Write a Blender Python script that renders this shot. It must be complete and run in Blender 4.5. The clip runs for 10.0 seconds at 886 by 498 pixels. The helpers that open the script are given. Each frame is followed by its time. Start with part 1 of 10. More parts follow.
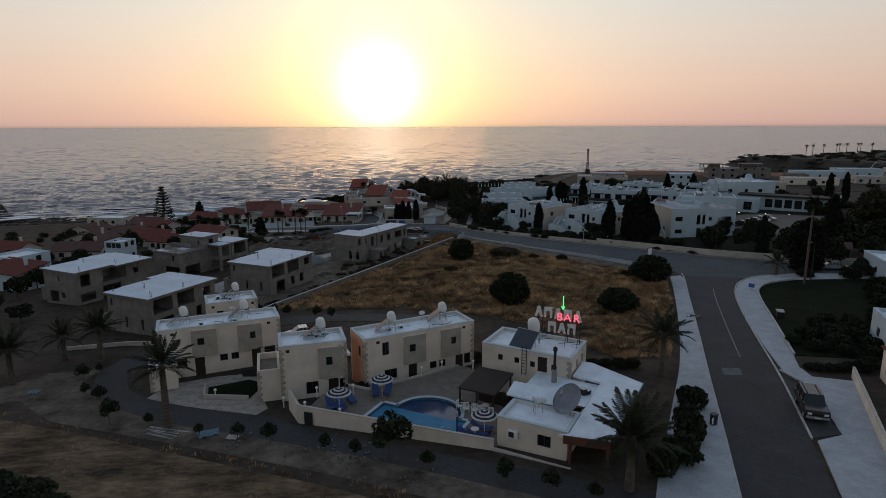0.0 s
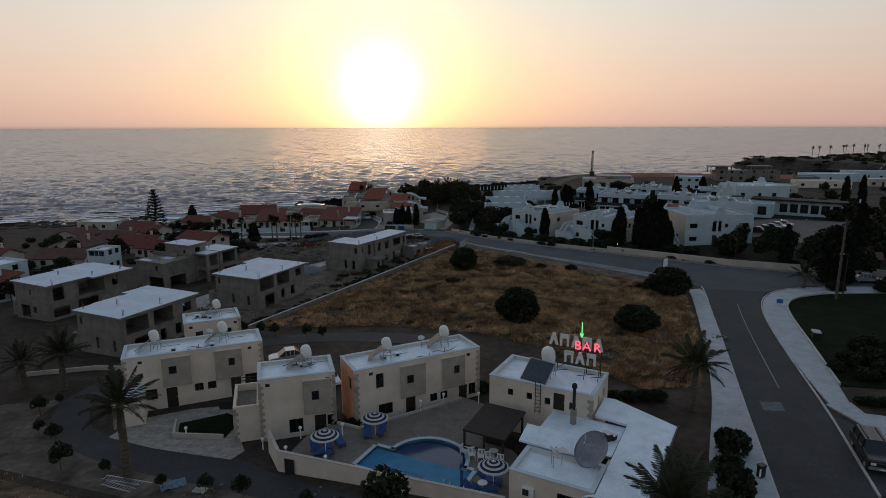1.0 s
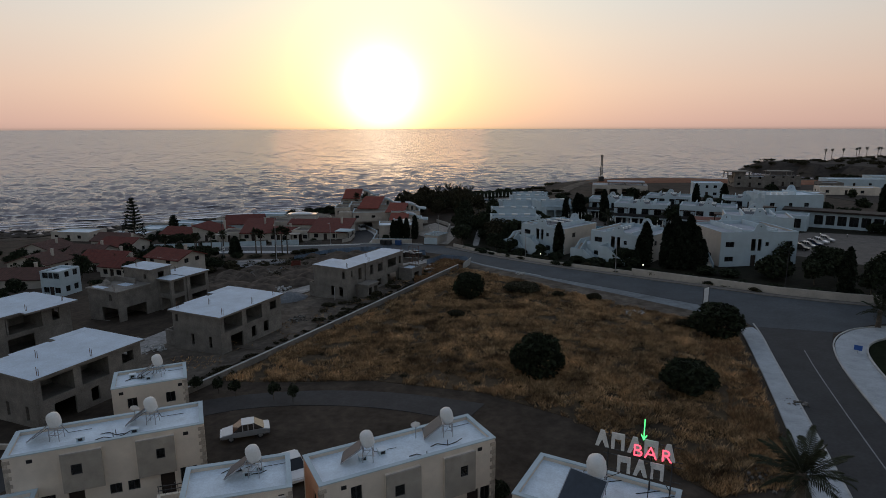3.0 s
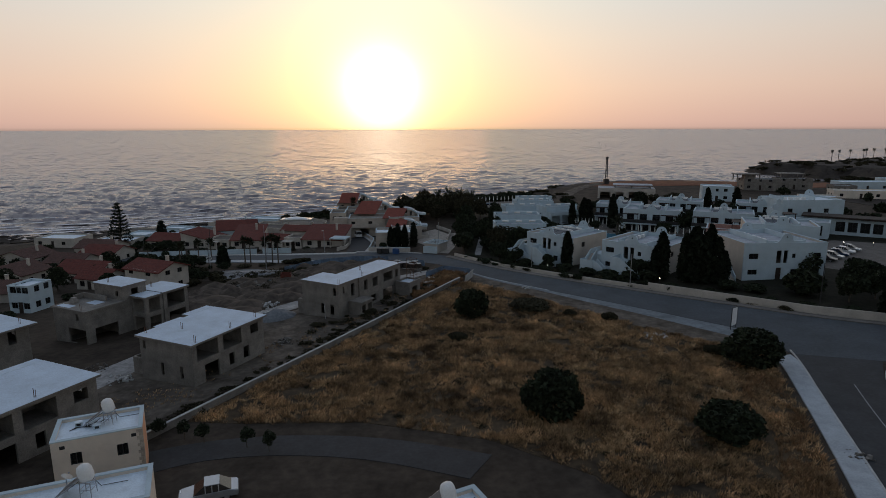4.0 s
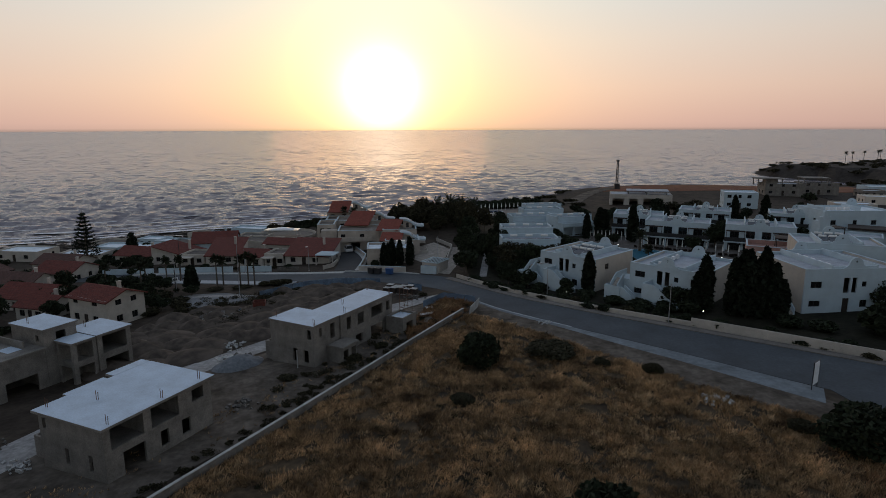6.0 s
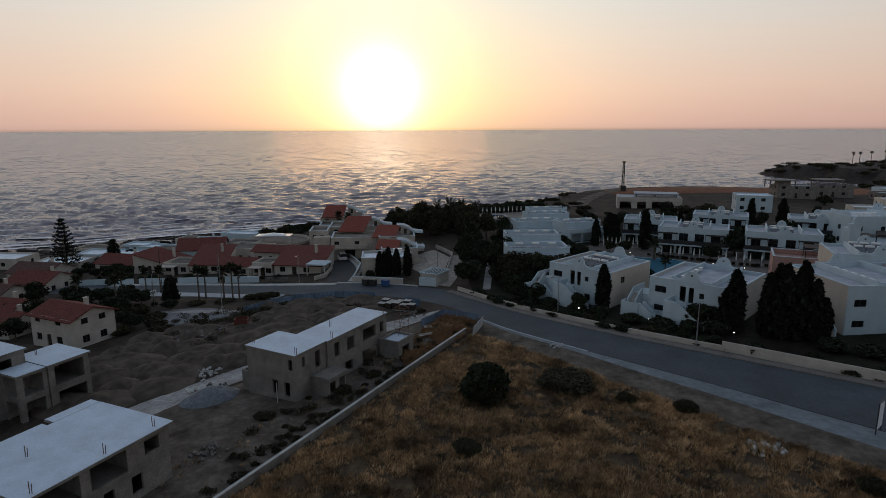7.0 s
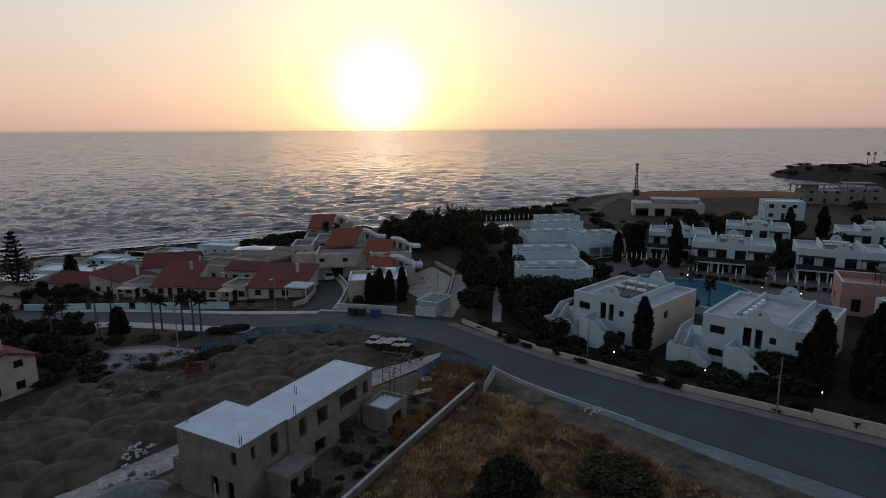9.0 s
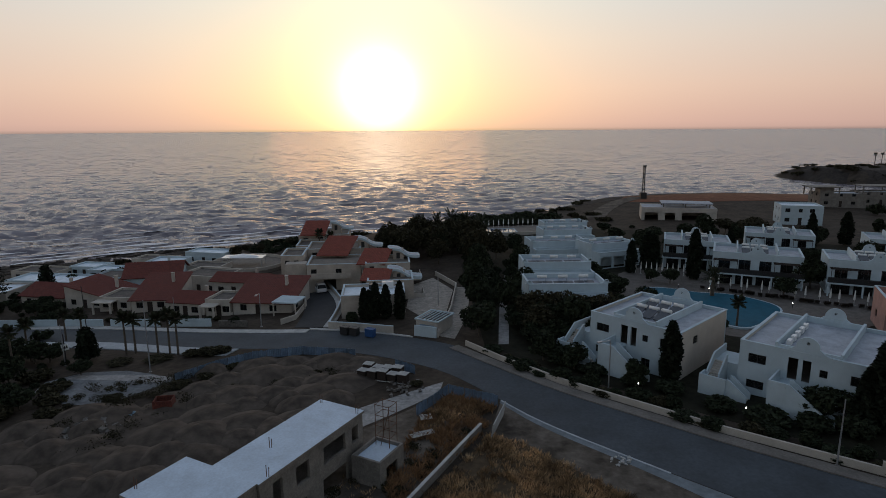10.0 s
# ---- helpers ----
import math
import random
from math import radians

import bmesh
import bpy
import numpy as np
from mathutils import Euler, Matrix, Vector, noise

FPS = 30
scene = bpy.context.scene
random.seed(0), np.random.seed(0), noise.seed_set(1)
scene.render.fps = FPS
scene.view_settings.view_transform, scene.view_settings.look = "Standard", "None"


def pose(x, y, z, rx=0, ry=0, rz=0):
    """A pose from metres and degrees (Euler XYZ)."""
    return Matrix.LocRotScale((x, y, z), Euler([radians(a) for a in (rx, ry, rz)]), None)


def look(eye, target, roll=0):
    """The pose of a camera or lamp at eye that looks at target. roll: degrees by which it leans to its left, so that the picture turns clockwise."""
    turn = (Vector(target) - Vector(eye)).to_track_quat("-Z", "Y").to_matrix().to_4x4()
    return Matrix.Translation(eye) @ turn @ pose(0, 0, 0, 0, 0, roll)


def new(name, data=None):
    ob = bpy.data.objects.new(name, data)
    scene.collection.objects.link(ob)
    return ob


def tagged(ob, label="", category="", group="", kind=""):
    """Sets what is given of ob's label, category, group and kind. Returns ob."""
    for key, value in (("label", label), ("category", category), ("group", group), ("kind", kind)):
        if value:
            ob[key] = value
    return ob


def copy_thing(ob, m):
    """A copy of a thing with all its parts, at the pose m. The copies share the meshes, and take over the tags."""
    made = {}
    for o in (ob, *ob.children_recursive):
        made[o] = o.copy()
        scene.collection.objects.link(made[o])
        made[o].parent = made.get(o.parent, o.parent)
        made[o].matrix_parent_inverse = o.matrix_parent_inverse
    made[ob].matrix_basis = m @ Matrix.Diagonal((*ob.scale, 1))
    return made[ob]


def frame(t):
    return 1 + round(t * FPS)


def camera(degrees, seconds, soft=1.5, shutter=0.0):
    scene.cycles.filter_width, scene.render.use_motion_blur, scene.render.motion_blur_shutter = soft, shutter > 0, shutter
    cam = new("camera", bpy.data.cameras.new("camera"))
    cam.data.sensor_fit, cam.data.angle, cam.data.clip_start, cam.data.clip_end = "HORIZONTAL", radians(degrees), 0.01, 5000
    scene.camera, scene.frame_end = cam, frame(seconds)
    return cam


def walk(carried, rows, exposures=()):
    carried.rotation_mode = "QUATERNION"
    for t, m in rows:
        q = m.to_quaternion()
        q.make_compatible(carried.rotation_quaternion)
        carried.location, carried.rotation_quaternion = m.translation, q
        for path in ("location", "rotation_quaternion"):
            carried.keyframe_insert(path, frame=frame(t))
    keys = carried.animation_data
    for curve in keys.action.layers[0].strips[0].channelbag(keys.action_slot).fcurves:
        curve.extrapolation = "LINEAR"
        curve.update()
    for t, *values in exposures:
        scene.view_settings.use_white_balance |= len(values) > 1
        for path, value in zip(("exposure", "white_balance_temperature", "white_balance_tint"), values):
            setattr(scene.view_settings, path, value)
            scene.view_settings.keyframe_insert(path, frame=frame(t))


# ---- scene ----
cam = camera(73.1, 10.0, soft=0.6)
# seconds, eye x, y, z, heading to the right of +y, pitch, roll (degrees)
FLIGHT = [
    (0.00, 0.949, 0.332, 29.489, -0.478, -11.780, -0.147),
    (0.50, 0.868, 3.973, 29.494, -0.525, -11.734, -0.133),
    (1.00, 0.795, 7.727, 29.571, -0.566, -11.692, -0.123),
    (1.50, 0.728, 11.593, 29.698, -0.601, -11.656, -0.116),
    (2.00, 0.666, 15.566, 29.857, -0.630, -11.623, -0.112),
    (2.50, 0.607, 19.643, 30.033, -0.654, -11.595, -0.111),
    (3.25, 0.520, 25.941, 30.298, -0.679, -11.560, -0.114),
    (4.00, 0.433, 32.436, 30.535, -0.694, -11.533, -0.123),
    (4.50, 0.372, 36.862, 30.666, -0.698, -11.518, -0.133),
    (5.00, 0.308, 41.354, 30.768, -0.697, -11.506, -0.144),
    (5.50, 0.237, 45.900, 30.842, -0.692, -11.496, -0.158),
    (6.25, 0.119, 52.796, 30.900, -0.678, -11.485, -0.183),
    (7.00, -0.020, 59.744, 30.907, -0.657, -11.476, -0.212),
    (7.50, -0.126, 64.380, 30.896, -0.638, -11.471, -0.234),
    (8.00, -0.244, 69.000, 30.883, -0.617, -11.467, -0.257),
    (8.50, -0.376, 73.587, 30.880, -0.593, -11.462, -0.282),
    (9.00, -0.524, 78.123, 30.904, -0.567, -11.457, -0.309),
    (9.50, -0.688, 82.588, 30.972, -0.538, -11.452, -0.337),
    (10.00, -0.870, 86.962, 31.103, -0.508, -11.445, -0.367),
]
def aim(x, y, z, h, p, roll):
    h, p = radians(h), radians(p)
    return look((x, y, z), (x + math.sin(h) * math.cos(p), y + math.cos(h) * math.cos(p), z + math.sin(p)), roll)
walk(cam, [(t, aim(*r)) for t, *r in FLIGHT])

# ---- light: low sun over the sea, clear evening sky ----
SUN_AZ, SUN_EL = radians(-6.4), radians(3.4)
SUN_DIR = Vector((math.sin(SUN_AZ) * math.cos(SUN_EL), math.cos(SUN_AZ) * math.cos(SUN_EL), math.sin(SUN_EL)))


def make_world():
    w = bpy.data.worlds.new("evening_sky")
    scene.world = w
    w.use_nodes = True
    nt = w.node_tree
    nt.nodes.clear()
    N, K = nt.nodes.new, nt.links.new
    coord = N("ShaderNodeTexCoord")
    sep = N("ShaderNodeSeparateXYZ")
    K(coord.outputs["Generated"], sep.inputs[0])
    half = N("ShaderNodeMath"); half.operation = "MULTIPLY_ADD"
    half.inputs[1].default_value = 0.5; half.inputs[2].default_value = 0.5
    K(sep.outputs["Z"], half.inputs[0])
    ramp = N("ShaderNodeValToRGB")
    stops = [(0.0, (0.10, 0.10, 0.11)), (0.4972, (0.17, 0.15, 0.15)), (0.4976, (0.50, 0.34, 0.30)), (0.501, (0.64, 0.42, 0.36)), (0.53, (0.73, 0.53, 0.44)),
             (0.565, (0.72, 0.615, 0.54)), (0.60, (0.655, 0.66, 0.64)), (0.70, (0.51, 0.54, 0.605)), (1.0, (0.265, 0.34, 0.48))]
    while len(ramp.color_ramp.elements) < len(stops):
        ramp.color_ramp.elements.new(0.5)
    for e, (p, c) in zip(ramp.color_ramp.elements, stops):
        e.position, e.color = p, (*c, 1)
    K(half.outputs[0], ramp.inputs[0])
    sky = N("ShaderNodeTexSky")
    sky.sky_type, sky.sun_disc = "NISHITA", False
    sky.sun_elevation, sky.sun_rotation, sky.dust_density = SUN_EL, SUN_AZ, 2.0
    dot = N("ShaderNodeVectorMath"); dot.operation = "DOT_PRODUCT"
    dot.inputs[1].default_value = SUN_DIR
    K(coord.outputs["Generated"], dot.inputs[0])
    pos = N("ShaderNodeMath"); pos.operation = "MAXIMUM"; pos.inputs[1].default_value = 0.0
    K(dot.outputs["Value"], pos.inputs[0])
    # the sky opposite the sun is darker
    side = N("ShaderNodeMapRange")
    side.inputs[1].default_value, side.inputs[2].default_value = 0.2, 0.95
    side.inputs[3].default_value, side.inputs[4].default_value = 0.56, 1.03
    K(dot.outputs["Value"], side.inputs[0])

    def scaled(col, fac):
        m = N("ShaderNodeVectorMath"); m.operation = "SCALE"
        K(col, m.inputs[0])
        if isinstance(fac, float):
            m.inputs["Scale"].default_value = fac
        else:
            K(fac, m.inputs["Scale"])
        return m.outputs[0]

    def plus(a, b):
        m = N("ShaderNodeVectorMath"); m.operation = "ADD"
        K(a, m.inputs[0]); K(b, m.inputs[1])
        return m.outputs[0]

    # and bluer
    cool = N("ShaderNodeMix"); cool.data_type = "RGBA"; cool.blend_type = "MULTIPLY"
    away = N("ShaderNodeMapRange")
    away.inputs[1].default_value, away.inputs[2].default_value = 0.75, -0.6
    K(dot.outputs["Value"], away.inputs[0]); K(away.outputs[0], cool.inputs[0])
    K(ramp.outputs[0], cool.inputs[6])
    cool.inputs[7].default_value = (0.90, 0.98, 1.03, 1)
    total = plus(scaled(cool.outputs[2], side.outputs[0]), scaled(sky.outputs[0], 0.012))
    for power, colour in ((800, (1.6, 1.5, 1.4)), (150, (0.60, 0.50, 0.17)), (26, (0.16, 0.15, 0.02))):
        p = N("ShaderNodeMath"); p.operation = "POWER"; p.inputs[1].default_value = power
        K(pos.outputs[0], p.inputs[0])
        c = N("ShaderNodeRGB"); c.outputs[0].default_value = (*colour, 1)
        total = plus(total, scaled(c.outputs[0], p.outputs[0]))
    bg = N("ShaderNodeBackground")
    bg.inputs[1].default_value = 1.0
    K(total, bg.inputs[0])
    out = N("ShaderNodeOutputWorld")
    K(bg.outputs[0], out.inputs[0])


make_world()
sun = new("sun", bpy.data.lights.new("sun", "SUN"))
sun.data.energy, sun.data.angle, sun.data.color = 0.08, radians(20.0), (1.0, 0.42, 0.22)
sun.matrix_world = look((0, 0, 0), tuple(-SUN_DIR))


# ---- materials ----
def material(name, colour, rough=0.85, metal=0.0, vary=0.25, scale=3.0, grain=30.0, bump=0.15, dist=0.02, spec=0.5, second=None, obj=0.0, island=0.0,
             streak=(1, 1, 1), sharp=0.18, shift=0.0, coord="Object"):
    """A two-scale noise material: colour mottled by a large noise and a fine grain, with fine relief."""
    m = bpy.data.materials.new(name)
    m.use_nodes = True
    nt = m.node_tree
    N, K = nt.nodes.new, nt.links.new
    b = nt.nodes["Principled BSDF"]
    tc = N("ShaderNodeTexCoord")
    mp = N("ShaderNodeMapping")
    mp.inputs["Scale"].default_value = streak
    geo = N("ShaderNodeNewGeometry")
    K(geo.outputs["Position"] if coord == "World" else tc.outputs["Object"], mp.inputs[0])
    n1, n2 = N("ShaderNodeTexNoise"), N("ShaderNodeTexNoise")
    n1.inputs["Scale"].default_value, n1.inputs["Detail"].default_value, n1.inputs["Roughness"].default_value = 1.0 / scale, 6, 0.65
    n2.inputs["Scale"].default_value, n2.inputs["Detail"].default_value = grain, 3
    K(mp.outputs[0], n1.inputs[0]); K(mp.outputs[0], n2.inputs[0])
    c = Vector(colour)
    dark = second if second else tuple(c * (1 - vary))
    lite = colour if second else tuple(min(1, v * (1 + vary * 0.6)) for v in c)
    mix = N("ShaderNodeMix"); mix.data_type = "RGBA"
    mr = N("ShaderNodeMapRange")
    mr.inputs[1].default_value, mr.inputs[2].default_value = 0.5 + shift - sharp, 0.5 + shift + sharp
    K(n1.outputs[0], mr.inputs[0])
    K(mr.outputs[0], mix.inputs[0])
    mix.inputs[6].default_value, mix.inputs[7].default_value = (*dark, 1), (*lite, 1)
    hsv = N("ShaderNodeHueSaturation")
    K(mix.outputs[2], hsv.inputs["Color"])
    val = N("ShaderNodeMapRange")
    val.inputs[1].default_value, val.inputs[2].default_value = 0.3, 0.7
    val.inputs[3].default_value, val.inputs[4].default_value = 1 - vary * 0.55, 1 + vary * 0.55
    K(n2.outputs[0], val.inputs[0])
    v = val.outputs[0]
    for amount, node, socket in ((obj, "ShaderNodeObjectInfo", "Random"), (island, None, "Random Per Island")):
        if amount:
            src = N(node).outputs[socket] if node else geo.outputs[socket]
            r = N("ShaderNodeMapRange")
            r.inputs[3].default_value, r.inputs[4].default_value = 1 - amount, 1 + amount
            K(src, r.inputs[0])
            mul = N("ShaderNodeMath"); mul.operation = "MULTIPLY"
            K(v, mul.inputs[0]); K(r.outputs[0], mul.inputs[1])
            v = mul.outputs[0]
    K(v, hsv.inputs["Value"])
    K(hsv.outputs[0], b.inputs["Base Color"])
    b.inputs["Roughness"].default_value, b.inputs["Metallic"].default_value = rough, metal
    b.inputs["Specular IOR Level"].default_value = spec
    if bump:
        bp = N("ShaderNodeBump")
        bp.inputs["Strength"].default_value, bp.inputs["Distance"].default_value = bump, dist
        K(n2.outputs[0], bp.inputs["Height"])
        K(bp.outputs[0], b.inputs["Normal"])
    return m


def glow(name, colour, strength):
    m = bpy.data.materials.new(name)
    m.use_nodes = True
    b = m.node_tree.nodes["Principled BSDF"]
    b.inputs["Base Color"].default_value = (*colour, 1)
    b.inputs["Emission Color"].default_value = (*colour, 1)
    b.inputs["Emission Strength"].default_value = strength
    return m


def glass_material(name, tint):
    m = bpy.data.materials.new(name)
    m.use_nodes = True
    b = m.node_tree.nodes["Principled BSDF"]
    b.inputs["Base Color"].default_value = (*tint, 1)
    b.inputs["Roughness"].default_value = 0.03
    b.inputs["Transmission Weight"].default_value = 0.85
    b.inputs["IOR"].default_value = 1.45
    return m


def sea_material():
    """Water that mirrors the sky, with mauve sky sheen put into its base and specular tint; three sizes of ripples tilt
    its surface.
    """
    m = material("sea_water", (0.172, 0.153, 0.174), rough=0.24, vary=0.3, scale=25.0, grain=0.2, bump=0, coord="World")
    nt = m.node_tree
    N, K = nt.nodes.new, nt.links.new
    b = nt.nodes["Principled BSDF"]
    b.inputs["IOR"].default_value = 1.33
    b.inputs["Specular Tint"].default_value = (1.0, 0.92, 0.96, 1)
    geo = N("ShaderNodeNewGeometry")
    tilt = geo.outputs["Normal"]
    for scale, stretch, amount in ((0.13, 3.0, 0.85), (0.28, 2.6, 1.05), (0.8, 2.0, 0.9)):
        mp = N("ShaderNodeMapping")
        mp.inputs["Scale"].default_value = (scale / stretch, scale, scale)
        K(geo.outputs["Position"], mp.inputs[0])
        n = N("ShaderNodeTexNoise")
        n.inputs["Scale"].default_value, n.inputs["Detail"].default_value, n.inputs["Distortion"].default_value = 1.0, 2, 0.5
        K(mp.outputs[0], n.inputs[0])
        off = N("ShaderNodeVectorMath"); off.operation = "SUBTRACT"; off.inputs[1].default_value = (0.5, 0.5, 0.5)
        K(n.outputs["Color"], off.inputs[0])
        mul = N("ShaderNodeVectorMath"); mul.operation = "MULTIPLY"; mul.inputs[1].default_value = (amount * 0.95, amount, 0.0)
        K(off.outputs[0], mul.inputs[0])
        add = N("ShaderNodeVectorMath"); add.operation = "ADD"
        K(tilt, add.inputs[0]); K(mul.outputs[0], add.inputs[1])
        tilt = add.outputs[0]
    unit = N("ShaderNodeVectorMath"); unit.operation = "NORMALIZE"
    K(tilt, unit.inputs[0])
    K(unit.outputs[0], b.inputs["Normal"])
    return m


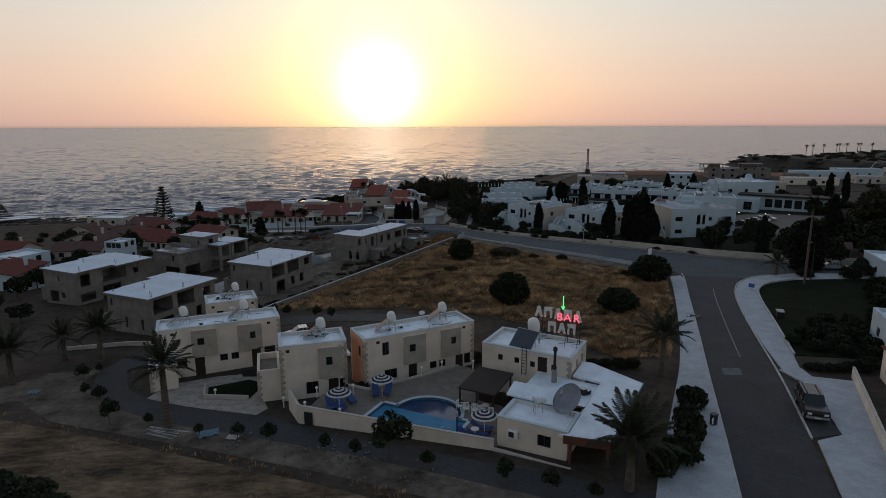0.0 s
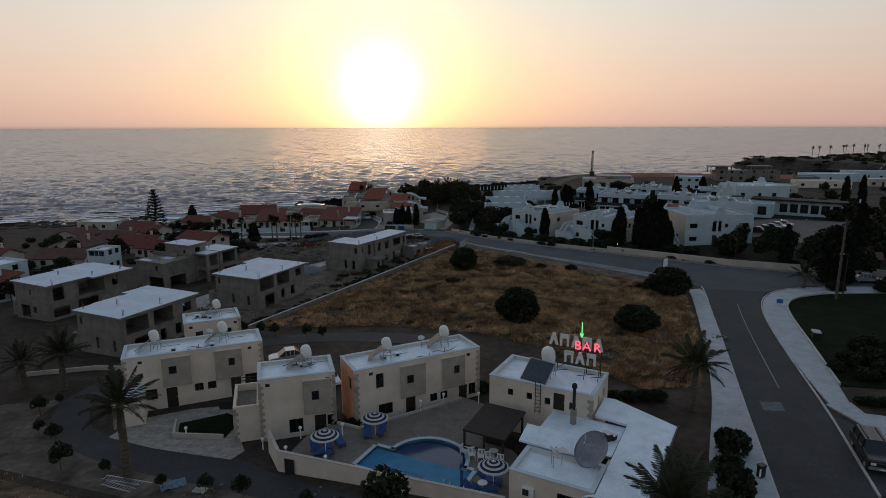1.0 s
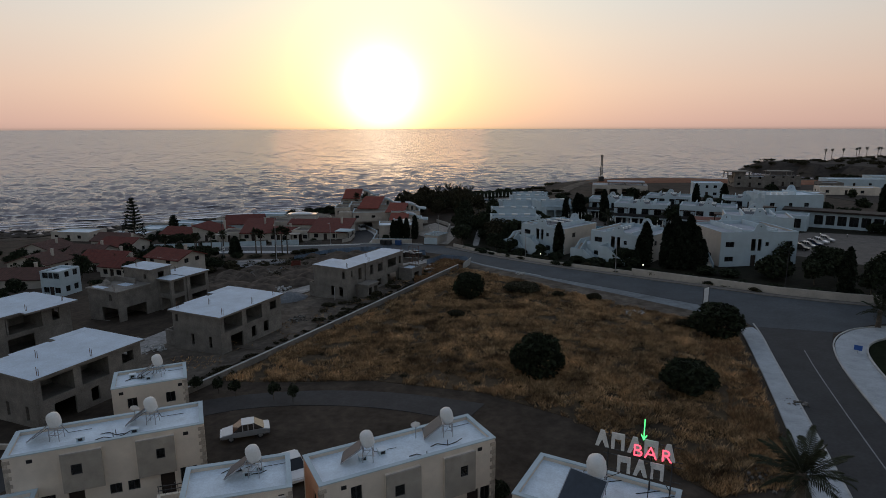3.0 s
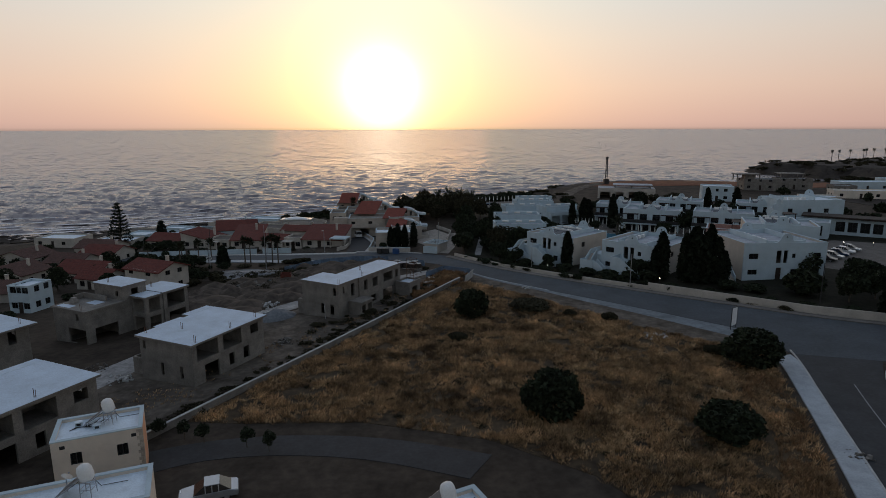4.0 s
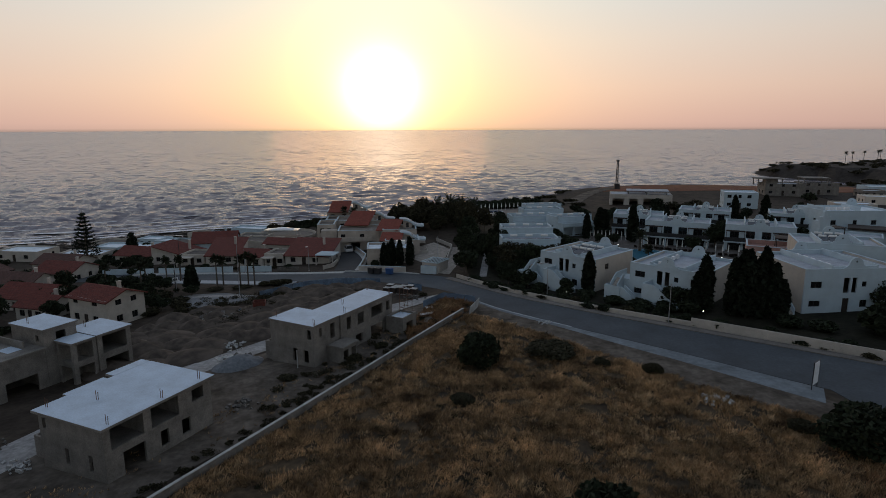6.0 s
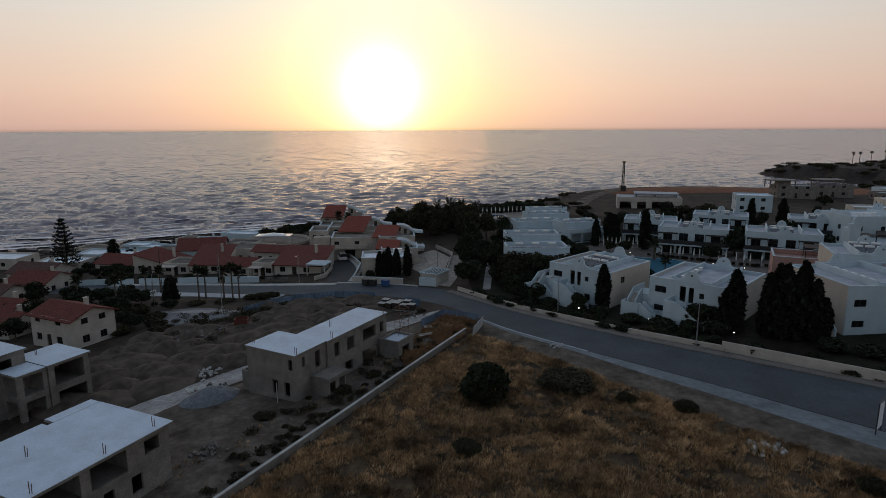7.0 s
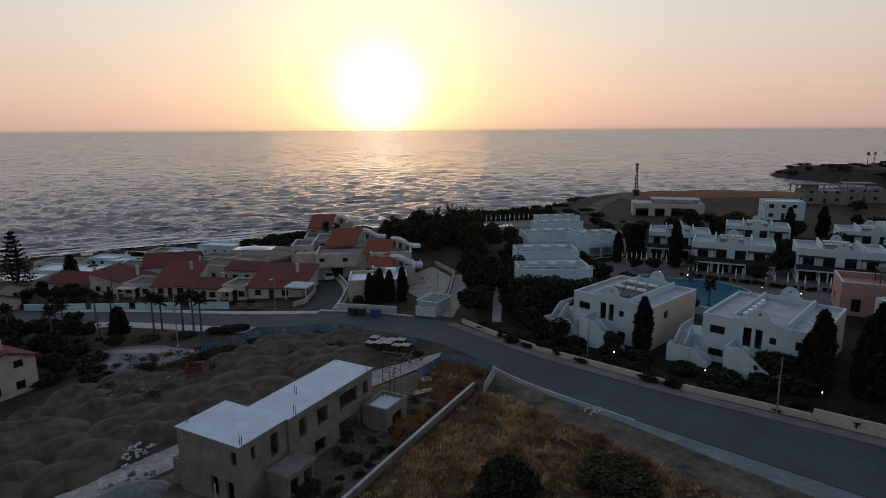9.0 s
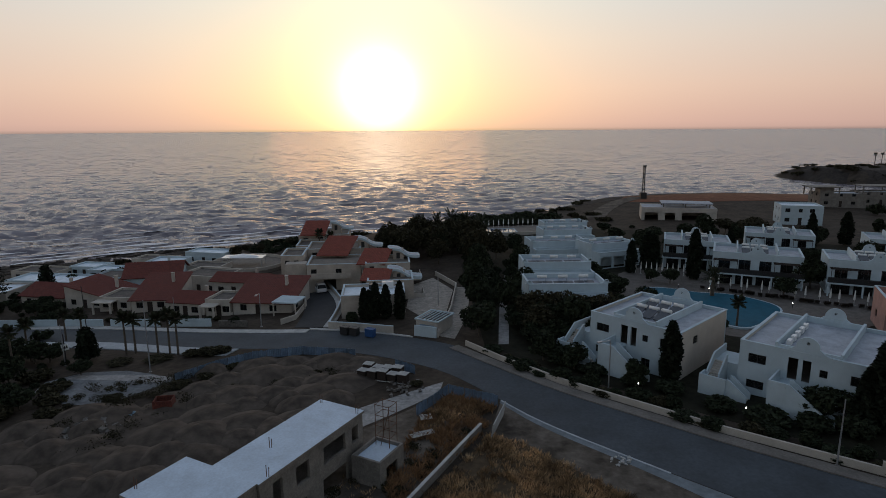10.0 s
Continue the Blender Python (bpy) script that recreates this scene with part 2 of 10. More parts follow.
MAT = dict(
    cream=material("cream_render", (0.69, 0.605, 0.51), vary=0.16, scale=2.5, grain=25, bump=0.1),
    grey_bay=material("grey_textured_render", (0.36, 0.325, 0.28), vary=0.2, scale=1.2, grain=18, bump=0.25),
    # cream side wall with the low sun's glow painted in
    peach_glow=material("peach_glow_render", (0.70, 0.36, 0.21), vary=0.14, scale=2.0, grain=25, bump=0.1),
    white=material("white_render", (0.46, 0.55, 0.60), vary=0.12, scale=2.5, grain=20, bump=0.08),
    off_white=material("aged_white_render", (0.46, 0.42, 0.37), vary=0.2, scale=2.2, grain=20, bump=0.1),
    # white hotel walls with the warm shading of their sides mixed in
    beige_shade=material("beige_shade_render", (0.50, 0.45, 0.39), vary=0.14, scale=2.5, grain=20, bump=0.08),
    roof=material("white_roof_coating", (0.68, 0.77, 0.85), rough=0.6, vary=0.16, scale=1.4, grain=9, bump=0.1),
    slab_roof=material("white_slab_coating", (0.50, 0.60, 0.71), rough=0.65, vary=0.14, scale=2.2, grain=6, bump=0.1),
    roof_grey=material("grey_roof_coating", (0.36, 0.39, 0.44), rough=0.7, vary=0.25, scale=1.5, grain=8, bump=0.1),
    stone=material("quoin_stone", (0.40, 0.345, 0.285), vary=0.3, scale=0.5, grain=14, bump=0.5, obj=0.2),
    concrete=material("raw_concrete", (0.195, 0.178, 0.158), vary=0.36, scale=1.5, grain=8, bump=0.35),
    block=material("concrete_block", (0.26, 0.245, 0.225), vary=0.3, scale=0.8, grain=10, bump=0.35),
    shoulder=material("dusty_shoulder", (0.14, 0.165, 0.185), vary=0.35, scale=2.5, grain=1.5, bump=0.3, coord="World"),
    pave=material("pavement_concrete", (0.36, 0.39, 0.42), vary=0.2, scale=1.6, grain=7, bump=0.2, coord="World"),
    dusty_pave=material("dusty_pavement", (0.15, 0.135, 0.12), vary=0.3, scale=2.0, grain=5, bump=0.2, coord="World"),
    kerb=material("kerb_stone", (0.42, 0.42, 0.41), vary=0.25, scale=1.2, grain=12, bump=0.2, coord="World"),
    asphalt=material("worn_asphalt", (0.047, 0.058, 0.070), vary=0.3, scale=5.0, grain=3.0, bump=0.12, coord="World"),
    asphalt_dark=material("lane_asphalt", (0.026, 0.027, 0.030), vary=0.35, scale=3.0, grain=3.0, bump=0.12, coord="World"),
    paint=material("worn_road_paint", (0.22, 0.23, 0.24), vary=0.4, scale=0.4, grain=14, bump=0.05),
    tar=material("road_patch", (0.10, 0.11, 0.12), vary=0.35, scale=0.6, grain=6),
    soil=material("dry_soil", (0.058, 0.046, 0.036), spec=0.08, vary=0.4, scale=4.0, grain=1.2, bump=0.5, dist=0.15, coord="World"),
    plot_soil=material("plot_soil", spec=0.08, colour=(0.115, 0.080, 0.048), vary=0.4, scale=5.0, grain=1.6, bump=0.5, dist=0.1, second=(0.03, 0.024, 0.018), coord="World"),
    stubble=material("stubble_earth", spec=0.08, colour=(0.20, 0.142, 0.088), vary=0.6, scale=2.6, grain=2.2, bump=0.6, dist=0.12, second=(0.040, 0.030, 0.022), streak=(0.5, 1.2, 1), sharp=0.16, shift=0.02, coord="World"),
    heap=material("earth_heap", (0.088, 0.071, 0.058), spec=0.1, vary=0.4, scale=1.1, grain=3.0, bump=0.7, dist=0.15),
    gravel=material("pale_gravel", (0.29, 0.285, 0.28), vary=0.4, scale=2.2, grain=2.5, bump=0.5, dist=0.06, coord="World"),
    gravel_blue=material("blue_grey_gravel", (0.15, 0.162, 0.175), vary=0.4, scale=1.6, grain=3, bump=0.4, coord="World"),
    court=material("court_paving", (0.30, 0.27, 0.235), vary=0.35, scale=0.9, grain=3, bump=0.2, coord="World"),
    skip_red=material("rusted_red_paint", (0.12, 0.03, 0.02), vary=0.4, scale=0.5, grain=8),
    sky_tarp=material("light_blue_sheet", (0.22, 0.36, 0.46), rough=0.5, vary=0.15, scale=0.4, grain=8),
    rubble=material("rubble", (0.14, 0.128, 0.115), vary=0.4, scale=0.5, grain=6, bump=0.4, island=0.35),
    lawn=material("lawn", (0.012, 0.016, 0.008), spec=0.03, vary=0.4, scale=2.0, grain=3, bump=0.4, dist=0.05, coord="World"),
    straw=material("dry_grass", (0.68, 0.445, 0.24), rough=0.9, spec=0.2, vary=0.5, scale=4.0, grain=0.9, bump=0, second=(0.085, 0.054, 0.031), island=0.6, sharp=0.17, shift=0.02, coord="World"),
    straw_pale=material("bleached_grass", (0.66, 0.46, 0.26), rough=0.9, spec=0.2, vary=0.4, scale=3.0, grain=0.9, bump=0, second=(0.15, 0.10, 0.055), island=0.5, coord="World"),
    straw_red=material("rusty_weeds", (0.26, 0.145, 0.07), vary=0.3, scale=3, grain=1, bump=0, island=0.5, coord="World"),
    leaf=material("dark_foliage", (0.026, 0.033, 0.018), rough=0.9, spec=0.15, vary=0.35, scale=0.9, grain=5, bump=0, island=0.55),
    leaf_warm=material("olive_foliage", (0.040, 0.036, 0.020), rough=0.9, spec=0.15, vary=0.35, scale=0.9, grain=5, bump=0, island=0.55),
    cypress=material("cypress_foliage", (0.017, 0.022, 0.014), rough=0.9, spec=0.1, vary=0.35, scale=0.8, grain=6, bump=0, island=0.5),
    palm=material("palm_leaf", (0.028, 0.032, 0.016), rough=0.75, spec=0.25, vary=0.3, scale=0.8, grain=4, bump=0, island=0.4),
    bark=material("bark", (0.10, 0.08, 0.06), vary=0.4, scale=0.5, grain=12, bump=0.6),
    tile=material("terracotta_tiles", (0.135, 0.03, 0.02), vary=0.35, scale=1.0, grain=3.0, bump=0.2, streak=(1, 3, 1)),
    tile_bright=material("bright_roof_tiles", (0.22, 0.052, 0.032), vary=0.3, scale=1.0, grain=3.0, bump=0.2, streak=(1, 3, 1)),
    tile_dark=material("aged_roof_tiles", (0.095, 0.045, 0.034), vary=0.35, scale=1.0, grain=3.0, bump=0.2),
    wood=material("dark_stained_wood", (0.03, 0.02, 0.015), vary=0.35, scale=0.6, grain=12, bump=0.2, streak=(1, 1, 6)),
    wood_red=material("red_brown_fascia", (0.13, 0.05, 0.035), vary=0.3, scale=0.8, grain=9),
    pallet=material("pale_board", (0.42, 0.42, 0.41), vary=0.25, scale=0.7, grain=10),
    steel=material("galvanised_steel", (0.42, 0.43, 0.45), rough=0.42, metal=0.8, vary=0.15, scale=0.6, grain=12, bump=0.05),
    rust=material("rusty_steel", (0.14, 0.075, 0.05), rough=0.8, metal=0.2, vary=0.3, scale=0.4, grain=20),
    dark=material("dark_frame", (0.02, 0.02, 0.022), rough=0.5, vary=0.2, bump=0),
    black=material("soot_and_shade_black", (0.01, 0.01, 0.011), rough=0.7, vary=0.2, bump=0),
    tank=material("white_tank", (0.72, 0.72, 0.70), rough=0.4, vary=0.08, scale=0.8, grain=10, bump=0.02),
    solar=material("solar_glass", (0.035, 0.045, 0.06), rough=0.4, vary=0.2, scale=0.5, grain=6, bump=0),
    sheet=material("blue_grey_sheet", (0.22, 0.30, 0.40), rough=0.5, metal=0.3, vary=0.25, scale=0.8, grain=8, bump=0.05, obj=0.2),
    deck=material("terrace_paving", (0.18, 0.155, 0.13), vary=0.25, scale=1.0, grain=5, bump=0.15),
    hotel_deck=material("hotel_paving", spec=0.2, colour=(0.135, 0.120, 0.108), vary=0.3, scale=1.2, grain=4, bump=0.15, coord="World"),
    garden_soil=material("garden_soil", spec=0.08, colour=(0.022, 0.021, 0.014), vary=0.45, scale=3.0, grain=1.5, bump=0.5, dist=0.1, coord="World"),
    site_dust=material("site_dust", spec=0.1, colour=(0.155, 0.132, 0.110), vary=0.4, scale=3.0, grain=1.6, bump=0.5, dist=0.08, second=(0.045, 0.036, 0.028), coord="World"),
    pool_tile=material("pool_tiles", (0.10, 0.30, 0.50), rough=0.3, vary=0.12, scale=1.0, grain=6, bump=0.05),
    pool_dark=material("dark_pool_tiles", (0.02, 0.05, 0.14), rough=0.3, vary=0.15, scale=1.0, grain=6, bump=0.05),
    pool_deep=material("deep_pool_water", (0.012, 0.04, 0.11), rough=0.08, vary=0.15, scale=1.5, grain=1.5, bump=0.05),
    hotel_water=material("hotel_pool_water", (0.018, 0.105, 0.16), rough=0.5, spec=0.03, vary=0.15, scale=2.0, grain=1.5, bump=0.05),
    pool_water=material("pool_water", (0.05, 0.21, 0.36), rough=0.3, spec=0.1, vary=0.15, scale=2.0, grain=1.5, bump=0.05),
    blue=material("blue_fabric", (0.03, 0.07, 0.22), vary=0.2, scale=0.3, grain=20),
    blue_bin=material("blue_plastic", (0.02, 0.07, 0.20), rough=0.4, vary=0.15, scale=0.3, grain=12, bump=0.03),
    navy=material("navy_stripe", (0.025, 0.04, 0.10), vary=0.15, scale=0.3, grain=20),
    fabric=material("white_fabric", (0.72, 0.71, 0.68), vary=0.1, scale=0.3, grain=20),
    canopy_white=material("glossy_canopy", (0.80, 0.80, 0.80), rough=0.18, vary=0.06, scale=1.0, grain=3, bump=0.02, spec=0.8),
    village_cream=material("village_cream_render", (0.44, 0.385, 0.33), vary=0.22, scale=2.0, grain=18, bump=0.1),
    plastic=material("white_plastic", (0.75, 0.75, 0.74), rough=0.4, vary=0.06, scale=0.3, grain=14, bump=0.02),
    pink=material("pink_terrace", (0.40, 0.235, 0.20), vary=0.2, scale=1.2, grain=6),
    foam=material("sea_foam", (0.80, 0.79, 0.80), rough=0.8, vary=0.3, scale=3, grain=0.8, bump=0.2, coord="World"),
    rock=material("coast_rock", spec=0.1, colour=(0.045, 0.038, 0.033), vary=0.4, scale=3, grain=1.0, bump=0.7, dist=0.3, coord="World"),
    red_earth=material("red_earth", spec=0.1, colour=(0.19, 0.080, 0.045), vary=0.35, scale=5, grain=0.9, bump=0.4, dist=0.1, coord="World"),
    hill=material("hazy_hill", (0.42, 0.36, 0.36), vary=0.08, scale=300, grain=0.02, bump=0),
    car_dark=material("car_paint_dark", (0.03, 0.027, 0.026), rough=0.22, metal=0.3, vary=0.08, scale=0.5, grain=10, bump=0),
    car_silver=material("car_paint_silver", (0.46, 0.48, 0.50), rough=0.25, metal=0.5, vary=0.06, scale=0.5, grain=10, bump=0),
    car_white=material("car_paint_white", (0.7, 0.7, 0.7), rough=0.25, vary=0.05, scale=0.5, grain=10, bump=0),
    car_blue=material("car_paint_blue", (0.04, 0.07, 0.14), rough=0.22, metal=0.3, vary=0.08, scale=0.5, grain=10, bump=0),
    rubber=material("tyre_rubber", (0.02, 0.02, 0.02), rough=0.8, vary=0.2, bump=0),
    glass=glass_material("window_glass", (0.07, 0.075, 0.08)),
    car_glass=material("tinted_glass", (0.015, 0.017, 0.02), rough=0.06, vary=0.1, bump=0),
    sea=sea_material(),
    neon_red=glow("red_neon", (1.0, 0.10, 0.16), 1.6),
    neon_green=glow("green_neon", (0.10, 1.0, 0.25), 1.6),
    lamp=glow("lamp_white", (1.0, 0.95, 0.85), 6.0),
    sign_white=material("sign_face", (0.78, 0.78, 0.78), vary=0.1, scale=0.5, grain=10, bump=0.02),
    sign_blue=material("sign_blue", (0.03, 0.10, 0.35), vary=0.1, bump=0),
    letter_grey=material("unlit_letter", (0.66, 0.64, 0.60), vary=0.15, scale=0.4, grain=10, bump=0.02),
)


# ---- mesh helpers ----
def box(bm, x0, y0, z0, x1, y1, z1, m=None):
    co = [(x, y, z) for z in (z0, z1) for y in (y0, y1) for x in (x0, x1)]
    v = [bm.verts.new(m @ Vector(c) if m else c) for c in co]
    for f in ((0, 2, 3, 1), (4, 5, 7, 6), (0, 1, 5, 4), (1, 3, 7, 5), (3, 2, 6, 7), (2, 0, 4, 6)):
        bm.faces.new([v[i] for i in f])


def prism(bm, pts, z0, z1, m=None):
    """An upright prism over a counter-clockwise outline; z0 and z1 are numbers or one height a point."""
    n = len(pts)
    lo = z0 if isinstance(z0, (list, tuple)) else [z0] * n
    hi = z1 if isinstance(z1, (list, tuple)) else [z1] * n
    a = [bm.verts.new(m @ Vector((p[0], p[1], z)) if m else (p[0], p[1], z)) for p, z in zip(pts, lo)]
    b = [bm.verts.new(m @ Vector((p[0], p[1], z)) if m else (p[0], p[1], z)) for p, z in zip(pts, hi)]
    bm.faces.new(a[::-1]); bm.faces.new(b)
    for i in range(n):
        j = (i + 1) % n
        bm.faces.new((a[i], a[j], b[j], b[i]))


def extrude(bm, pts, thick, m=None):
    """A plate: outline in x, z, thick along +y."""
    turn = Matrix(((1, 0, 0, 0), (0, 0, 1, 0), (0, 1, 0, 0), (0, 0, 0, 1)))
    mm = (m @ turn) if m else turn
    prism(bm, pts, 0, thick, mm)


def tube(bm, p0, p1, r, n=8, r1=None):
    p0, p1 = Vector(p0), Vector(p1)
    r1 = r if r1 is None else r1
    q = (p1 - p0).to_track_quat("Z", "Y")
    ra = [[bm.verts.new(p + q @ Vector((rr * math.cos(2 * math.pi * i / n), rr * math.sin(2 * math.pi * i / n), 0))) for i in range(n)] for p, rr in ((p0, r), (p1, r1))]
    for i in range(n):
        j = (i + 1) % n
        bm.faces.new((ra[0][i], ra[0][j], ra[1][j], ra[1][i]))
    bm.faces.new(ra[0][::-1]); bm.faces.new(ra[1])


def lathe(bm, prof, n=16, m=None):
    rings = []
    for r, z in prof:
        ring = [Vector((r * math.cos(2 * math.pi * i / n), r * math.sin(2 * math.pi * i / n), z)) for i in range(n)]
        rings.append([bm.verts.new(m @ p if m else p) for p in ring])
    for a, b in zip(rings, rings[1:]):
        for i in range(n):
            j = (i + 1) % n
            bm.faces.new((a[i], a[j], b[j], b[i]))
    bm.faces.new(rings[0][::-1]); bm.faces.new(rings[-1])


def finish(name, bm, mat, parent=None, smooth=False):
    bmesh.ops.recalc_face_normals(bm, faces=bm.faces)
    me = bpy.data.meshes.new(name)
    bm.to_mesh(me)
    bm.free()
    me.materials.append(MAT[mat])
    if smooth:
        me.shade_smooth()
    ob = new(name, me)
    if parent:
        ob.parent = parent
    return ob


def part(name, bm, mat, parent, label="", smooth=False):
    """One mesh object under a thing or under a part."""
    ob = finish(name, bm, mat, parent, smooth)
    return tagged(ob, label=label)


def boxes(name, mat, parent, *dims, label=""):
    bm = bmesh.new()
    for d in dims:
        box(bm, *d)
    return part(name, bm, mat, parent, label)


def thing(name, m, label, category, group="", kind=""):
    ob = new(name)
    ob.matrix_world = m
    ob.empty_display_size = 0.3
    return tagged(ob, label, category, group, kind)


def wall(bm, L, H, T, ops, m, low=-1.2):
    """A wall in x (length), z (height) with thickness towards +y and openings (u, v, w, h) cut right through."""
    us = sorted({0.0, L, *(max(0, min(L, u)) for o in ops for u in (o[0], o[0] + o[2]))})
    vs = sorted({low, H, *(v for o in ops for v in (o[1], o[1] + o[3]))})
    nu, nv = len(us) - 1, len(vs) - 1
    open_ = [[any(o[0] < (us[i] + us[i + 1]) / 2 < o[0] + o[2] and o[1] < (vs[j] + vs[j + 1]) / 2 < o[1] + o[3] for o in ops) for j in range(nv)] for i in range(nu)]
    front = {(i, j): bm.verts.new(m @ Vector((us[i], 0, vs[j]))) for i in range(nu + 1) for j in range(nv + 1)}
    back = {(i, j): bm.verts.new(m @ Vector((us[i], T, vs[j]))) for i in range(nu + 1) for j in range(nv + 1)}

    def solid(i, j):
        return 0 <= i < nu and 0 <= j < nv and not open_[i][j]
    for i in range(nu):
        for j in range(nv):
            if open_[i][j]:
                continue
            k = ((i, j), (i + 1, j), (i + 1, j + 1), (i, j + 1))
            bm.faces.new([front[c] for c in k])
            bm.faces.new([back[c] for c in k[::-1]])
            for (a, b), (di, dj) in zip(((0, 1), (1, 2), (2, 3), (3, 0)), ((0, -1), (1, 0), (0, 1), (-1, 0))):
                if not solid(i + di, j + dj):
                    bm.faces.new((front[k[b]], front[k[a]], back[k[a]], back[k[b]]))
    bmesh.ops.delete(bm, geom=[v for v in bm.verts if not v.link_faces], context="VERTS")


def side(k, w, d, T):
    """The wall frame of a block's side: f, r, b or l, and its length."""
    if k == "f":
        return Matrix.Identity(4), w
    if k == "b":
        return pose(w, d, 0, 0, 0, 180), w
    if k == "r":
        return pose(w, T, 0, 0, 0, 90), d - 2 * T
    return pose(0, d - T, 0, 0, 0, -90), d - 2 * T


def window(parent, m, u, v, w, h, T, frame_mat="dark", mull=True):
    """A recessed window: frame with a mullion, and a pane in it."""
    bm = bmesh.new()
    y0, y1, b = T * 0.45, T * 0.45 + 0.06, 0.06
    mm = m @ pose(u, 0, v)
    for d in ((0, y0, 0, b, y1, h), (w - b, y0, 0, w, y1, h), (b, y0, 0, w - b, y1, b), (b, y0, h - b, w - b, y1, h)):
        box(bm, *d, m=mm)
    if mull and w > 0.7:
        box(bm, w / 2 - 0.03, y0, b, w / 2 + 0.03, y1, h - b, m=mm)
    fr = part("window", bm, frame_mat, parent)
    bm = bmesh.new()
    box(bm, b, y0 + 0.022, b, w - b, y0 + 0.032, h - b, m=mm)
    pane = part("pane", bm, "glass", fr)
    pane.visible_shadow = False
    return fr


def leaf_door(parent, m, u, v, w, h, T, mat="wood"):
    bm = bmesh.new()
    mm = m @ pose(u, 0, v)
    y = T * 0.5
    box(bm, 0, y, 0, w, y + 0.05, h, m=mm)
    for a in (0.08, 0.55):
        box(bm, 0.12, y - 0.015, h * a, w - 0.12, y, h * (a + 0.36), m=mm)
    door = part("door", bm, mat, parent)
    bm = bmesh.new()
    box(bm, w - 0.14, y - 0.06, h * 0.48, w - 0.06, y - 0.015, h * 0.51, m=mm)
    part("handle", bm, "steel", door)
    return door


def block(parent, x, y, z, w, d, h, ops, mat, T=0.25, roof="roof", parapet=0.45, floors=(), coping=None, low=-1.2, base=None, side_mat=None):
    """A walled block with real openings, inner floors, a roof slab sunk behind a parapet, and a coping."""
    M = (base or Matrix.Identity(4)) @ pose(x, y, z)
    side_mat = side_mat or {}
    for k in "frbl":
        sm, L = side(k, w, d, T)
        o = ops.get(k, ())
        bm = bmesh.new()
        wall(bm, L, h, T, [q[:4] for q in o], M @ sm, low)
        part("wall", bm, side_mat.get(k, mat), parent)
        for q in o:
            kind = q[4] if len(q) > 4 else "w"
            if kind == "w":
                window(parent, M @ sm, *q[:4], T)
            elif kind == "d":
                leaf_door(parent, M @ sm, *q[:4], T)
    for f in (*floors, low + 0.3 if low > -0.9 else -0.15):
        bm = bmesh.new()
        box(bm, T, T, f - 0.15, w - T, d - T, f, m=M)
        part("floor_slab", bm, "concrete", parent)
    bm = bmesh.new()
    box(bm, T, T, h - parapet - 0.2, w - T, d - T, h - parapet, m=M)
    part("roof", bm, roof, parent)
    if coping:
        bm = bmesh.new()
        o = 0.04
        for q in ((-o, -o, w + o, T + o), (-o, d - T - o, w + o, d + o), (-o, T + o, T + o, d - T - o), (w - T - o, T + o, w + o, d - T - o)):
            box(bm, q[0], q[1], h, q[2], q[3], h + 0.07, m=M)
        part("coping", bm, coping, parent)

# ---- ground, sea, roads ----
SEA = -9.0
SHORE = [(-1500, 60), (-400, 165), (-180, 240), (-133, 258), (-110, 275), (-77, 289), (-60, 300), (-40, 305), (-20, 308), (-8, 311), (3, 314), (20, 319), (36, 326), (45, 333), (65, 345), (93, 350), (150, 354), (200, 374),
         (250, 412), (300, 446), (420, 500), (4500, 700)]
SX, SY = zip(*SHORE)
# the headland beyond the bay: its sea side and its bay side
POINT_OUT = [(262, 588), (285, 602), (340, 602), (420, 655), (520, 728), (700, 850), (1500, 1500), (4500, 3800)]
POINT_BAY = [(262, 560), (264, 526), (274, 508), (282, 492), (300, 455), (330, 400), (4500, 390)]
OX, OY = zip(*POINT_OUT)
IX, IY = zip(*POINT_BAY)


def inland(x, y):
    """Metres from the water's edge, positive on land."""
    s = float(np.interp(x, SX, SY)) - y
    if x > 250:
        s = max(s, min((x - 256) * 1.5, y - float(np.interp(x, IX, IY)), float(np.interp(x, OX, OY)) - y))
    return s


def ground(x, y):
    s = inland(x, y)
    yy = max(min(y, 330.0), -20.0)
    xx = max(min(x, 70.0), -130.0)
    z = 3.6 - 0.014 * (yy - 55) + (xx * 0.026 if xx > 0 else xx * (0.027 + 0.0003 * (yy - 55)))
    z -= 0.6 * math.exp(-((x + 15) / 20) ** 2 - ((y - 59) / 11) ** 2)
    z = max(z, -7.6)
    if x > 20:  # the bluff by the mast
        z += 2.8 * math.exp(-((x - 105) / 62) ** 2 - ((y - 325) / 34) ** 2)
    if x > 240:
        z += min(1, (x - 240) / 60) * (1.1 * noise.noise((x * 0.012, y * 0.012, 0)) - 1.2)
    w = 34.0 - 18.0 * min(1.0, max(0.0, (x - 10) / 50)) + 24.0 * min(1.0, max(0.0, (x - 240) / 20))
    if s < w:
        k = max(0.0, s / w)
        rough = noise.noise((x * 0.09, y * 0.09, 3)) * 0.9 * (1 - k)
        k = k * k * (3 - 2 * k)
        z = (SEA - 0.7) * (1 - k) + z * k + (rough if s > 0 else 0)
    if s < 0:
        z = SEA - 0.7 + s * 0.12
        z = max(z, SEA - 4)
    return z


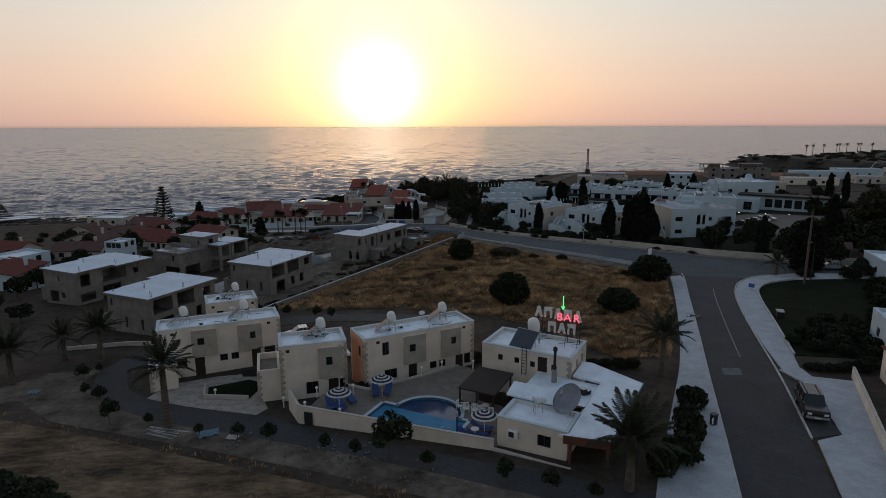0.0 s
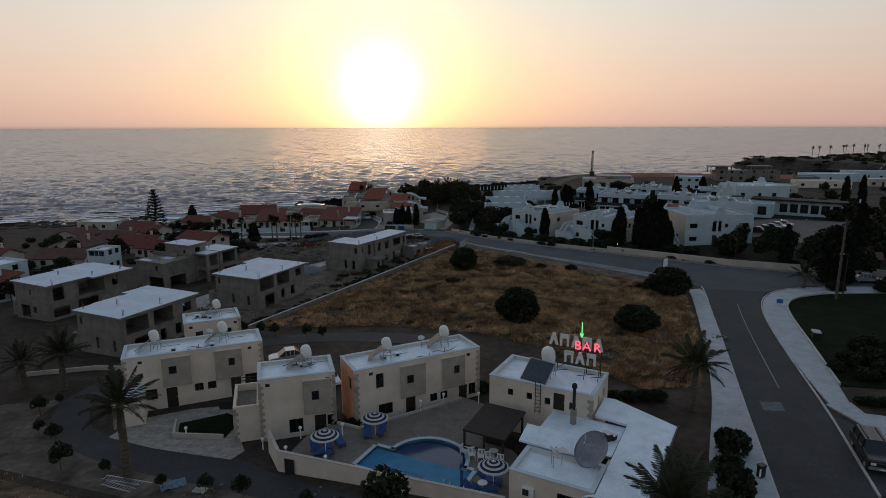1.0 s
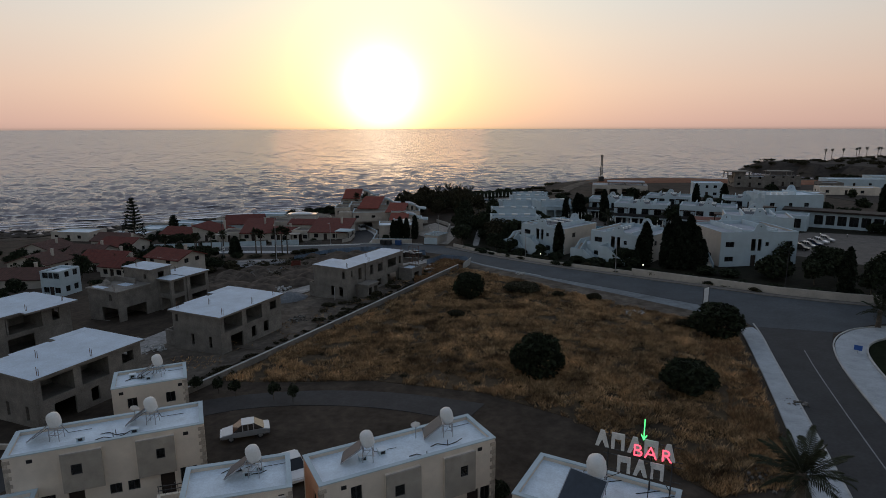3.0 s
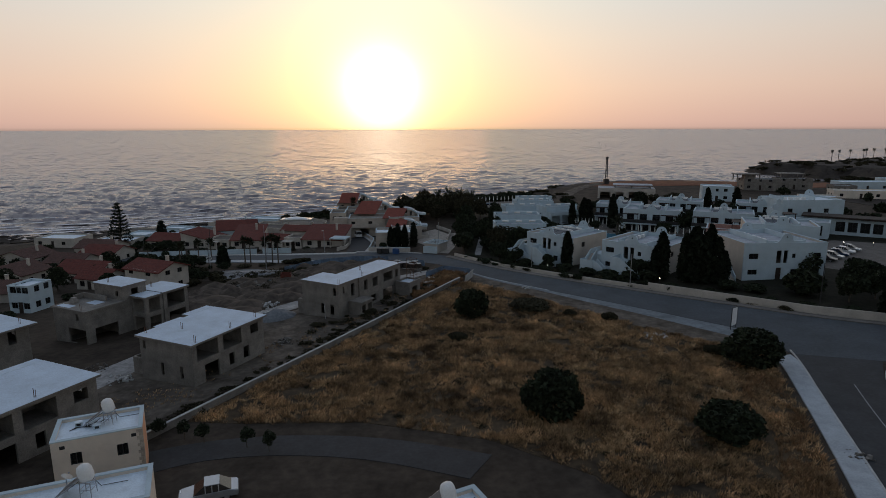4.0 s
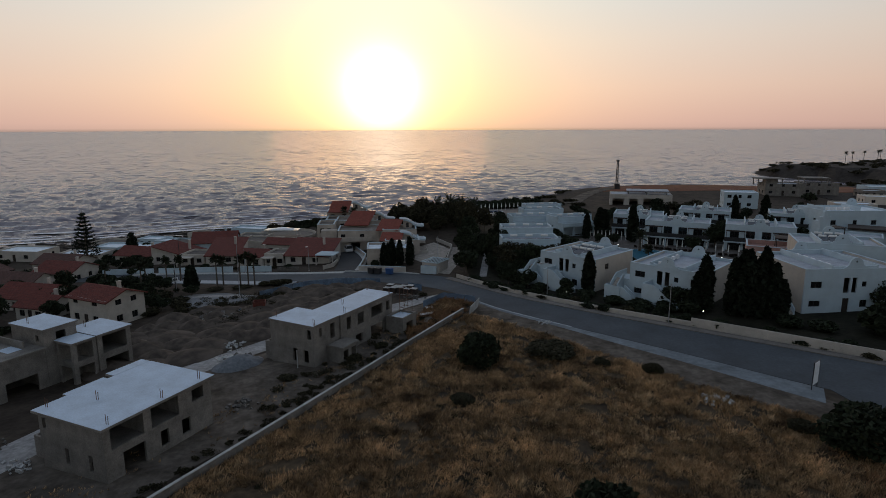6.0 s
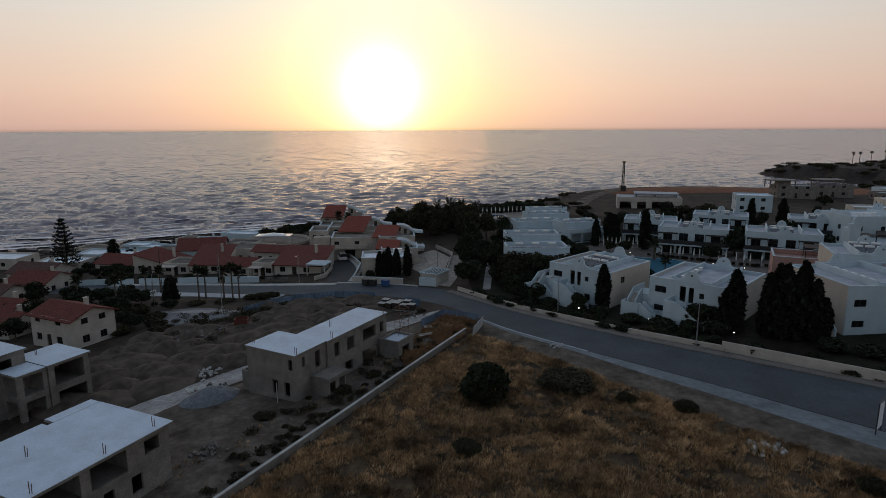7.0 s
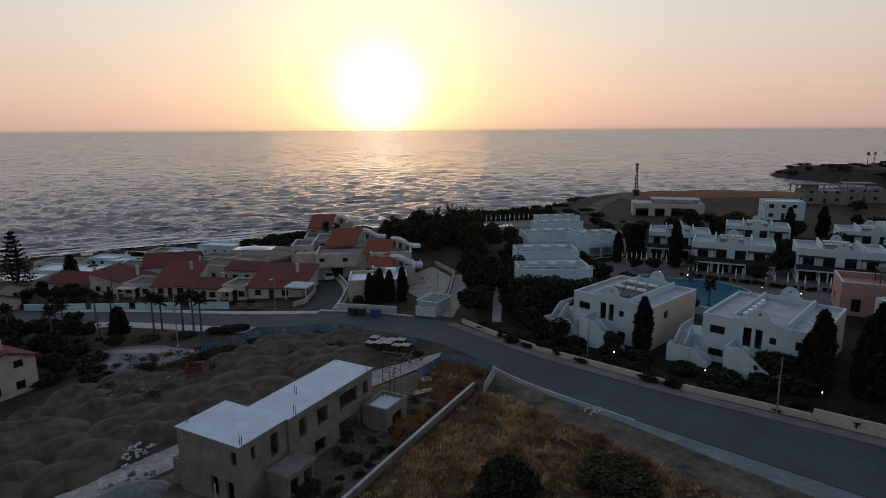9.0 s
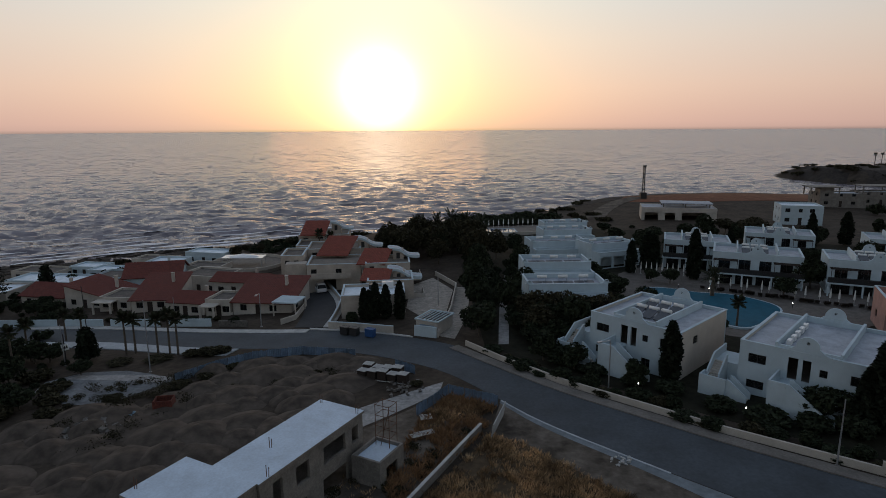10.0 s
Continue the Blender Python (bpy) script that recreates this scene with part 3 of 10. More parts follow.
def lines(lo, a, b, hi, step, grow=1.5):
    mid = list(np.arange(a, b + 0.1, step))
    out, q, p = [], step, b
    while p < hi:
        q *= grow; p += q; out.append(min(p, hi))
    left, q, p = [], step, a
    while p > lo:
        q *= grow; p -= q; left.append(max(p, lo))
    return left[::-1] + mid + out


def sheet(name, xs, ys, fn, mat, label, category, kind="structure"):
    vs = [(x, y, fn(x, y)) for y in ys for x in xs]
    n = len(xs)
    fs = [(j * n + i, j * n + i + 1, (j + 1) * n + i + 1, (j + 1) * n + i) for j in range(len(ys) - 1) for i in range(n - 1)]
    me = bpy.data.meshes.new(name)
    me.from_pydata(vs, [], fs)
    me.materials.append(MAT[mat])
    me.shade_smooth()
    return tagged(new(name, me), label, category, kind=kind)


sheet("ground", lines(-1500, -180, 260, 4200, 4), lines(-500, -40, 480, 4200, 4), ground, "soil", "dry brown earth sloping down to the sea", "ground")


def sea_height(x, y, r):
    """Long swell with shorter chop that leans on it; it calms towards the shore."""
    fade = min(1.0, max(0.35, -inland(x, y) / 60 + 0.4))
    a = noise.noise((x * 0.014, y * 0.055 + 0.3 * math.sin(x * 0.011), 1.7))
    b = noise.noise((x * 0.075 + y * 0.012, y * 0.23, 7.1))
    c = noise.noise((x * 0.15 - y * 0.03, y * 0.44, 2.9))
    d = noise.noise((x * 0.30, y * 0.80, 5.5)) if r < 900 else 0.0
    e = noise.noise((x * 0.042 + 0.004 * y, y * 0.13, 4.4))
    z = 0.5 * a + 2.2 * (0.35 - abs(e)) + 1.2 * b - 0.5 * abs(b) + 0.8 * c - 0.4 * abs(c) + 0.3 * d
    rim = 20.0 * max(0.0, (r - 1400) / 3500) ** 2  # the far rim meets the true horizon
    return SEA + rim + 1.3 * fade * z * max(0.2, min(1.0, 1.2 - r / 700))


def make_sea():
    az = np.radians(np.linspace(-41, 41, 430))
    rad = [90.0]
    while rad[-1] < 4900:
        r = rad[-1]
        rad.append(r + max(0.55, r * r / 52000 if r < 700 else r * 0.0125))
    rad[-1] = 4900.0
    vs, fs = [], []
    for r in rad:
        for t in az:
            x, y = r * math.sin(t), 40 + r * math.cos(t)
            vs.append((x, y, sea_height(x, y, r) if inland(x, y) < 12 else SEA - 0.4))
    n = len(az)
    for j in range(len(rad) - 1):
        for i in range(n - 1):
            fs.append((j * n + i, j * n + i + 1, (j + 1) * n + i + 1, (j + 1) * n + i))
    me = bpy.data.meshes.new("sea_water")
    me.from_pydata(vs, [], fs)
    me.materials.append(MAT["sea"])
    me.shade_smooth()
    tagged(new("sea_water", me), "rippled grey evening sea with low swell", "sea", kind="structure")


make_sea()
# a far coast, its haze painted into the pale hill colour
bm = bmesh.new()
prev = None
for i in range(60):
    a = radians(33 + i * 0.5)
    h = 26 * (1 - math.exp(-i / 9)) + 16 * noise.noise((i * 0.17, 0, 5)) * min(1, i / 6)
    r = 4700
    col = [bm.verts.new((math.sin(a) * (r + dr), math.cos(a) * (r + dr), z)) for dr, z in ((0, SEA - 3), (60, SEA + max(2, h * 0.8)), (180, SEA + max(3, h)))]
    if prev:
        for k in (0, 1):
            bm.faces.new((prev[k], col[k], col[k + 1], prev[k + 1]))
    prev = col
tagged(finish("far_coast", bm, "hill", smooth=True), "low hazy hills of a distant coast", "backdrop", kind="structure")


def resample(pts, n):
    p = np.array(pts, float)
    d = np.r_[0, np.cumsum(np.hypot(*np.diff(p, axis=0).T))]
    s = np.linspace(0, d[-1], n)
    return np.stack([np.interp(s, d, p[:, 0]), np.interp(s, d, p[:, 1])], 1)


def smooth_line(pts, times=2):
    p = [tuple(q) for q in pts]
    for _ in range(times):
        q = [p[0]]
        for a, b in zip(p, p[1:]):
            q += [(a[0] * 0.75 + b[0] * 0.25, a[1] * 0.75 + b[1] * 0.25), (a[0] * 0.25 + b[0] * 0.75, a[1] * 0.25 + b[1] * 0.75)]
        p = q + [p[-1]]
    return p


def strip(name, left, right, mat, lift, label="", category="", kind="structure", n=60, across=4, soft=True, skirt=0.3, parent=None):
    """A paved band between two edge lines, laid on the ground with skirts down its edges."""
    if soft:
        left, right = smooth_line(left), smooth_line(right)
    a, b = resample(left, n), resample(right, n)
    bm = bmesh.new()
    rows = []
    for p, q in zip(a, b):
        row = []
        for k in range(across + 1):
            x, y = p + (q - p) * k / across
            row.append(bm.verts.new((x, y, ground(x, y) + lift)))
        lo, hi = row[0].co, row[-1].co
        row.insert(0, bm.verts.new((lo.x, lo.y, lo.z - skirt)))
        row.append(bm.verts.new((hi.x, hi.y, hi.z - skirt)))
        rows.append(row)
    for r, s in zip(rows, rows[1:]):
        for k in range(len(r) - 1):
            bm.faces.new((r[k], r[k + 1], s[k + 1], s[k]))
    for r in (rows[0], rows[-1]):
        bm.faces.new(r)
    ob = finish(name, bm, mat, parent)
    return tagged(ob, label, category, kind=kind) if not parent else tagged(ob, label)


def drape(name, pts, mat, lift, label="", category="", kind="structure", step=4.0, skirt=0.3, parent=None, fn=None):
    """An outlined patch laid on the ground, cut into cells so that it follows it."""
    bm = bmesh.new()
    f = bm.faces.new([bm.verts.new((x, y, 0)) for x, y in pts])
    for axis in (0, 1):
        lo, hi = min(p[axis] for p in pts), max(p[axis] for p in pts)
        c = math.ceil(lo / step) * step
        while c < hi:
            no = (1, 0, 0) if axis == 0 else (0, 1, 0)
            bmesh.ops.bisect_plane(bm, geom=bm.verts[:] + bm.edges[:] + bm.faces[:], plane_co=(c, c, 0), plane_no=no)
            c += step
    rim = [e for e in bm.edges if len(e.link_faces) == 1]
    ext = bmesh.ops.extrude_edge_only(bm, edges=rim)["geom"]
    low = {v for v in ext if isinstance(v, bmesh.types.BMVert)}
    fn = fn or ground
    for v in bm.verts:
        v.co.z = fn(v.co.x, v.co.y) + lift - (skirt if v in low else 0)
    ob = finish(name, bm, mat, parent)
    return tagged(ob, label, category, kind=kind) if not parent else tagged(ob, label)


def offset(pts, d):
    """A polyline moved d to its right."""
    p = np.array(pts, float)
    t = np.gradient(p, axis=0)
    t /= np.linalg.norm(t, axis=1)[:, None]
    return [tuple(q) for q in p + d * np.stack([t[:, 1], -t[:, 0]], 1)]


A_LEFT = [(6, -20), (13, 12), (21.1, 37.3), (23.8, 45.5), (27.3, 56.5), (32.4, 72), (37.7, 88.7), (40.5, 97), (41.5, 101)]
A_RIGHT = [(13, -20), (20, 12), (27.6, 37.2), (30.2, 44.6), (34.6, 57.5), (37.2, 66.5), (41.0, 79.0), (44.6, 89.0), (48.5, 95.5), (55, 99.5), (75, 97)]
B_FAR = [(120, 84), (75, 103), (60.4, 110), (52.4, 114.8), (44.1, 121.8), (33.6, 130.4), (24.9, 137.5), (19.2, 142.8), (12, 149.6), (5.3, 157.8), (0.4, 164), (-6, 168.5),
         (-14, 172.5), (-22.4, 175.2), (-30.5, 176.6), (-43.9, 180), (-61, 185.5), (-75, 188), (-120, 200)]
B_NEAR = [(120, 74), (75, 97), (55, 100.5), (46, 103.5), (39.5, 109.5), (35.1, 114), (30.1, 119.5), (24.2, 125.4), (17.5, 131.9), (8.5, 141), (4.8, 146.5), (0, 153.5), (-4, 157.6),
          (-12.6, 163.4), (-21.7, 166.4), (-30, 168), (-38.4, 169.8), (-55.8, 176.2), (-67.3, 178.5), (-75, 180), (-120, 191)]
strip("road", B_FAR, B_NEAR, "asphalt", 0.03, "worn grey asphalt coast road bending through the village", "road", n=110, across=6)
strip("road", A_LEFT, A_RIGHT[:-2] + [(50, 97.5)], "asphalt_dark", 0.036, "dark asphalt side road with faded lane marks", "road", n=60, across=6)
# junction apron between the two roads
drape("road", [(41.0, 100), (50, 97), (56, 99.5), (60, 100), (46, 106), (40, 109)], "asphalt", 0.042, "worn asphalt at the road junction", "road")
# pale dusty shoulder beside the coast road
drape("road_verge", [(3.0, 139.5), (6.2, 136.6), (12.2, 128.6), (19.6, 119.4), (25, 112.6), (29.6, 107.0), (35, 102.0), (39.5, 105), (36, 110), (28, 119.2), (22.4, 125.2), (14.8, 133.4), (8, 141), (4.6, 146)], "site_dust", 0.012, "bare brown soil between the road and the grass", "verge")
strip("road_shoulder", offset(B_NEAR[4:11], -0.1), [(37.6, 106.0), (32.6, 112.0), (28.0, 117.8), (22.4, 124.0), (15.0, 133.0), (8, 140.3), (4.5, 146.0)], "shoulder", 0.02,
      "dusty pale concrete shoulder beside the coast road", "pavement", n=50)
P_OUT = [(-1, -20), (6, 12), (15.3, 37.7), (18.1, 43.6), (21.5, 51.2), (26.3, 61.6), (32, 77.6), (37.4, 94.5), (38.6, 99)]
strip("pavement", P_OUT, A_LEFT[:-1] + [(40.6, 99.5)], "pave", 0.15, "pale worn concrete pavement beside the side road", "pavement", n=60)
strip("kerb", offset(A_LEFT, -0.16), A_LEFT, "kerb", 0.17, "grey stone kerb along the pavement", "kerb", n=60, across=1)
H_R = [(37.0, 57.6), (38.9, 62.6), (42.9, 74.2), (46.5, 85), (48.8, 90.0), (52, 93.4), (58, 95.2), (75, 93.5)]
strip("pavement", [(35.3, 57.6), (37.4, 66.5), (41.2, 79.0), (44.8, 89.0), (48.7, 95.2), (55, 99.0), (75, 96.6)], H_R, "pave", 0.15, "pale concrete pavement curving round the corner lawn", "pavement", n=60)
strip("kerb", A_RIGHT[3:], offset(A_RIGHT[3:], 0.16), "kerb", 0.17, "grey stone kerb along the pavement", "kerb", n=60, across=1)
drape("pavement", [(35.2, 58.6), (35.9, 54.4), (33.0, 45.0), (30.5, 44.2), (27.7, 36.8), (20.2, 12), (27, 12), (30.5, 32), (34.9, 43.1), (40.9, 55.2), (37.4, 56.6), (37.6, 58.8)], "pave", 0.14,
      "wide pale concrete forecourt beside the side road", "pavement")
drape("parking_bay", [(30.3, 44.7), (33.0, 45.2), (35.5, 54.2), (34.4, 57.2)], "asphalt_dark", 0.05, "asphalt parking bay cut into the pavement", "parking bay")
drape("lawn", [(38.9, 62.6), (42.9, 74.2), (46.5, 85), (48.8, 90.0), (52, 93.4), (58, 95.2), (75, 93.5), (78, 80), (60, 62), (50, 60)], "lawn", 0.08, "dark corner lawn behind a kerb", "lawn")
strip("kerb", H_R[1:-1], offset(H_R[1:-1], 0.18), "kerb", 0.34, "low white wall round the corner lawn", "kerb", n=50, across=1, skirt=0.5)
# far pavement and boundary wall of the hotel
far_pts = [(75, 104.5), (60.7, 111), (52.9, 115.5), (44.7, 122.4), (34.2, 131.1), (25.5, 138.2), (19.8, 143.5), (12.6, 150.3), (5.9, 158.5), (1.0, 164.8)]
strip("pavement", B_FAR[1:11], offset(B_FAR[1:11], -1.5)[:], "dusty_pave", 0.14, "narrow concrete pavement below the hotel wall", "pavement", n=70, across=2)
strip("pavement", [(-6.5, 169.2), (-14.4, 173.3), (-22.6, 176)], [(-6, 168.5), (-14, 172.5), (-22.4, 175.2)], "kerb", 0.14, "narrow concrete pavement before the houses", "pavement", n=20, across=1)
strip("pavement", offset(B_FAR[13:18], -1.6), B_FAR[13:18], "kerb", 0.14, "pale pavement before the red-roofed houses", "pavement", n=40, across=2)
strip("lane_marking", [(33.0, 62.5), (36.6, 74), (40.2, 85), (42.4, 91)], [(33.1, 62.45), (36.7, 73.95), (40.3, 84.95), (42.5, 90.95)], "paint", 0.046, "faded white centre line", "road marking", n=30, across=1, skirt=0.02)
drape("road_patch", [(29.2, 57.8), (31.0, 57.6), (31.5, 59.3), (29.7, 59.6)], "tar", 0.045, "pale worn patch in the asphalt", "road patch", skirt=0.02)
strip("kerb_line", offset(B_NEAR[8:11], -0.2), offset(B_NEAR[8:11], 0.0), "pave", 0.07, "broken pale kerb line beside the coast road", "kerb", n=40, across=1)

# the side road down to the sea between the houses
strip("road", [(-20.5, 176), (-20.2, 184), (-20.8, 190), (-25.5, 203), (-33, 222), (-38, 245)], [(-25.2, 177), (-25.6, 186), (-28, 194), (-33.5, 207), (-39.5, 224), (-44, 245)], "asphalt_dark", 0.04,
      "dark asphalt lane down to the sea", "road", n=50)
strip("pavement", [(-19.0, 176), (-18.9, 184), (-19.5, 190), (-24.2, 203), (-31.7, 222)], [(-20.5, 176), (-20.2, 184), (-20.8, 190), (-25.5, 203), (-33, 222)], "kerb", 0.14, "pale kerbside pavement of the lane", "pavement", n=40, across=1)
# lane behind the villas and in front of them
strip("lane", [(-35.6, 64), (-33.6, 60), (-31.5, 57.2), (-28, 55.9), (-24.9, 54.9), (-20.4, 53.4), (-16.2, 52.2), (-12.8, 49.4), (-6.4, 46.2), (-0.6, 44.0), (4.8, 42), (17, 37)],
      [(-38.6, 63.5), (-36.6, 58.6), (-33.4, 55.2), (-29.2, 52.5), (-24.5, 50.3), (-17.6, 48), (-12.1, 45.9), (-6.2, 43.6), (-0.5, 41.2), (4.7, 38.8), (16, 34)], "asphalt_dark", 0.03, "narrow asphalt lane in front of the villas", "road", n=60)
strip("lane", [(-35.6, 63.0), (-33, 68), (-27, 75.5), (-20, 79.5), (-8, 79), (2, 75)], [(-38.6, 62.5), (-37.5, 69), (-30, 79), (-20, 83), (-7, 82.5), (4, 78.5)], "asphalt_dark", 0.034, "asphalt lane behind the villas", "road", n=50)
# yard track of the building site
strip("site_track", [(-47, 92), (-41.5, 104), (-38, 116), (-28, 129), (-17.5, 141), (-8, 148), (-1.5, 152)], [(-41, 90), (-36.8, 104), (-32.5, 117), (-24, 127.5), (-14, 138), (-6.5, 144.5), (-2, 149)], "gravel", 0.03,
      "pale dusty gravel track through the building site", "track", n=60)
drape("dirt_plot", [(-52.4, 155.8), (-47, 151.9), (-40.8, 150.4), (-38.4, 153.3), (-35.5, 157.3), (-39.6, 160), (-44, 161.8), (-49.7, 162), (-53.2, 159.2)], "gravel_blue", 0.035, "pale trampled gravel plot", "plot")
strip("gravel_fan", [(-51, 159.8), (-45, 158.6), (-40, 157.6), (-36.5, 156.6)], [(-50, 161.0), (-44.5, 160.2), (-39.6, 159.6), (-35.8, 158.2)], "gravel", 0.05, "pale spilled gravel on the plot", "gravel", n=20)
strip("plot_pavement", [(-70, 175.5), (-55.8, 173.2), (-40, 167.4), (-32, 165.4)], [(-70, 178.2), (-55.8, 176), (-38.4, 169.6), (-31, 167.9)], "pave", 0.14, "pale broken pavement of the open plot", "pavement", n=30, across=2)
# driveway and garden path beside the hotel
strip("driveway", [(-3.0, 169), (-0.6, 180), (0.6, 196)], [(0.0, 166.8), (2.2, 178), (3.2, 196)], "court", 0.05, "pale paved driveway beside the garage", "driveway", n=24)
strip("garden_path", [(5.9, 164), (7.8, 185), (10.5, 205)], [(7.3, 164), (9.4, 185), (12.1, 205)], "gravel", 0.05, "pale garden path between dark trees", "path", n=24)
drape("terrace_ground", [(-5, 178), (-1.5, 177), (0, 194), (-4, 205), (-8, 200), (-8, 184)], "court", 0.04, "bare paved yard beside the stepped house", "yard")
# hotel grounds
drape("dusty_garden", [(-48, 57), (-44, 55), (-38.6, 57.2), (-38.5, 64), (-44, 63)], "site_dust", 0.02, "dusty bare garden ground with weeds", "garden")
drape("lane_verge", [(-36, 51), (-22, 46.2), (-9, 41.4), (2, 36.8), (12, 33), (15.6, 34.4), (8, 38), (-9, 45), (-22, 49.8), (-33, 55.2), (-38.5, 60), (-44, 57)], "site_dust", 0.02, "dusty verge beside the lane", "verge")
drape("site_yard", [(-44, 86), (-30, 84.5), (-15.5, 107.5), (-6, 126), (2, 140), (-2, 148), (-13, 138), (-23, 127), (-33, 117), (-38, 104)], "site_dust", 0.025, "dusty trampled ground of the building site", "yard")
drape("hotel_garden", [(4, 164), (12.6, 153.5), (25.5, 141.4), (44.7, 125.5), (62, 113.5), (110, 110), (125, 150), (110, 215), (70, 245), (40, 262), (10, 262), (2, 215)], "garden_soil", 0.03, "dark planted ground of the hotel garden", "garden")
drape("pool_deck", [(31, 176), (36, 166), (44, 160), (60, 168), (74, 182), (66, 190), (52, 202), (40, 209), (33, 203), (29, 188)], "hotel_deck", 0.05, "paved hotel pool terrace", "terrace")
# red earth and track towards the point
drape("red_earth", [(62, 312), (88, 306), (125, 309), (150, 306), (190, 318), (196, 346), (150, 334), (100, 330), (70, 326)], "red_earth", 0.06, "bare red earth above the shore", "earth")
drape("headland_ground", [(200, 346), (250, 392), (262, 560), (276, 590), (340, 592), (420, 645), (520, 718), (700, 840), (900, 1000), (900, 300), (236, 240), (150, 240), (150, 304), (196, 318)], "rock", 0.12, "dark dry ground of the headland", "ground", step=14.0)
strip("shore_track", [(44, 282), (52, 300), (62, 316), (72, 324)], [(50, 280), (57, 297), (67, 312), (77, 320)], "site_dust", 0.15, "pale track to the shore", "track", n=24)

# ---- buildings ----
def at(x, y, ang=0.0, z=None, lift=0.0):
    return pose(x, y, (ground(x, y) if z is None else z) + lift, 0, 0, ang)


def slab(parent, M, dims, top_mat="slab_roof", name="roof_slab"):
    """A flat concrete roof slab: grey edge with a white coated top."""
    bm = bmesh.new()
    x0, y0, z0, x1, y1, z1 = dims
    box(bm, x0, y0, z0, x1, y1, z1 - 0.02, m=M)
    s = part(name, bm, "concrete", parent, "grey cast edge")
    bm = bmesh.new()
    box(bm, x0 + 0.03, y0 + 0.03, z1 - 0.02, x1 - 0.03, y1 - 0.03, z1 + 0.012, m=M)
    part("coating", bm, top_mat, s, "white coated top")
    return s


def rebars(parent, M, pts, h=0.9):
    for x, y, z in pts:
        for dx, dy in ((0, 0), (0.16, 0.05)):
            bm = bmesh.new()
            tube(bm, M @ Vector((x + dx, y + dy, z)), M @ Vector((x + dx * 1.3, y + dy * 1.2, z + h * (1 - dx))), 0.03, 5)
            part("starter_bar", bm, "rust", parent, "rusty steel bar")


def lifts(bm, L, H, M, every=1.05):
    """Shallow pour lines on a cast wall."""
    z = every
    while z < H:
        box(bm, 0.02, -0.012, z - 0.025, L - 0.02, 0.0, z + 0.02, m=M)
        z += every


def unfinished_house(m, w, d, h, ops, label, mid=2.75, extra=(), over=0.35, bars=(), annex=True):
    """A raw concrete house shell: walls with empty openings, floors, columns and a coated roof slab."""
    t = thing("unfinished_house", m, label, "house", "building site houses")
    I = Matrix.Identity(4)
    for k in "frbl":
        sm, L = side(k, w, d, 0.25)
        bm = bmesh.new()
        wall(bm, L, h - 0.2, 0.25, ops.get(k, ()), sm, -1.5)
        if k in "fr":
            lifts(bm, L, 1.0, sm)
        part("wall", bm, "concrete", t)
    boxes("floor_slab", "concrete", t, (0.25, 0.25, -0.3, w - 0.25, d - 0.25, -0.1))
    boxes("floor_slab", "concrete", t, (0.25, 0.25, mid - 0.2, w - 0.25, d - 0.25, mid))
    boxes("partition", "block", t, (w * 0.45, 0.3, mid, w * 0.45 + 0.2, d - 0.3, h - 0.2))
    boxes("partition", "block", t, (w * 0.4, 0.3, -0.1, w * 0.4 + 0.2, d - 0.3, mid - 0.2))
    for y in (d * 0.36, d * 0.7):
        boxes("partition", "block", t, (w * 0.45 + 0.2, y, mid, w - 0.26, y + 0.2, h - 0.2))
    slab(t, I, (-over, -over, h - 0.2, w + over, d + over, h + 0.02))
    for e in extra:
        slab(t, I, e)
    rebars(t, I, [(x, y, h + 0.02) for x, y in bars])
    if annex:
        boxes("annex_wall", "concrete", t, (-2.6, 0.9, -1.5, -0.02, 1.1, 1.9), (-2.6, 1.1, -1.5, -2.4, 4.4, 1.9), (-2.4, 4.2, -1.5, -0.02, 4.4, 1.9))
        boxes("side_wing_wall", "concrete", t, (-1.55, 4.5, -1.5, -0.02, 4.7, 4.7), (-1.55, 4.7, -1.5, -1.35, 11.4, 4.7), (-1.35, 11.2, -1.5, -0.02, 11.4, 4.7))
    return t


HOLES = dict(
    f=((0.5, 3.7, 0.45, 1.0), (3.1, 0.9, 0.5, 1.5), (6.1, 0.9, 0.5, 1.5)),
    r=((0.4, 3.0, 3.2, 2.0), (4.4, 3.0, 3.0, 2.0), (9.0, 3.5, 1.4, 1.2), (1.4, 0.0, 2.2, 2.3), (5.2, 0.8, 0.9, 1.5), (7.6, 0.8, 1.0, 1.5)),
    l=((2.0, 3.5, 1.2, 1.2), (7.0, 0.8, 1.2, 1.2)), b=((2.0, 3.5, 1.4, 1.2), (5.0, 0.0, 1.0, 2.1)))
WIDE = dict(
    f=((1.2, 0.0, 2.2, 2.0), (4.2, 0.9, 0.9, 1.0), (3.6, 3.7, 0.5, 0.9)),
    r=((0.3, 0.5, 2.6, 1.4), (0.5, 3.0, 1.7, 2.0), (4.2, 2.9, 4.6, 2.2), (4.2, 0.0, 3.4, 2.3), (10.2, 3.2, 1.0, 1.7)),
    l=((2.0, 3.5, 1.2, 1.2),), b=((2.0, 3.5, 1.4, 1.2),))
# the three alike shells
unfinished_house(at(-35.7, 98.0, -23.5, 1.7), 8.2, 11.6, 5.3, HOLES, "raw concrete two-storey house shell with a white coated roof slab", bars=((0.3, 0.6), (8.0, 0.6), (8.0, 6), (3, 3.4), (7.8, 10.5)),
                 extra=((-1.8, 3.4, 4.75, -0.36, 7.6, 4.95), (-1.6, 7.7, 5.1, -0.36, 11.9, 5.32)))
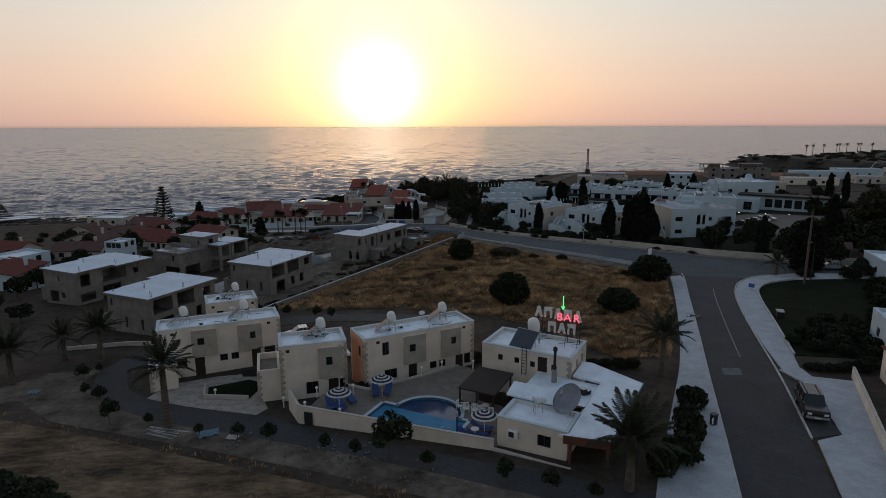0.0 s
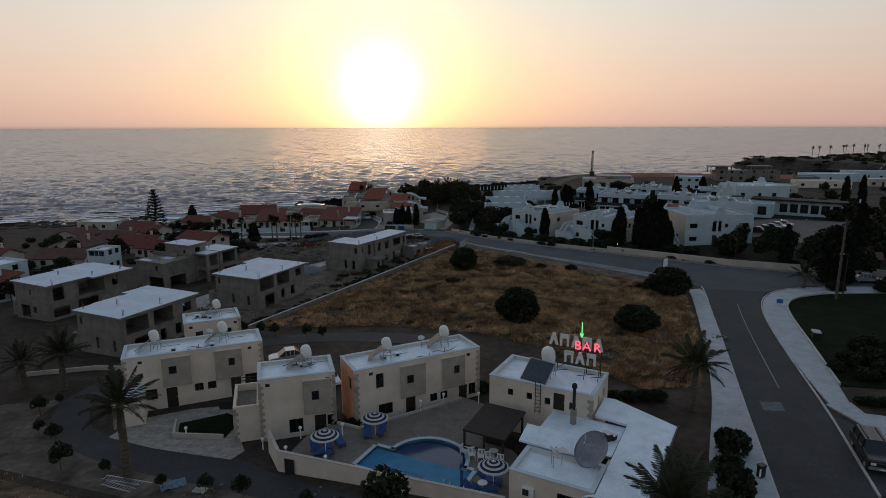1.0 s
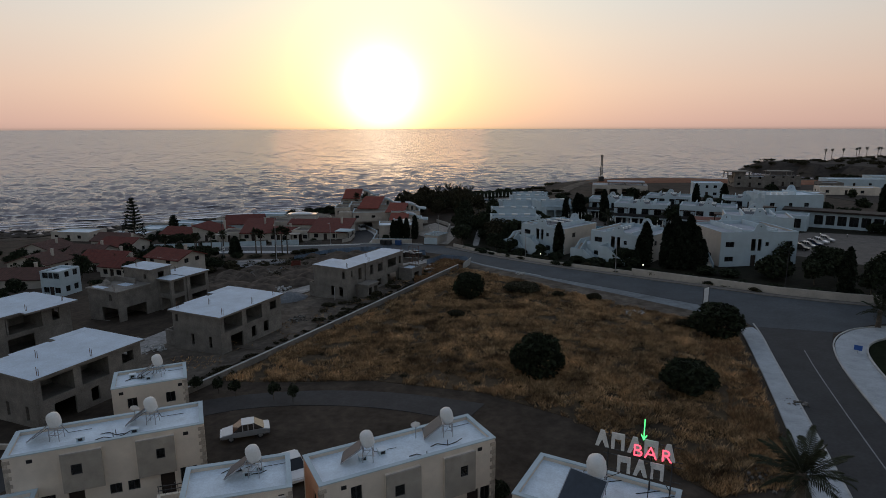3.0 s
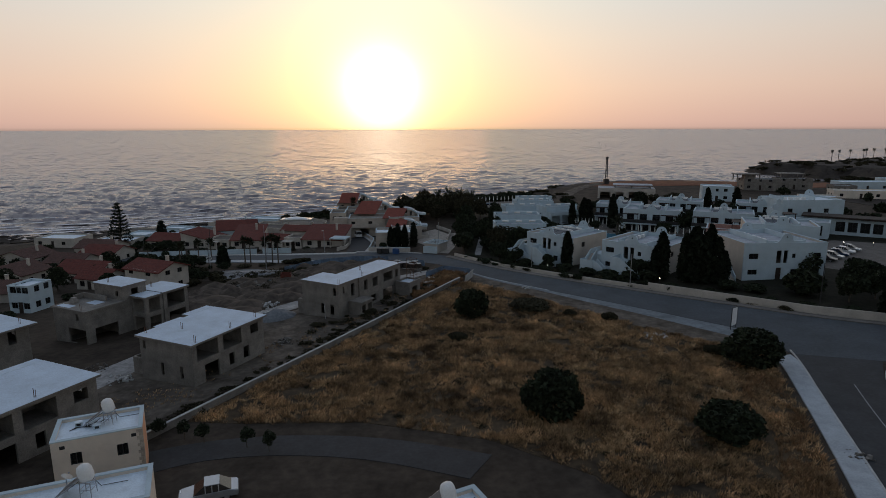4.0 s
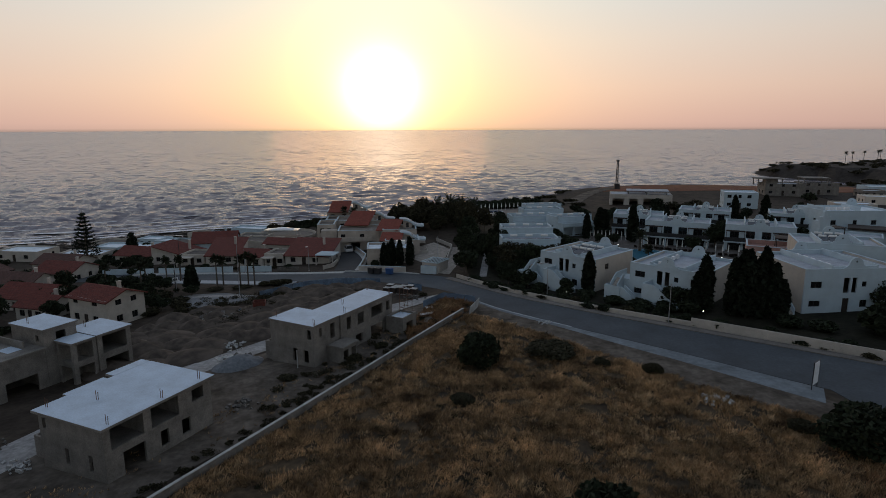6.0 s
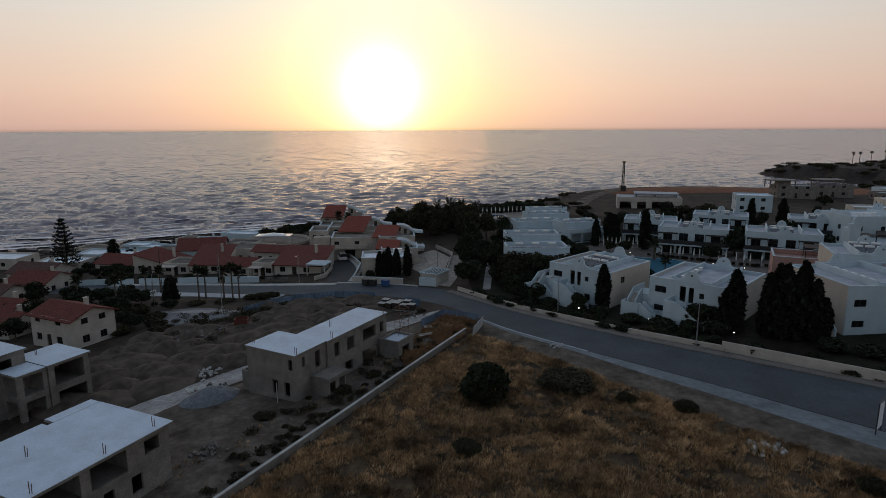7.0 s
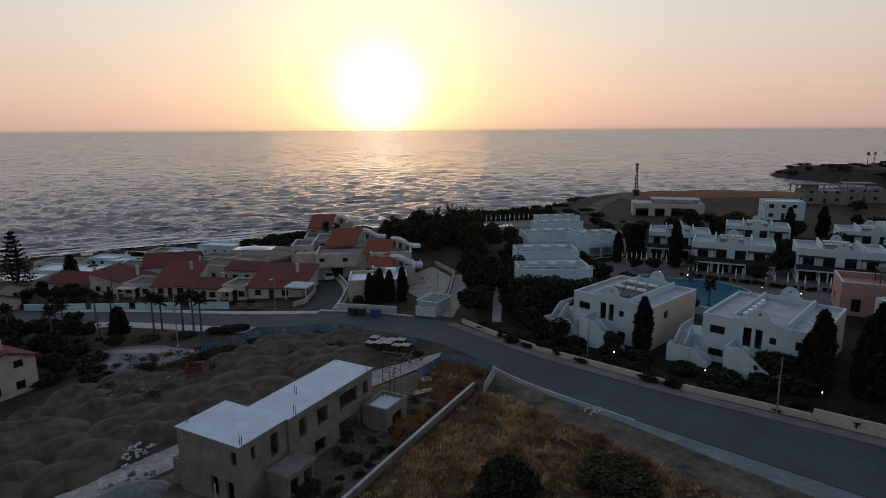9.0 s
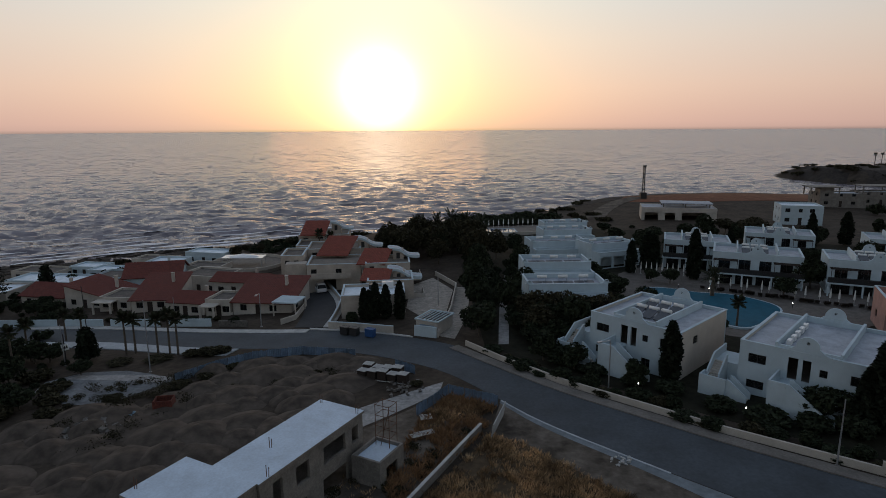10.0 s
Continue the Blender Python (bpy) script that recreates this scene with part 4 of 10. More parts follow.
unfinished_house(at(-45.7, 78.7, -23.5, 1.65), 7.9, 11.6, 5.5, HOLES, "raw concrete two-storey house shell beside the palm garden", bars=((0.4, 0.6), (7.6, 0.6), (7.6, 6), (3, 3.4)),
                 extra=((-1.8, 3.4, 4.95, -0.36, 7.6, 5.15), (-1.6, 7.7, 5.3, -0.36, 11.9, 5.52)))
unfinished_house(at(-66.3, 96.2, -24.5, 0.75), 8.2, 13.0, 5.6, WIDE, "long raw concrete house shell with an open upper loggia", extra=((8.56, 6.2, 5.4, 9.7, 13.35, 5.62), (-1.6, 7.0, 5.3, -0.36, 13.0, 5.52)), bars=((0.4, 0.6), (8.4, 0.6), (8.4, 7), (3, 5), (8.2, 12)))


def shell_room(t, x, y, w, d, h, ops, top="concrete", mid=2.7, over=0.2):
    """One raw concrete room block of a stepped shell."""
    for k in "frbl":
        sm, L = side(k, w, d, 0.25)
        bm = bmesh.new()
        wall(bm, L, h - 0.2, 0.25, ops.get(k, ()), pose(x, y, 0) @ sm, -1.5)
        part("wall", bm, "concrete", t)
    boxes("floor_slab", "concrete", t, (x + 0.25, y + 0.25, mid - 0.2, x + w - 0.25, y + d - 0.25, mid))
    boxes("floor_slab", "concrete", t, (x + 0.25, y + 0.25, -0.3, x + w - 0.25, y + d - 0.25, -0.1))
    slab(t, Matrix.Identity(4), (x - over, y - over, h - 0.2, x + w + over, y + d + over, h), top)


# the long shell nearest to the coast road, with a bay, a low corner room and a scaffold
c4 = thing("unfinished_house", at(-22.7, 122.6, -27.5, 1.55), "long raw concrete house shell with a stepped white roof slab", "house", "building site houses")
shell_room(c4, 0, 0, 7.0, 5.1, 5.75, dict(f=((3.6, 0.8, 0.8, 1.6), (5.3, 0.8, 0.8, 1.6), (6.0, 3.9, 0.6, 1.2)), r=((0.9, 4.0, 0.45, 1.1), (3.0, 3.1, 0.9, 2.0)), l=((2.0, 3.5, 1.2, 1.2),)), "slab_roof", 2.9, 0.14)
shell_room(c4, 2.7, 5.15, 4.5, 12.1, 5.745, dict(r=((1.0, 3.3, 1.0, 1.7), (3.4, 3.3, 1.5, 1.6), (6.6, 3.4, 2.8, 1.5), (2.9, 0.8, 1.5, 1.2), (6.4, 0.5, 3.2, 1.7), (10.3, 3.4, 0.9, 1.4)), l=((2.0, 3.5, 1.2, 1.2), (8.0, 3.5, 1.2, 1.2)), b=((1.4, 0.0, 1.6, 2.1),)), "slab_roof", 2.9, 0.14)
rebars(c4, Matrix.Identity(4), [(0.2, 0.8, 5.75), (6.9, 0.2, 5.75), (7.1, 6, 5.75), (4.5, 9, 5.75), (7.1, 16.5, 5.75), (3.0, 16.8, 5.75)])
bay = [(7.0, 2.4, -1.0, 9.5, 2.6, 2.5), (7.0, 5.2, -1.0, 9.5, 5.4, 2.5), (9.3, 2.6, -1.0, 9.5, 5.2, 0.8), (9.3, 2.6, 2.1, 9.5, 5.2, 2.5), (9.3, 3.6, 0.8, 9.5, 4.2, 2.1)]
boxes("bay_wall", "concrete", c4, *bay)
slab(c4, Matrix.Identity(4), (7.32, 2.2, 2.5, 9.7, 5.6, 2.68), "concrete", "bay_roof")
boxes("low_side_wall", "concrete", c4, (-1.4, 0.4, -1.5, -0.02, 0.6, 2.4), (-1.4, 0.6, -1.5, -1.2, 4.2, 2.4))
boxes("leaning_prop", "pallet", c4, (5.0, -0.9, -0.2, 5.08, -0.82, 2.6))
boxes("corner_room_wall", "concrete", c4, (7.75, 14.8, -1, 10.6, 15.0, 3.0), (7.75, 18.2, -1, 10.6, 18.4, 3.0), (10.4, 15.0, -1, 10.6, 18.2, 0.9), (10.4, 15.0, 2.1, 10.6, 18.2, 3.0),
      (10.4, 15.0, 0.9, 10.6, 15.7, 2.1), (10.4, 17.4, 0.9, 10.6, 18.2, 2.1), (7.75, 15.0, -1, 7.95, 18.2, 3.0))
slab(c4, Matrix.Identity(4), (7.96, 15.0, 2.5, 10.4, 18.2, 2.7), "slab_roof", "corner_room_roof")


def scaffold(m, w, d, h):
    t = thing("scaffold", m, "rusty steel frame scaffold against the raw wall", "scaffold")
    for x in (0, w):
        for y in (0, d):
            bm = bmesh.new()
            tube(bm, (x, y, 0), (x, y, h), 0.035, 6)
            part("post", bm, "rust", t)
    z = 0.6
    while z < h:
        for a, b in (((0, 0), (w, 0)), ((0, d), (w, d)), ((0, 0), (0, d)), ((w, 0), (w, d))):
            bm = bmesh.new()
            tube(bm, (*a, z), (*b, z), 0.028, 6)
            part("rail", bm, "rust", t)
        z += 0.95
    bm = bmesh.new()
    tube(bm, (0, 0, 0.6), (w, 0, h - 0.3), 0.025, 6)
    part("brace", bm, "rust", t)
    return t


# the stepped shell with a garage
def garage_house():
    m = at(-56.9, 114.1, -24, 0.45)
    t = thing("unfinished_house", m, "raw concrete house shell with an open garage and a stair tower", "house", "building site houses")
    I = Matrix.Identity(4)
    shell_room(t, 0, 0.3, 7.0, 6.0, 5.0, dict(f=((3.0, 0.0, 3.7, 2.2), (4.9, 3.4, 0.6, 1.0)), r=((1.0, 0.0, 3.6, 2.2),), l=((2, 3, 1.2, 1.2),)), "concrete")
    boxes("roof_parapet", "concrete", t, (0.0, 5.0, 5.0, 5.0, 5.2, 5.8), (0.0, 3.4, 5.0, 0.2, 5.0, 5.8))
    boxes("white_patch", "slab_roof", t, (0.4, 0.6, 5.004, 3.2, 1.7, 5.02), (3.0, 3.2, 5.004, 5.2, 4.8, 5.02), label="white coated patch")
    shell_room(t, 0.8, 6.32, 6.2, 4.0, 7.2, dict(r=((1.2, 5.0, 1.2, 1.5), (1.2, 2.6, 1.2, 1.5)), f=((4.6, 5.5, 0.6, 0.8),)), "slab_roof")
    shell_room(t, 7.02, 7.6, 3.0, 3.0, 5.5, dict(r=((0.3, 3.0, 2.0, 2.1), (0.3, 0, 2.0, 2.3)), f=((0.4, 3.0, 2.2, 2.1), (0.5, 0.0, 2.0, 2.3))), "slab_roof")
    shell_room(t, 4.6, 10.65, 5.6, 4.6, 5.6, dict(r=((0.4, 3.0, 3.3, 2.2), (0.6, 0, 3.2, 2.2)), f=((4.0, 3.0, 1.0, 2.0),)), "slab_roof")
    rebars(t, I, [(0.5, 0.5, 5.0), (5.8, 0.5, 5.0), (3, 7, 7.2), (6, 12, 5.6)])
    bm = bmesh.new()
    box(bm, 1.0, 2.2, 5.0, 1.9, 3.0, 5.55)
    box(bm, 1.1, 2.3, 5.55, 1.8, 2.8, 5.8)
    part("block_stack", bm, "block", t, "stack of concrete blocks on the roof")


garage_house()
scaffold(at(-7.2, 134.3, -27.5, 1.7), 1.4, 1.2, 6.4)


# ---- the villas ----
def quoins(parent, M, x, y, h, dx, dy, z0=0.0):
    """Corner stones, long and short by turns."""
    z, i = z0, 0
    while z < z0 + h - 0.3:
        a, b = (0.42, 0.26) if i % 2 else (0.26, 0.42)
        bm = bmesh.new()
        xs, ys = sorted((x - dx * 0.03, x + dx * a)), sorted((y - dy * 0.03, y + dy * b))
        box(bm, xs[0], ys[0], z + 0.01, xs[1], ys[1], z + 0.29, m=M)
        part("quoin_stone", bm, "stone", parent)
        z += 0.3
        i += 1


def solar_heater(m, wide=1.0, label="solar water heater with a white tank and a tilted panel"):
    t = thing("solar_heater", m, label, "solar heater", "roof solar heaters")
    for x in (-0.35, 0.35):
        for y in (-0.35, 0.35):
            bm = bmesh.new()
            tube(bm, (x, y, 0), (x * 0.9, y * 0.9, 1.0), 0.03, 5)
            part("leg", bm, "steel", t)
    bm = bmesh.new()
    tube(bm, (-0.35, -0.35, 0.2), (0.33, 0.33, 0.8), 0.015, 5)
    part("brace", bm, "steel", t)
    for z in (0.5, 1.0):
        for a, b in (((-0.36, -0.36), (0.36, -0.36)), ((0.36, -0.36), (0.36, 0.36)), ((0.36, 0.36), (-0.36, 0.36)), ((-0.36, 0.36), (-0.36, -0.36))):
            bm = bmesh.new()
            tube(bm, (*a, z), (*b, z), 0.022, 5)
            part("rail", bm, "steel", t)
    bm = bmesh.new()
    lathe(bm, [(0.02, 0), (0.32, 0.04), (0.43, 0.18), (0.46, 0.45), (0.45, 0.8), (0.37, 1.02), (0.22, 1.12), (0.02, 1.16)], 20, pose(0.08, 0, 1.0, 0, -14, 0))
    part("tank", bm, "tank", t, "white round tank", smooth=True)
    bm = bmesh.new()
    mm = pose(-1.75, -0.75, 0.12, 0, -38, 0)
    box(bm, 0, 0, 0, 1.75, 1.5 * wide, 0.08, m=mm)
    p = part("panel", bm, "steel", t)
    bm = bmesh.new()
    box(bm, 0.05, 0.05, 0.08, 1.7, 1.5 * wide - 0.05, 0.095, m=mm)
    part("glass_cover", bm, "solar", p, "dark glass cover")
    bm = bmesh.new()
    tube(bm, (-0.4, 0.2, 1.15), (-0.5, 0.3, 1.05), 0.025, 5)
    tube(bm, (-0.4, -0.2, 1.05), (-1.6, -0.3, 0.2), 0.02, 5)
    tube(bm, (0.1, 0.4, 1.0), (0.3, 0.9, 0.05), 0.02, 5)
    tube(bm, (0.3, 0.9, 0.05), (1.8, 1.4, 0.05), 0.02, 5)
    part("pipe", bm, "dark", t)
    return t


def dish_antenna(m, r=0.4, mat="plastic", label="small white satellite dish on a pole"):
    t = thing("satellite_dish", m, label, "satellite dish")
    bm = bmesh.new()
    tube(bm, (0, 0, 0), (0, 0, 0.9), 0.03, 6)
    part("pole", bm, "steel", t)
    bm = bmesh.new()
    mm = pose(0, -0.05, 0.95, 62, 0, 0)
    n, rows = 20, 6
    rings = []
    for k in range(1, rows + 1):
        rr = r * k / rows
        rings.append([bm.verts.new(mm @ Vector((rr * math.cos(2 * math.pi * i / n), rr * math.sin(2 * math.pi * i / n), 0.32 * rr * rr / r))) for i in range(n)])
    bm.faces.new(rings[0])
    for a, b in zip(rings, rings[1:]):
        for i in range(n):
            bm.faces.new((a[i], a[(i + 1) % n], b[(i + 1) % n], b[i]))
    bmesh.ops.solidify(bm, geom=bm.faces[:], thickness=0.02)
    part("reflector", bm, mat, t, smooth=True)
    bm = bmesh.new()
    tube(bm, mm @ Vector((0, -r, 0.3 * r)), mm @ Vector((0, 0, r * 0.95)), 0.015, 5)
    box(bm, -0.04, -0.04, r * 0.9, 0.04, 0.04, r * 1.08, m=mm)
    part("feed_arm", bm, "steel", t)
    return t


def roof_bits(M, w, d, z, heaters, seed):
    """What stands on a villa roof: heaters, vents, a dish."""
    rnd = random.Random(seed)
    for x, y, a in heaters:
        solar_heater(M @ pose(x, y, z, 0, 0, a))
    for k in range(2):
        t = thing("roof_vent", M @ pose(rnd.uniform(1, w - 1), rnd.uniform(1, d - 1), z), "small white roof outlet box", "vent")
        boxes("housing", "white", t, (-0.25, -0.2, 0, 0.25, 0.2, 0.32))
        # black plate stands in for the shade inside the outlet
        boxes("opening", "black", t, (-0.15, -0.205, 0.06, 0.15, -0.2, 0.26))
        boxes("cap", "roof", t, (-0.3, -0.25, 0.32, 0.3, 0.25, 0.37))
    dish_antenna(M @ pose(w * 0.62, d * 0.75, z, 0, 0, 160), 0.35)
    for k in range(2):
        x, y = rnd.uniform(1, w - 3), rnd.uniform(0.8, d - 0.8)
        t = thing("roof_pipe", M @ pose(x, y, z, 0, 0, rnd.uniform(-25, 25)), "dark bent water pipe lying on the white roof", "pipe", "roof pipes")
        bm = bmesh.new()
        px = [(0, 0, 0.04), (0.5, 0.25, 0.05), (1.2, -0.1, 0.04), (1.9, 0.15, 0.05), (2.3, 0.1, 0.3)]
        for p, q in zip(px, px[1:]):
            tube(bm, p, q, 0.03, 5)
        part("pipe_run", bm, "dark", t)
        bm = bmesh.new()
        tube(bm, (1.2, -0.1, 0), (1.2, -0.1, 0.45), 0.03, 5)
        part("riser", bm, "dark", t)
    for x in (w * 0.12, w * 0.9):
        t = thing("parapet_vent", M @ pose(x, -0.012, z - 0.42, 0, 0, 0), "small dark vent opening below the roof edge", "vent", "parapet vents")
        # the dark hollow of the vent is a black plate on the wall
        boxes("grille", "black", t, (-0.18, 0, 0, 0.18, 0.008, 0.28))


def villa(M, w, d, h, ops, bays, heaters, seed, label, mid=2.75, quoin=("fl", "fr"), peach_glow=""):
    t = thing("villa", M, label, "house", "pool villas")
    I = Matrix.Identity(4)
    # sunset glow is put into the colour of the chosen side walls
    block(t, 0, 0, 0, w, d, h, ops, "cream", floors=(mid,), parapet=0.24, coping="white", side_mat={k: "peach_glow" for k in peach_glow})
    for x, bw, z0, z1, win in bays:
        bm = bmesh.new()
        wall(bm, bw, z1, 0.12, [q for q in win], I @ pose(x, -0.34, 0), z0)
        part("bay_front", bm, "grey_bay", t, "grey textured panel")
        boxes("bay_cheek", "cream", t, (x, -0.215, z0, x + 0.1, -0.005, z1), (x + bw - 0.1, -0.215, z0, x + bw, -0.005, z1), (x + 0.1, -0.215, z1 - 0.1, x + bw - 0.1, -0.005, z1), (x + 0.1, -0.215, z0, x + bw - 0.1, -0.005, z0 + 0.1))
        for q in win:
            window(t, pose(x, -0.34, 0), *q, 0.12)
    for q in quoin:
        quoins(t, I, w if "r" in q else 0.0, 0.0 if "f" in q else d, h, -1 if "r" in q else 1, 1 if "f" in q else -1)
    roof_bits(M, w, d, h - 0.24, heaters, seed)
    return t


villa(at(-7.5, 56.85, 28, 2.75), 12.8, 4.0, 5.65,
           dict(f=((2.0, 3.6, 0.75, 1.4), (2.2, 0.9, 1.4, 1.1), (4.9, 0.0, 1.0, 2.1, "d"), (7.4, 1.1, 0.8, 0.8), (8.5, 1.1, 0.8, 0.8), (10.5, 0.0, 0.95, 2.1, "d"), (11.6, 0.9, 0.8, 1.2)), l=((2.0, 3.4, 0.8, 1.2),), b=((3, 3.4, 1, 1.2), (8, 3.4, 1, 1.2))),
           ((4.3, 2.5, 2.25, 5.3, ((0.6, 3.6, 0.7, 0.8),)), (8.6, 2.4, 2.25, 5.3, ((1.2, 3.6, 0.6, 0.8),))), ((3.9, 1.9, -25), (10.2, 2.4, -20)), 3,
           "cream two-storey villa with grey panels and stone quoins beside the pool", peach_glow="l")
v2 = villa(at(-15.45, 55.0, 17, 2.4), 6.5, 4.1, 5.95,
           dict(f=((2.4, 0.7, 1.2, 1.3), (4.6, 0.0, 1.0, 2.1, "d"), (6.0 - 0.3, 1.0, 0.7, 1.0)), l=((2.2, 2.9, 0.8, 1.9, "d"),), b=((3, 3.4, 1, 1.2),)),
           ((3.7, 2.4, 2.4, 5.5, ((0.7, 3.7, 0.65, 0.85),)),), ((4.3, 2.4, -15),), 5, "cream two-storey villa with a balcony terrace and stone quoins")
block(v2, -2.2, 0.6, 0, 2.2, 5.0, 3.5, dict(l=((1.6, 0.9, 0.8, 1.2),), f=()), "cream", parapet=0.65, roof="deck", coping=None)
quoins(v2, Matrix.Identity(4), -2.2, 0.6, 3.4, 1, 1)
boxes("balcony_rail", "dark", v2, (-2.15, 5.45, 4.1, -0.1, 5.5, 4.15), (-2.15, 5.45, 3.8, -0.1, 5.5, 3.84), *[(-2.1 + i * 0.4, 5.45, 3.5, -2.07 + i * 0.4, 5.5, 4.1) for i in range(6)])
v1 = villa(at(-30.2, 60.6, 23.5, 2.3), 12.9, 4.1, 5.6,
           dict(f=((1.6, 1.1, 1.2, 1.1), (3.6, 0.0, 1.0, 2.1, "d"), (6.2, 1.3, 0.8, 0.8), (7.4, 1.3, 0.8, 0.8), (9.6, 0.0, 1.0, 2.3, "d"), (11.0, 0.3, 1.2, 2.0)), b=((3, 3.4, 1, 1.2), (8, 3.4, 1, 1.2)), l=((2.0, 3.4, 0.8, 1.2),)),
           ((3.4, 2.6, 2.3, 5.25, ((0.6, 3.6, 0.7, 0.8),)), (8.2, 2.6, 2.3, 5.25, ((1.3, 3.6, 0.6, 0.8),))), ((2.9, 2.2, -20), (9.3, 2.2, -20)), 7,
           "cream two-storey villa with grey panels behind a date palm")
block(v1, -0.8, -3.0, 0, 2.6, 2.95, 2.9, dict(l=((1, 1, 0.8, 1.0),)), "cream", parapet=0.3, coping="white")
quoins(v1, Matrix.Identity(4), -0.8, -3.0, 2.8, 1, 1)
v0 = villa(at(-30.0, 73.6, 25, 1.5), 6.3, 4.2, 5.5, dict(f=((1.2, 3.4, 0.8, 1.0), (4.4, 3.4, 0.8, 1.0), (2.6, 0, 1, 2.1, "d"))), (), ((3.9, 2.4, -20),), 9, "small cream villa at the back of the row", quoin=("fr",), peach_glow="r")

# ---- the bar with its sign ----
B = at(4.95, 44.9, -28, 3.8)
bar = thing("bar_building", B, "cream bar building with stacked white flat roofs", "bar")
I4 = Matrix.Identity(4)
block(bar, 0, 0, 0, 5.8, 3.6, 2.6, dict(f=((3.4, 0.9, 1.1, 1.0),), l=((1.0, 0.9, 0.9, 1.0),)), "cream", parapet=0.22, coping="white")
block(bar, -5.9, 9.8, 0, 9.0, 5.2, 4.55, dict(f=((1.7, 3.1, 0.5, 0.6), (3.4, 3.1, 0.5, 0.6), (5.0, 3.0, 0.5, 0.6), (5.75, 2.7, 0.95, 1.5, "d"), (7.1, 3.0, 0.55, 0.65)), r=((1.5, 3.0, 0.5, 0.8), (3.2, 3.0, 0.5, 0.8))), "cream", parapet=0.25, floors=(2.5,), coping="white")
boxes("link_wall", "cream", bar, (-0.2, 3.6, -1, 0.0, 9.8, 2.35), (5.6, 3.6, -1, 5.8, 9.8, 2.35))
slab(bar, I4, (-0.2, 4.95, 2.35, 5.8, 9.8, 2.55), "roof", "terrace_roof")
bm = bmesh.new()
prism(bm, [(-0.7, 3.55), (4.6, 3.55), (4.6, 5.3), (-0.7, 5.3)], [2.75, 2.75, 3.25, 3.25], [2.9, 2.9, 3.4, 3.4])
part("lean_to_roof", bm, "roof", bar, "white sloping sheet roof")
boxes("lean_to_wall", "cream", bar, (-0.2, 5.1, 2.55, 4.4, 5.25, 3.2))
quoins(bar, I4, 3.1, 9.8, 4.4, -1, 1)

# open white-roofed carport on the bar's side
bm = bmesh.new()
out = [(5.2, -0.5), (9.0, 0.3), (9.4, 10.6), (4.2, 13.0), (3.3, 13.0), (3.3, 9.9), (5.9, 9.7), (5.9, 0.0)]
high = [2.55, 2.55, 3.2, 3.25, 3.2, 2.95, 2.9, 2.6]
prism(bm, out, [v - 0.18 for v in high], high)
part("carport_roof", bm, "roof", bar, "wide white sheet roof")
bm = bmesh.new()
box(bm, 0, -0.12, 1.95, 3.5, -0.02, 2.62, m=pose(5.6, -0.45, 0, 0, 0, 12))
part("fascia", bm, "wood_red", bar)
bm = bmesh.new()
mm = pose(9.05, 0.3, 0, 0, 0, math.degrees(math.atan2(10.3, 0.4)))
prism(bm, [(0, -0.1), (10.4, -0.1), (10.4, 0), (0, 0)], [2.2, 2.85, 2.85, 2.2], [2.65, 3.3, 3.3, 2.65], mm)
part("edge_board", bm, "dark", bar, "dark edge board")
for x, y in ((6.1, -0.2), (8.8, 0.45), (8.9, 4.0), (9.0, 8.0)):
    boxes("post", "wood_red", bar, (x - 0.1, y - 0.1, -1, x + 0.1, y + 0.1, 2.36))
boxes("carport_wall", "cream", bar, (5.82, 6.0, -1, 9.0, 6.2, 2.36))
boxes("parapet_step", "off_white", bar, (-0.4, -1.0, -1, 8.4, -0.75, 0.25))
boxes("air_conditioner", "plastic", bar, (1.0, -0.32, 1.15, 1.85, -0.02, 1.75), label="white air conditioner box")
boxes("fan_grille", "dark", bar, (1.1, -0.335, 1.22, 1.55, -0.325, 1.68))
boxes("chimney", "block", bar, (1.75, 8.3, 2.55, 2.15, 8.7, 3.8), label="grey block chimney")
bm = bmesh.new()
lathe(bm, [(0.13, 3.8), (0.13, 5.6), (0.22, 5.62), (0.2, 5.9), (0.05, 6.0)], 12, pose(1.95, 8.5, 0))
part("flue", bm, "black", bar, "black metal flue")


def ladder(m, h, w=0.45, n=9):
    t = thing("ladder", m, "dark metal ladder fixed to the wall", "ladder")
    for x in (0, w):
        boxes("stile", "dark", t, (x, 0, 0, x + 0.05, 0.05, h))
    for i in range(n):
        z = h * (i + 0.5) / n
        boxes("rung", "dark", t, (0.05, 0.01, z, w, 0.04, z + 0.035))


ladder(B @ pose(-1.7, 9.68, 2.1), 2.9)


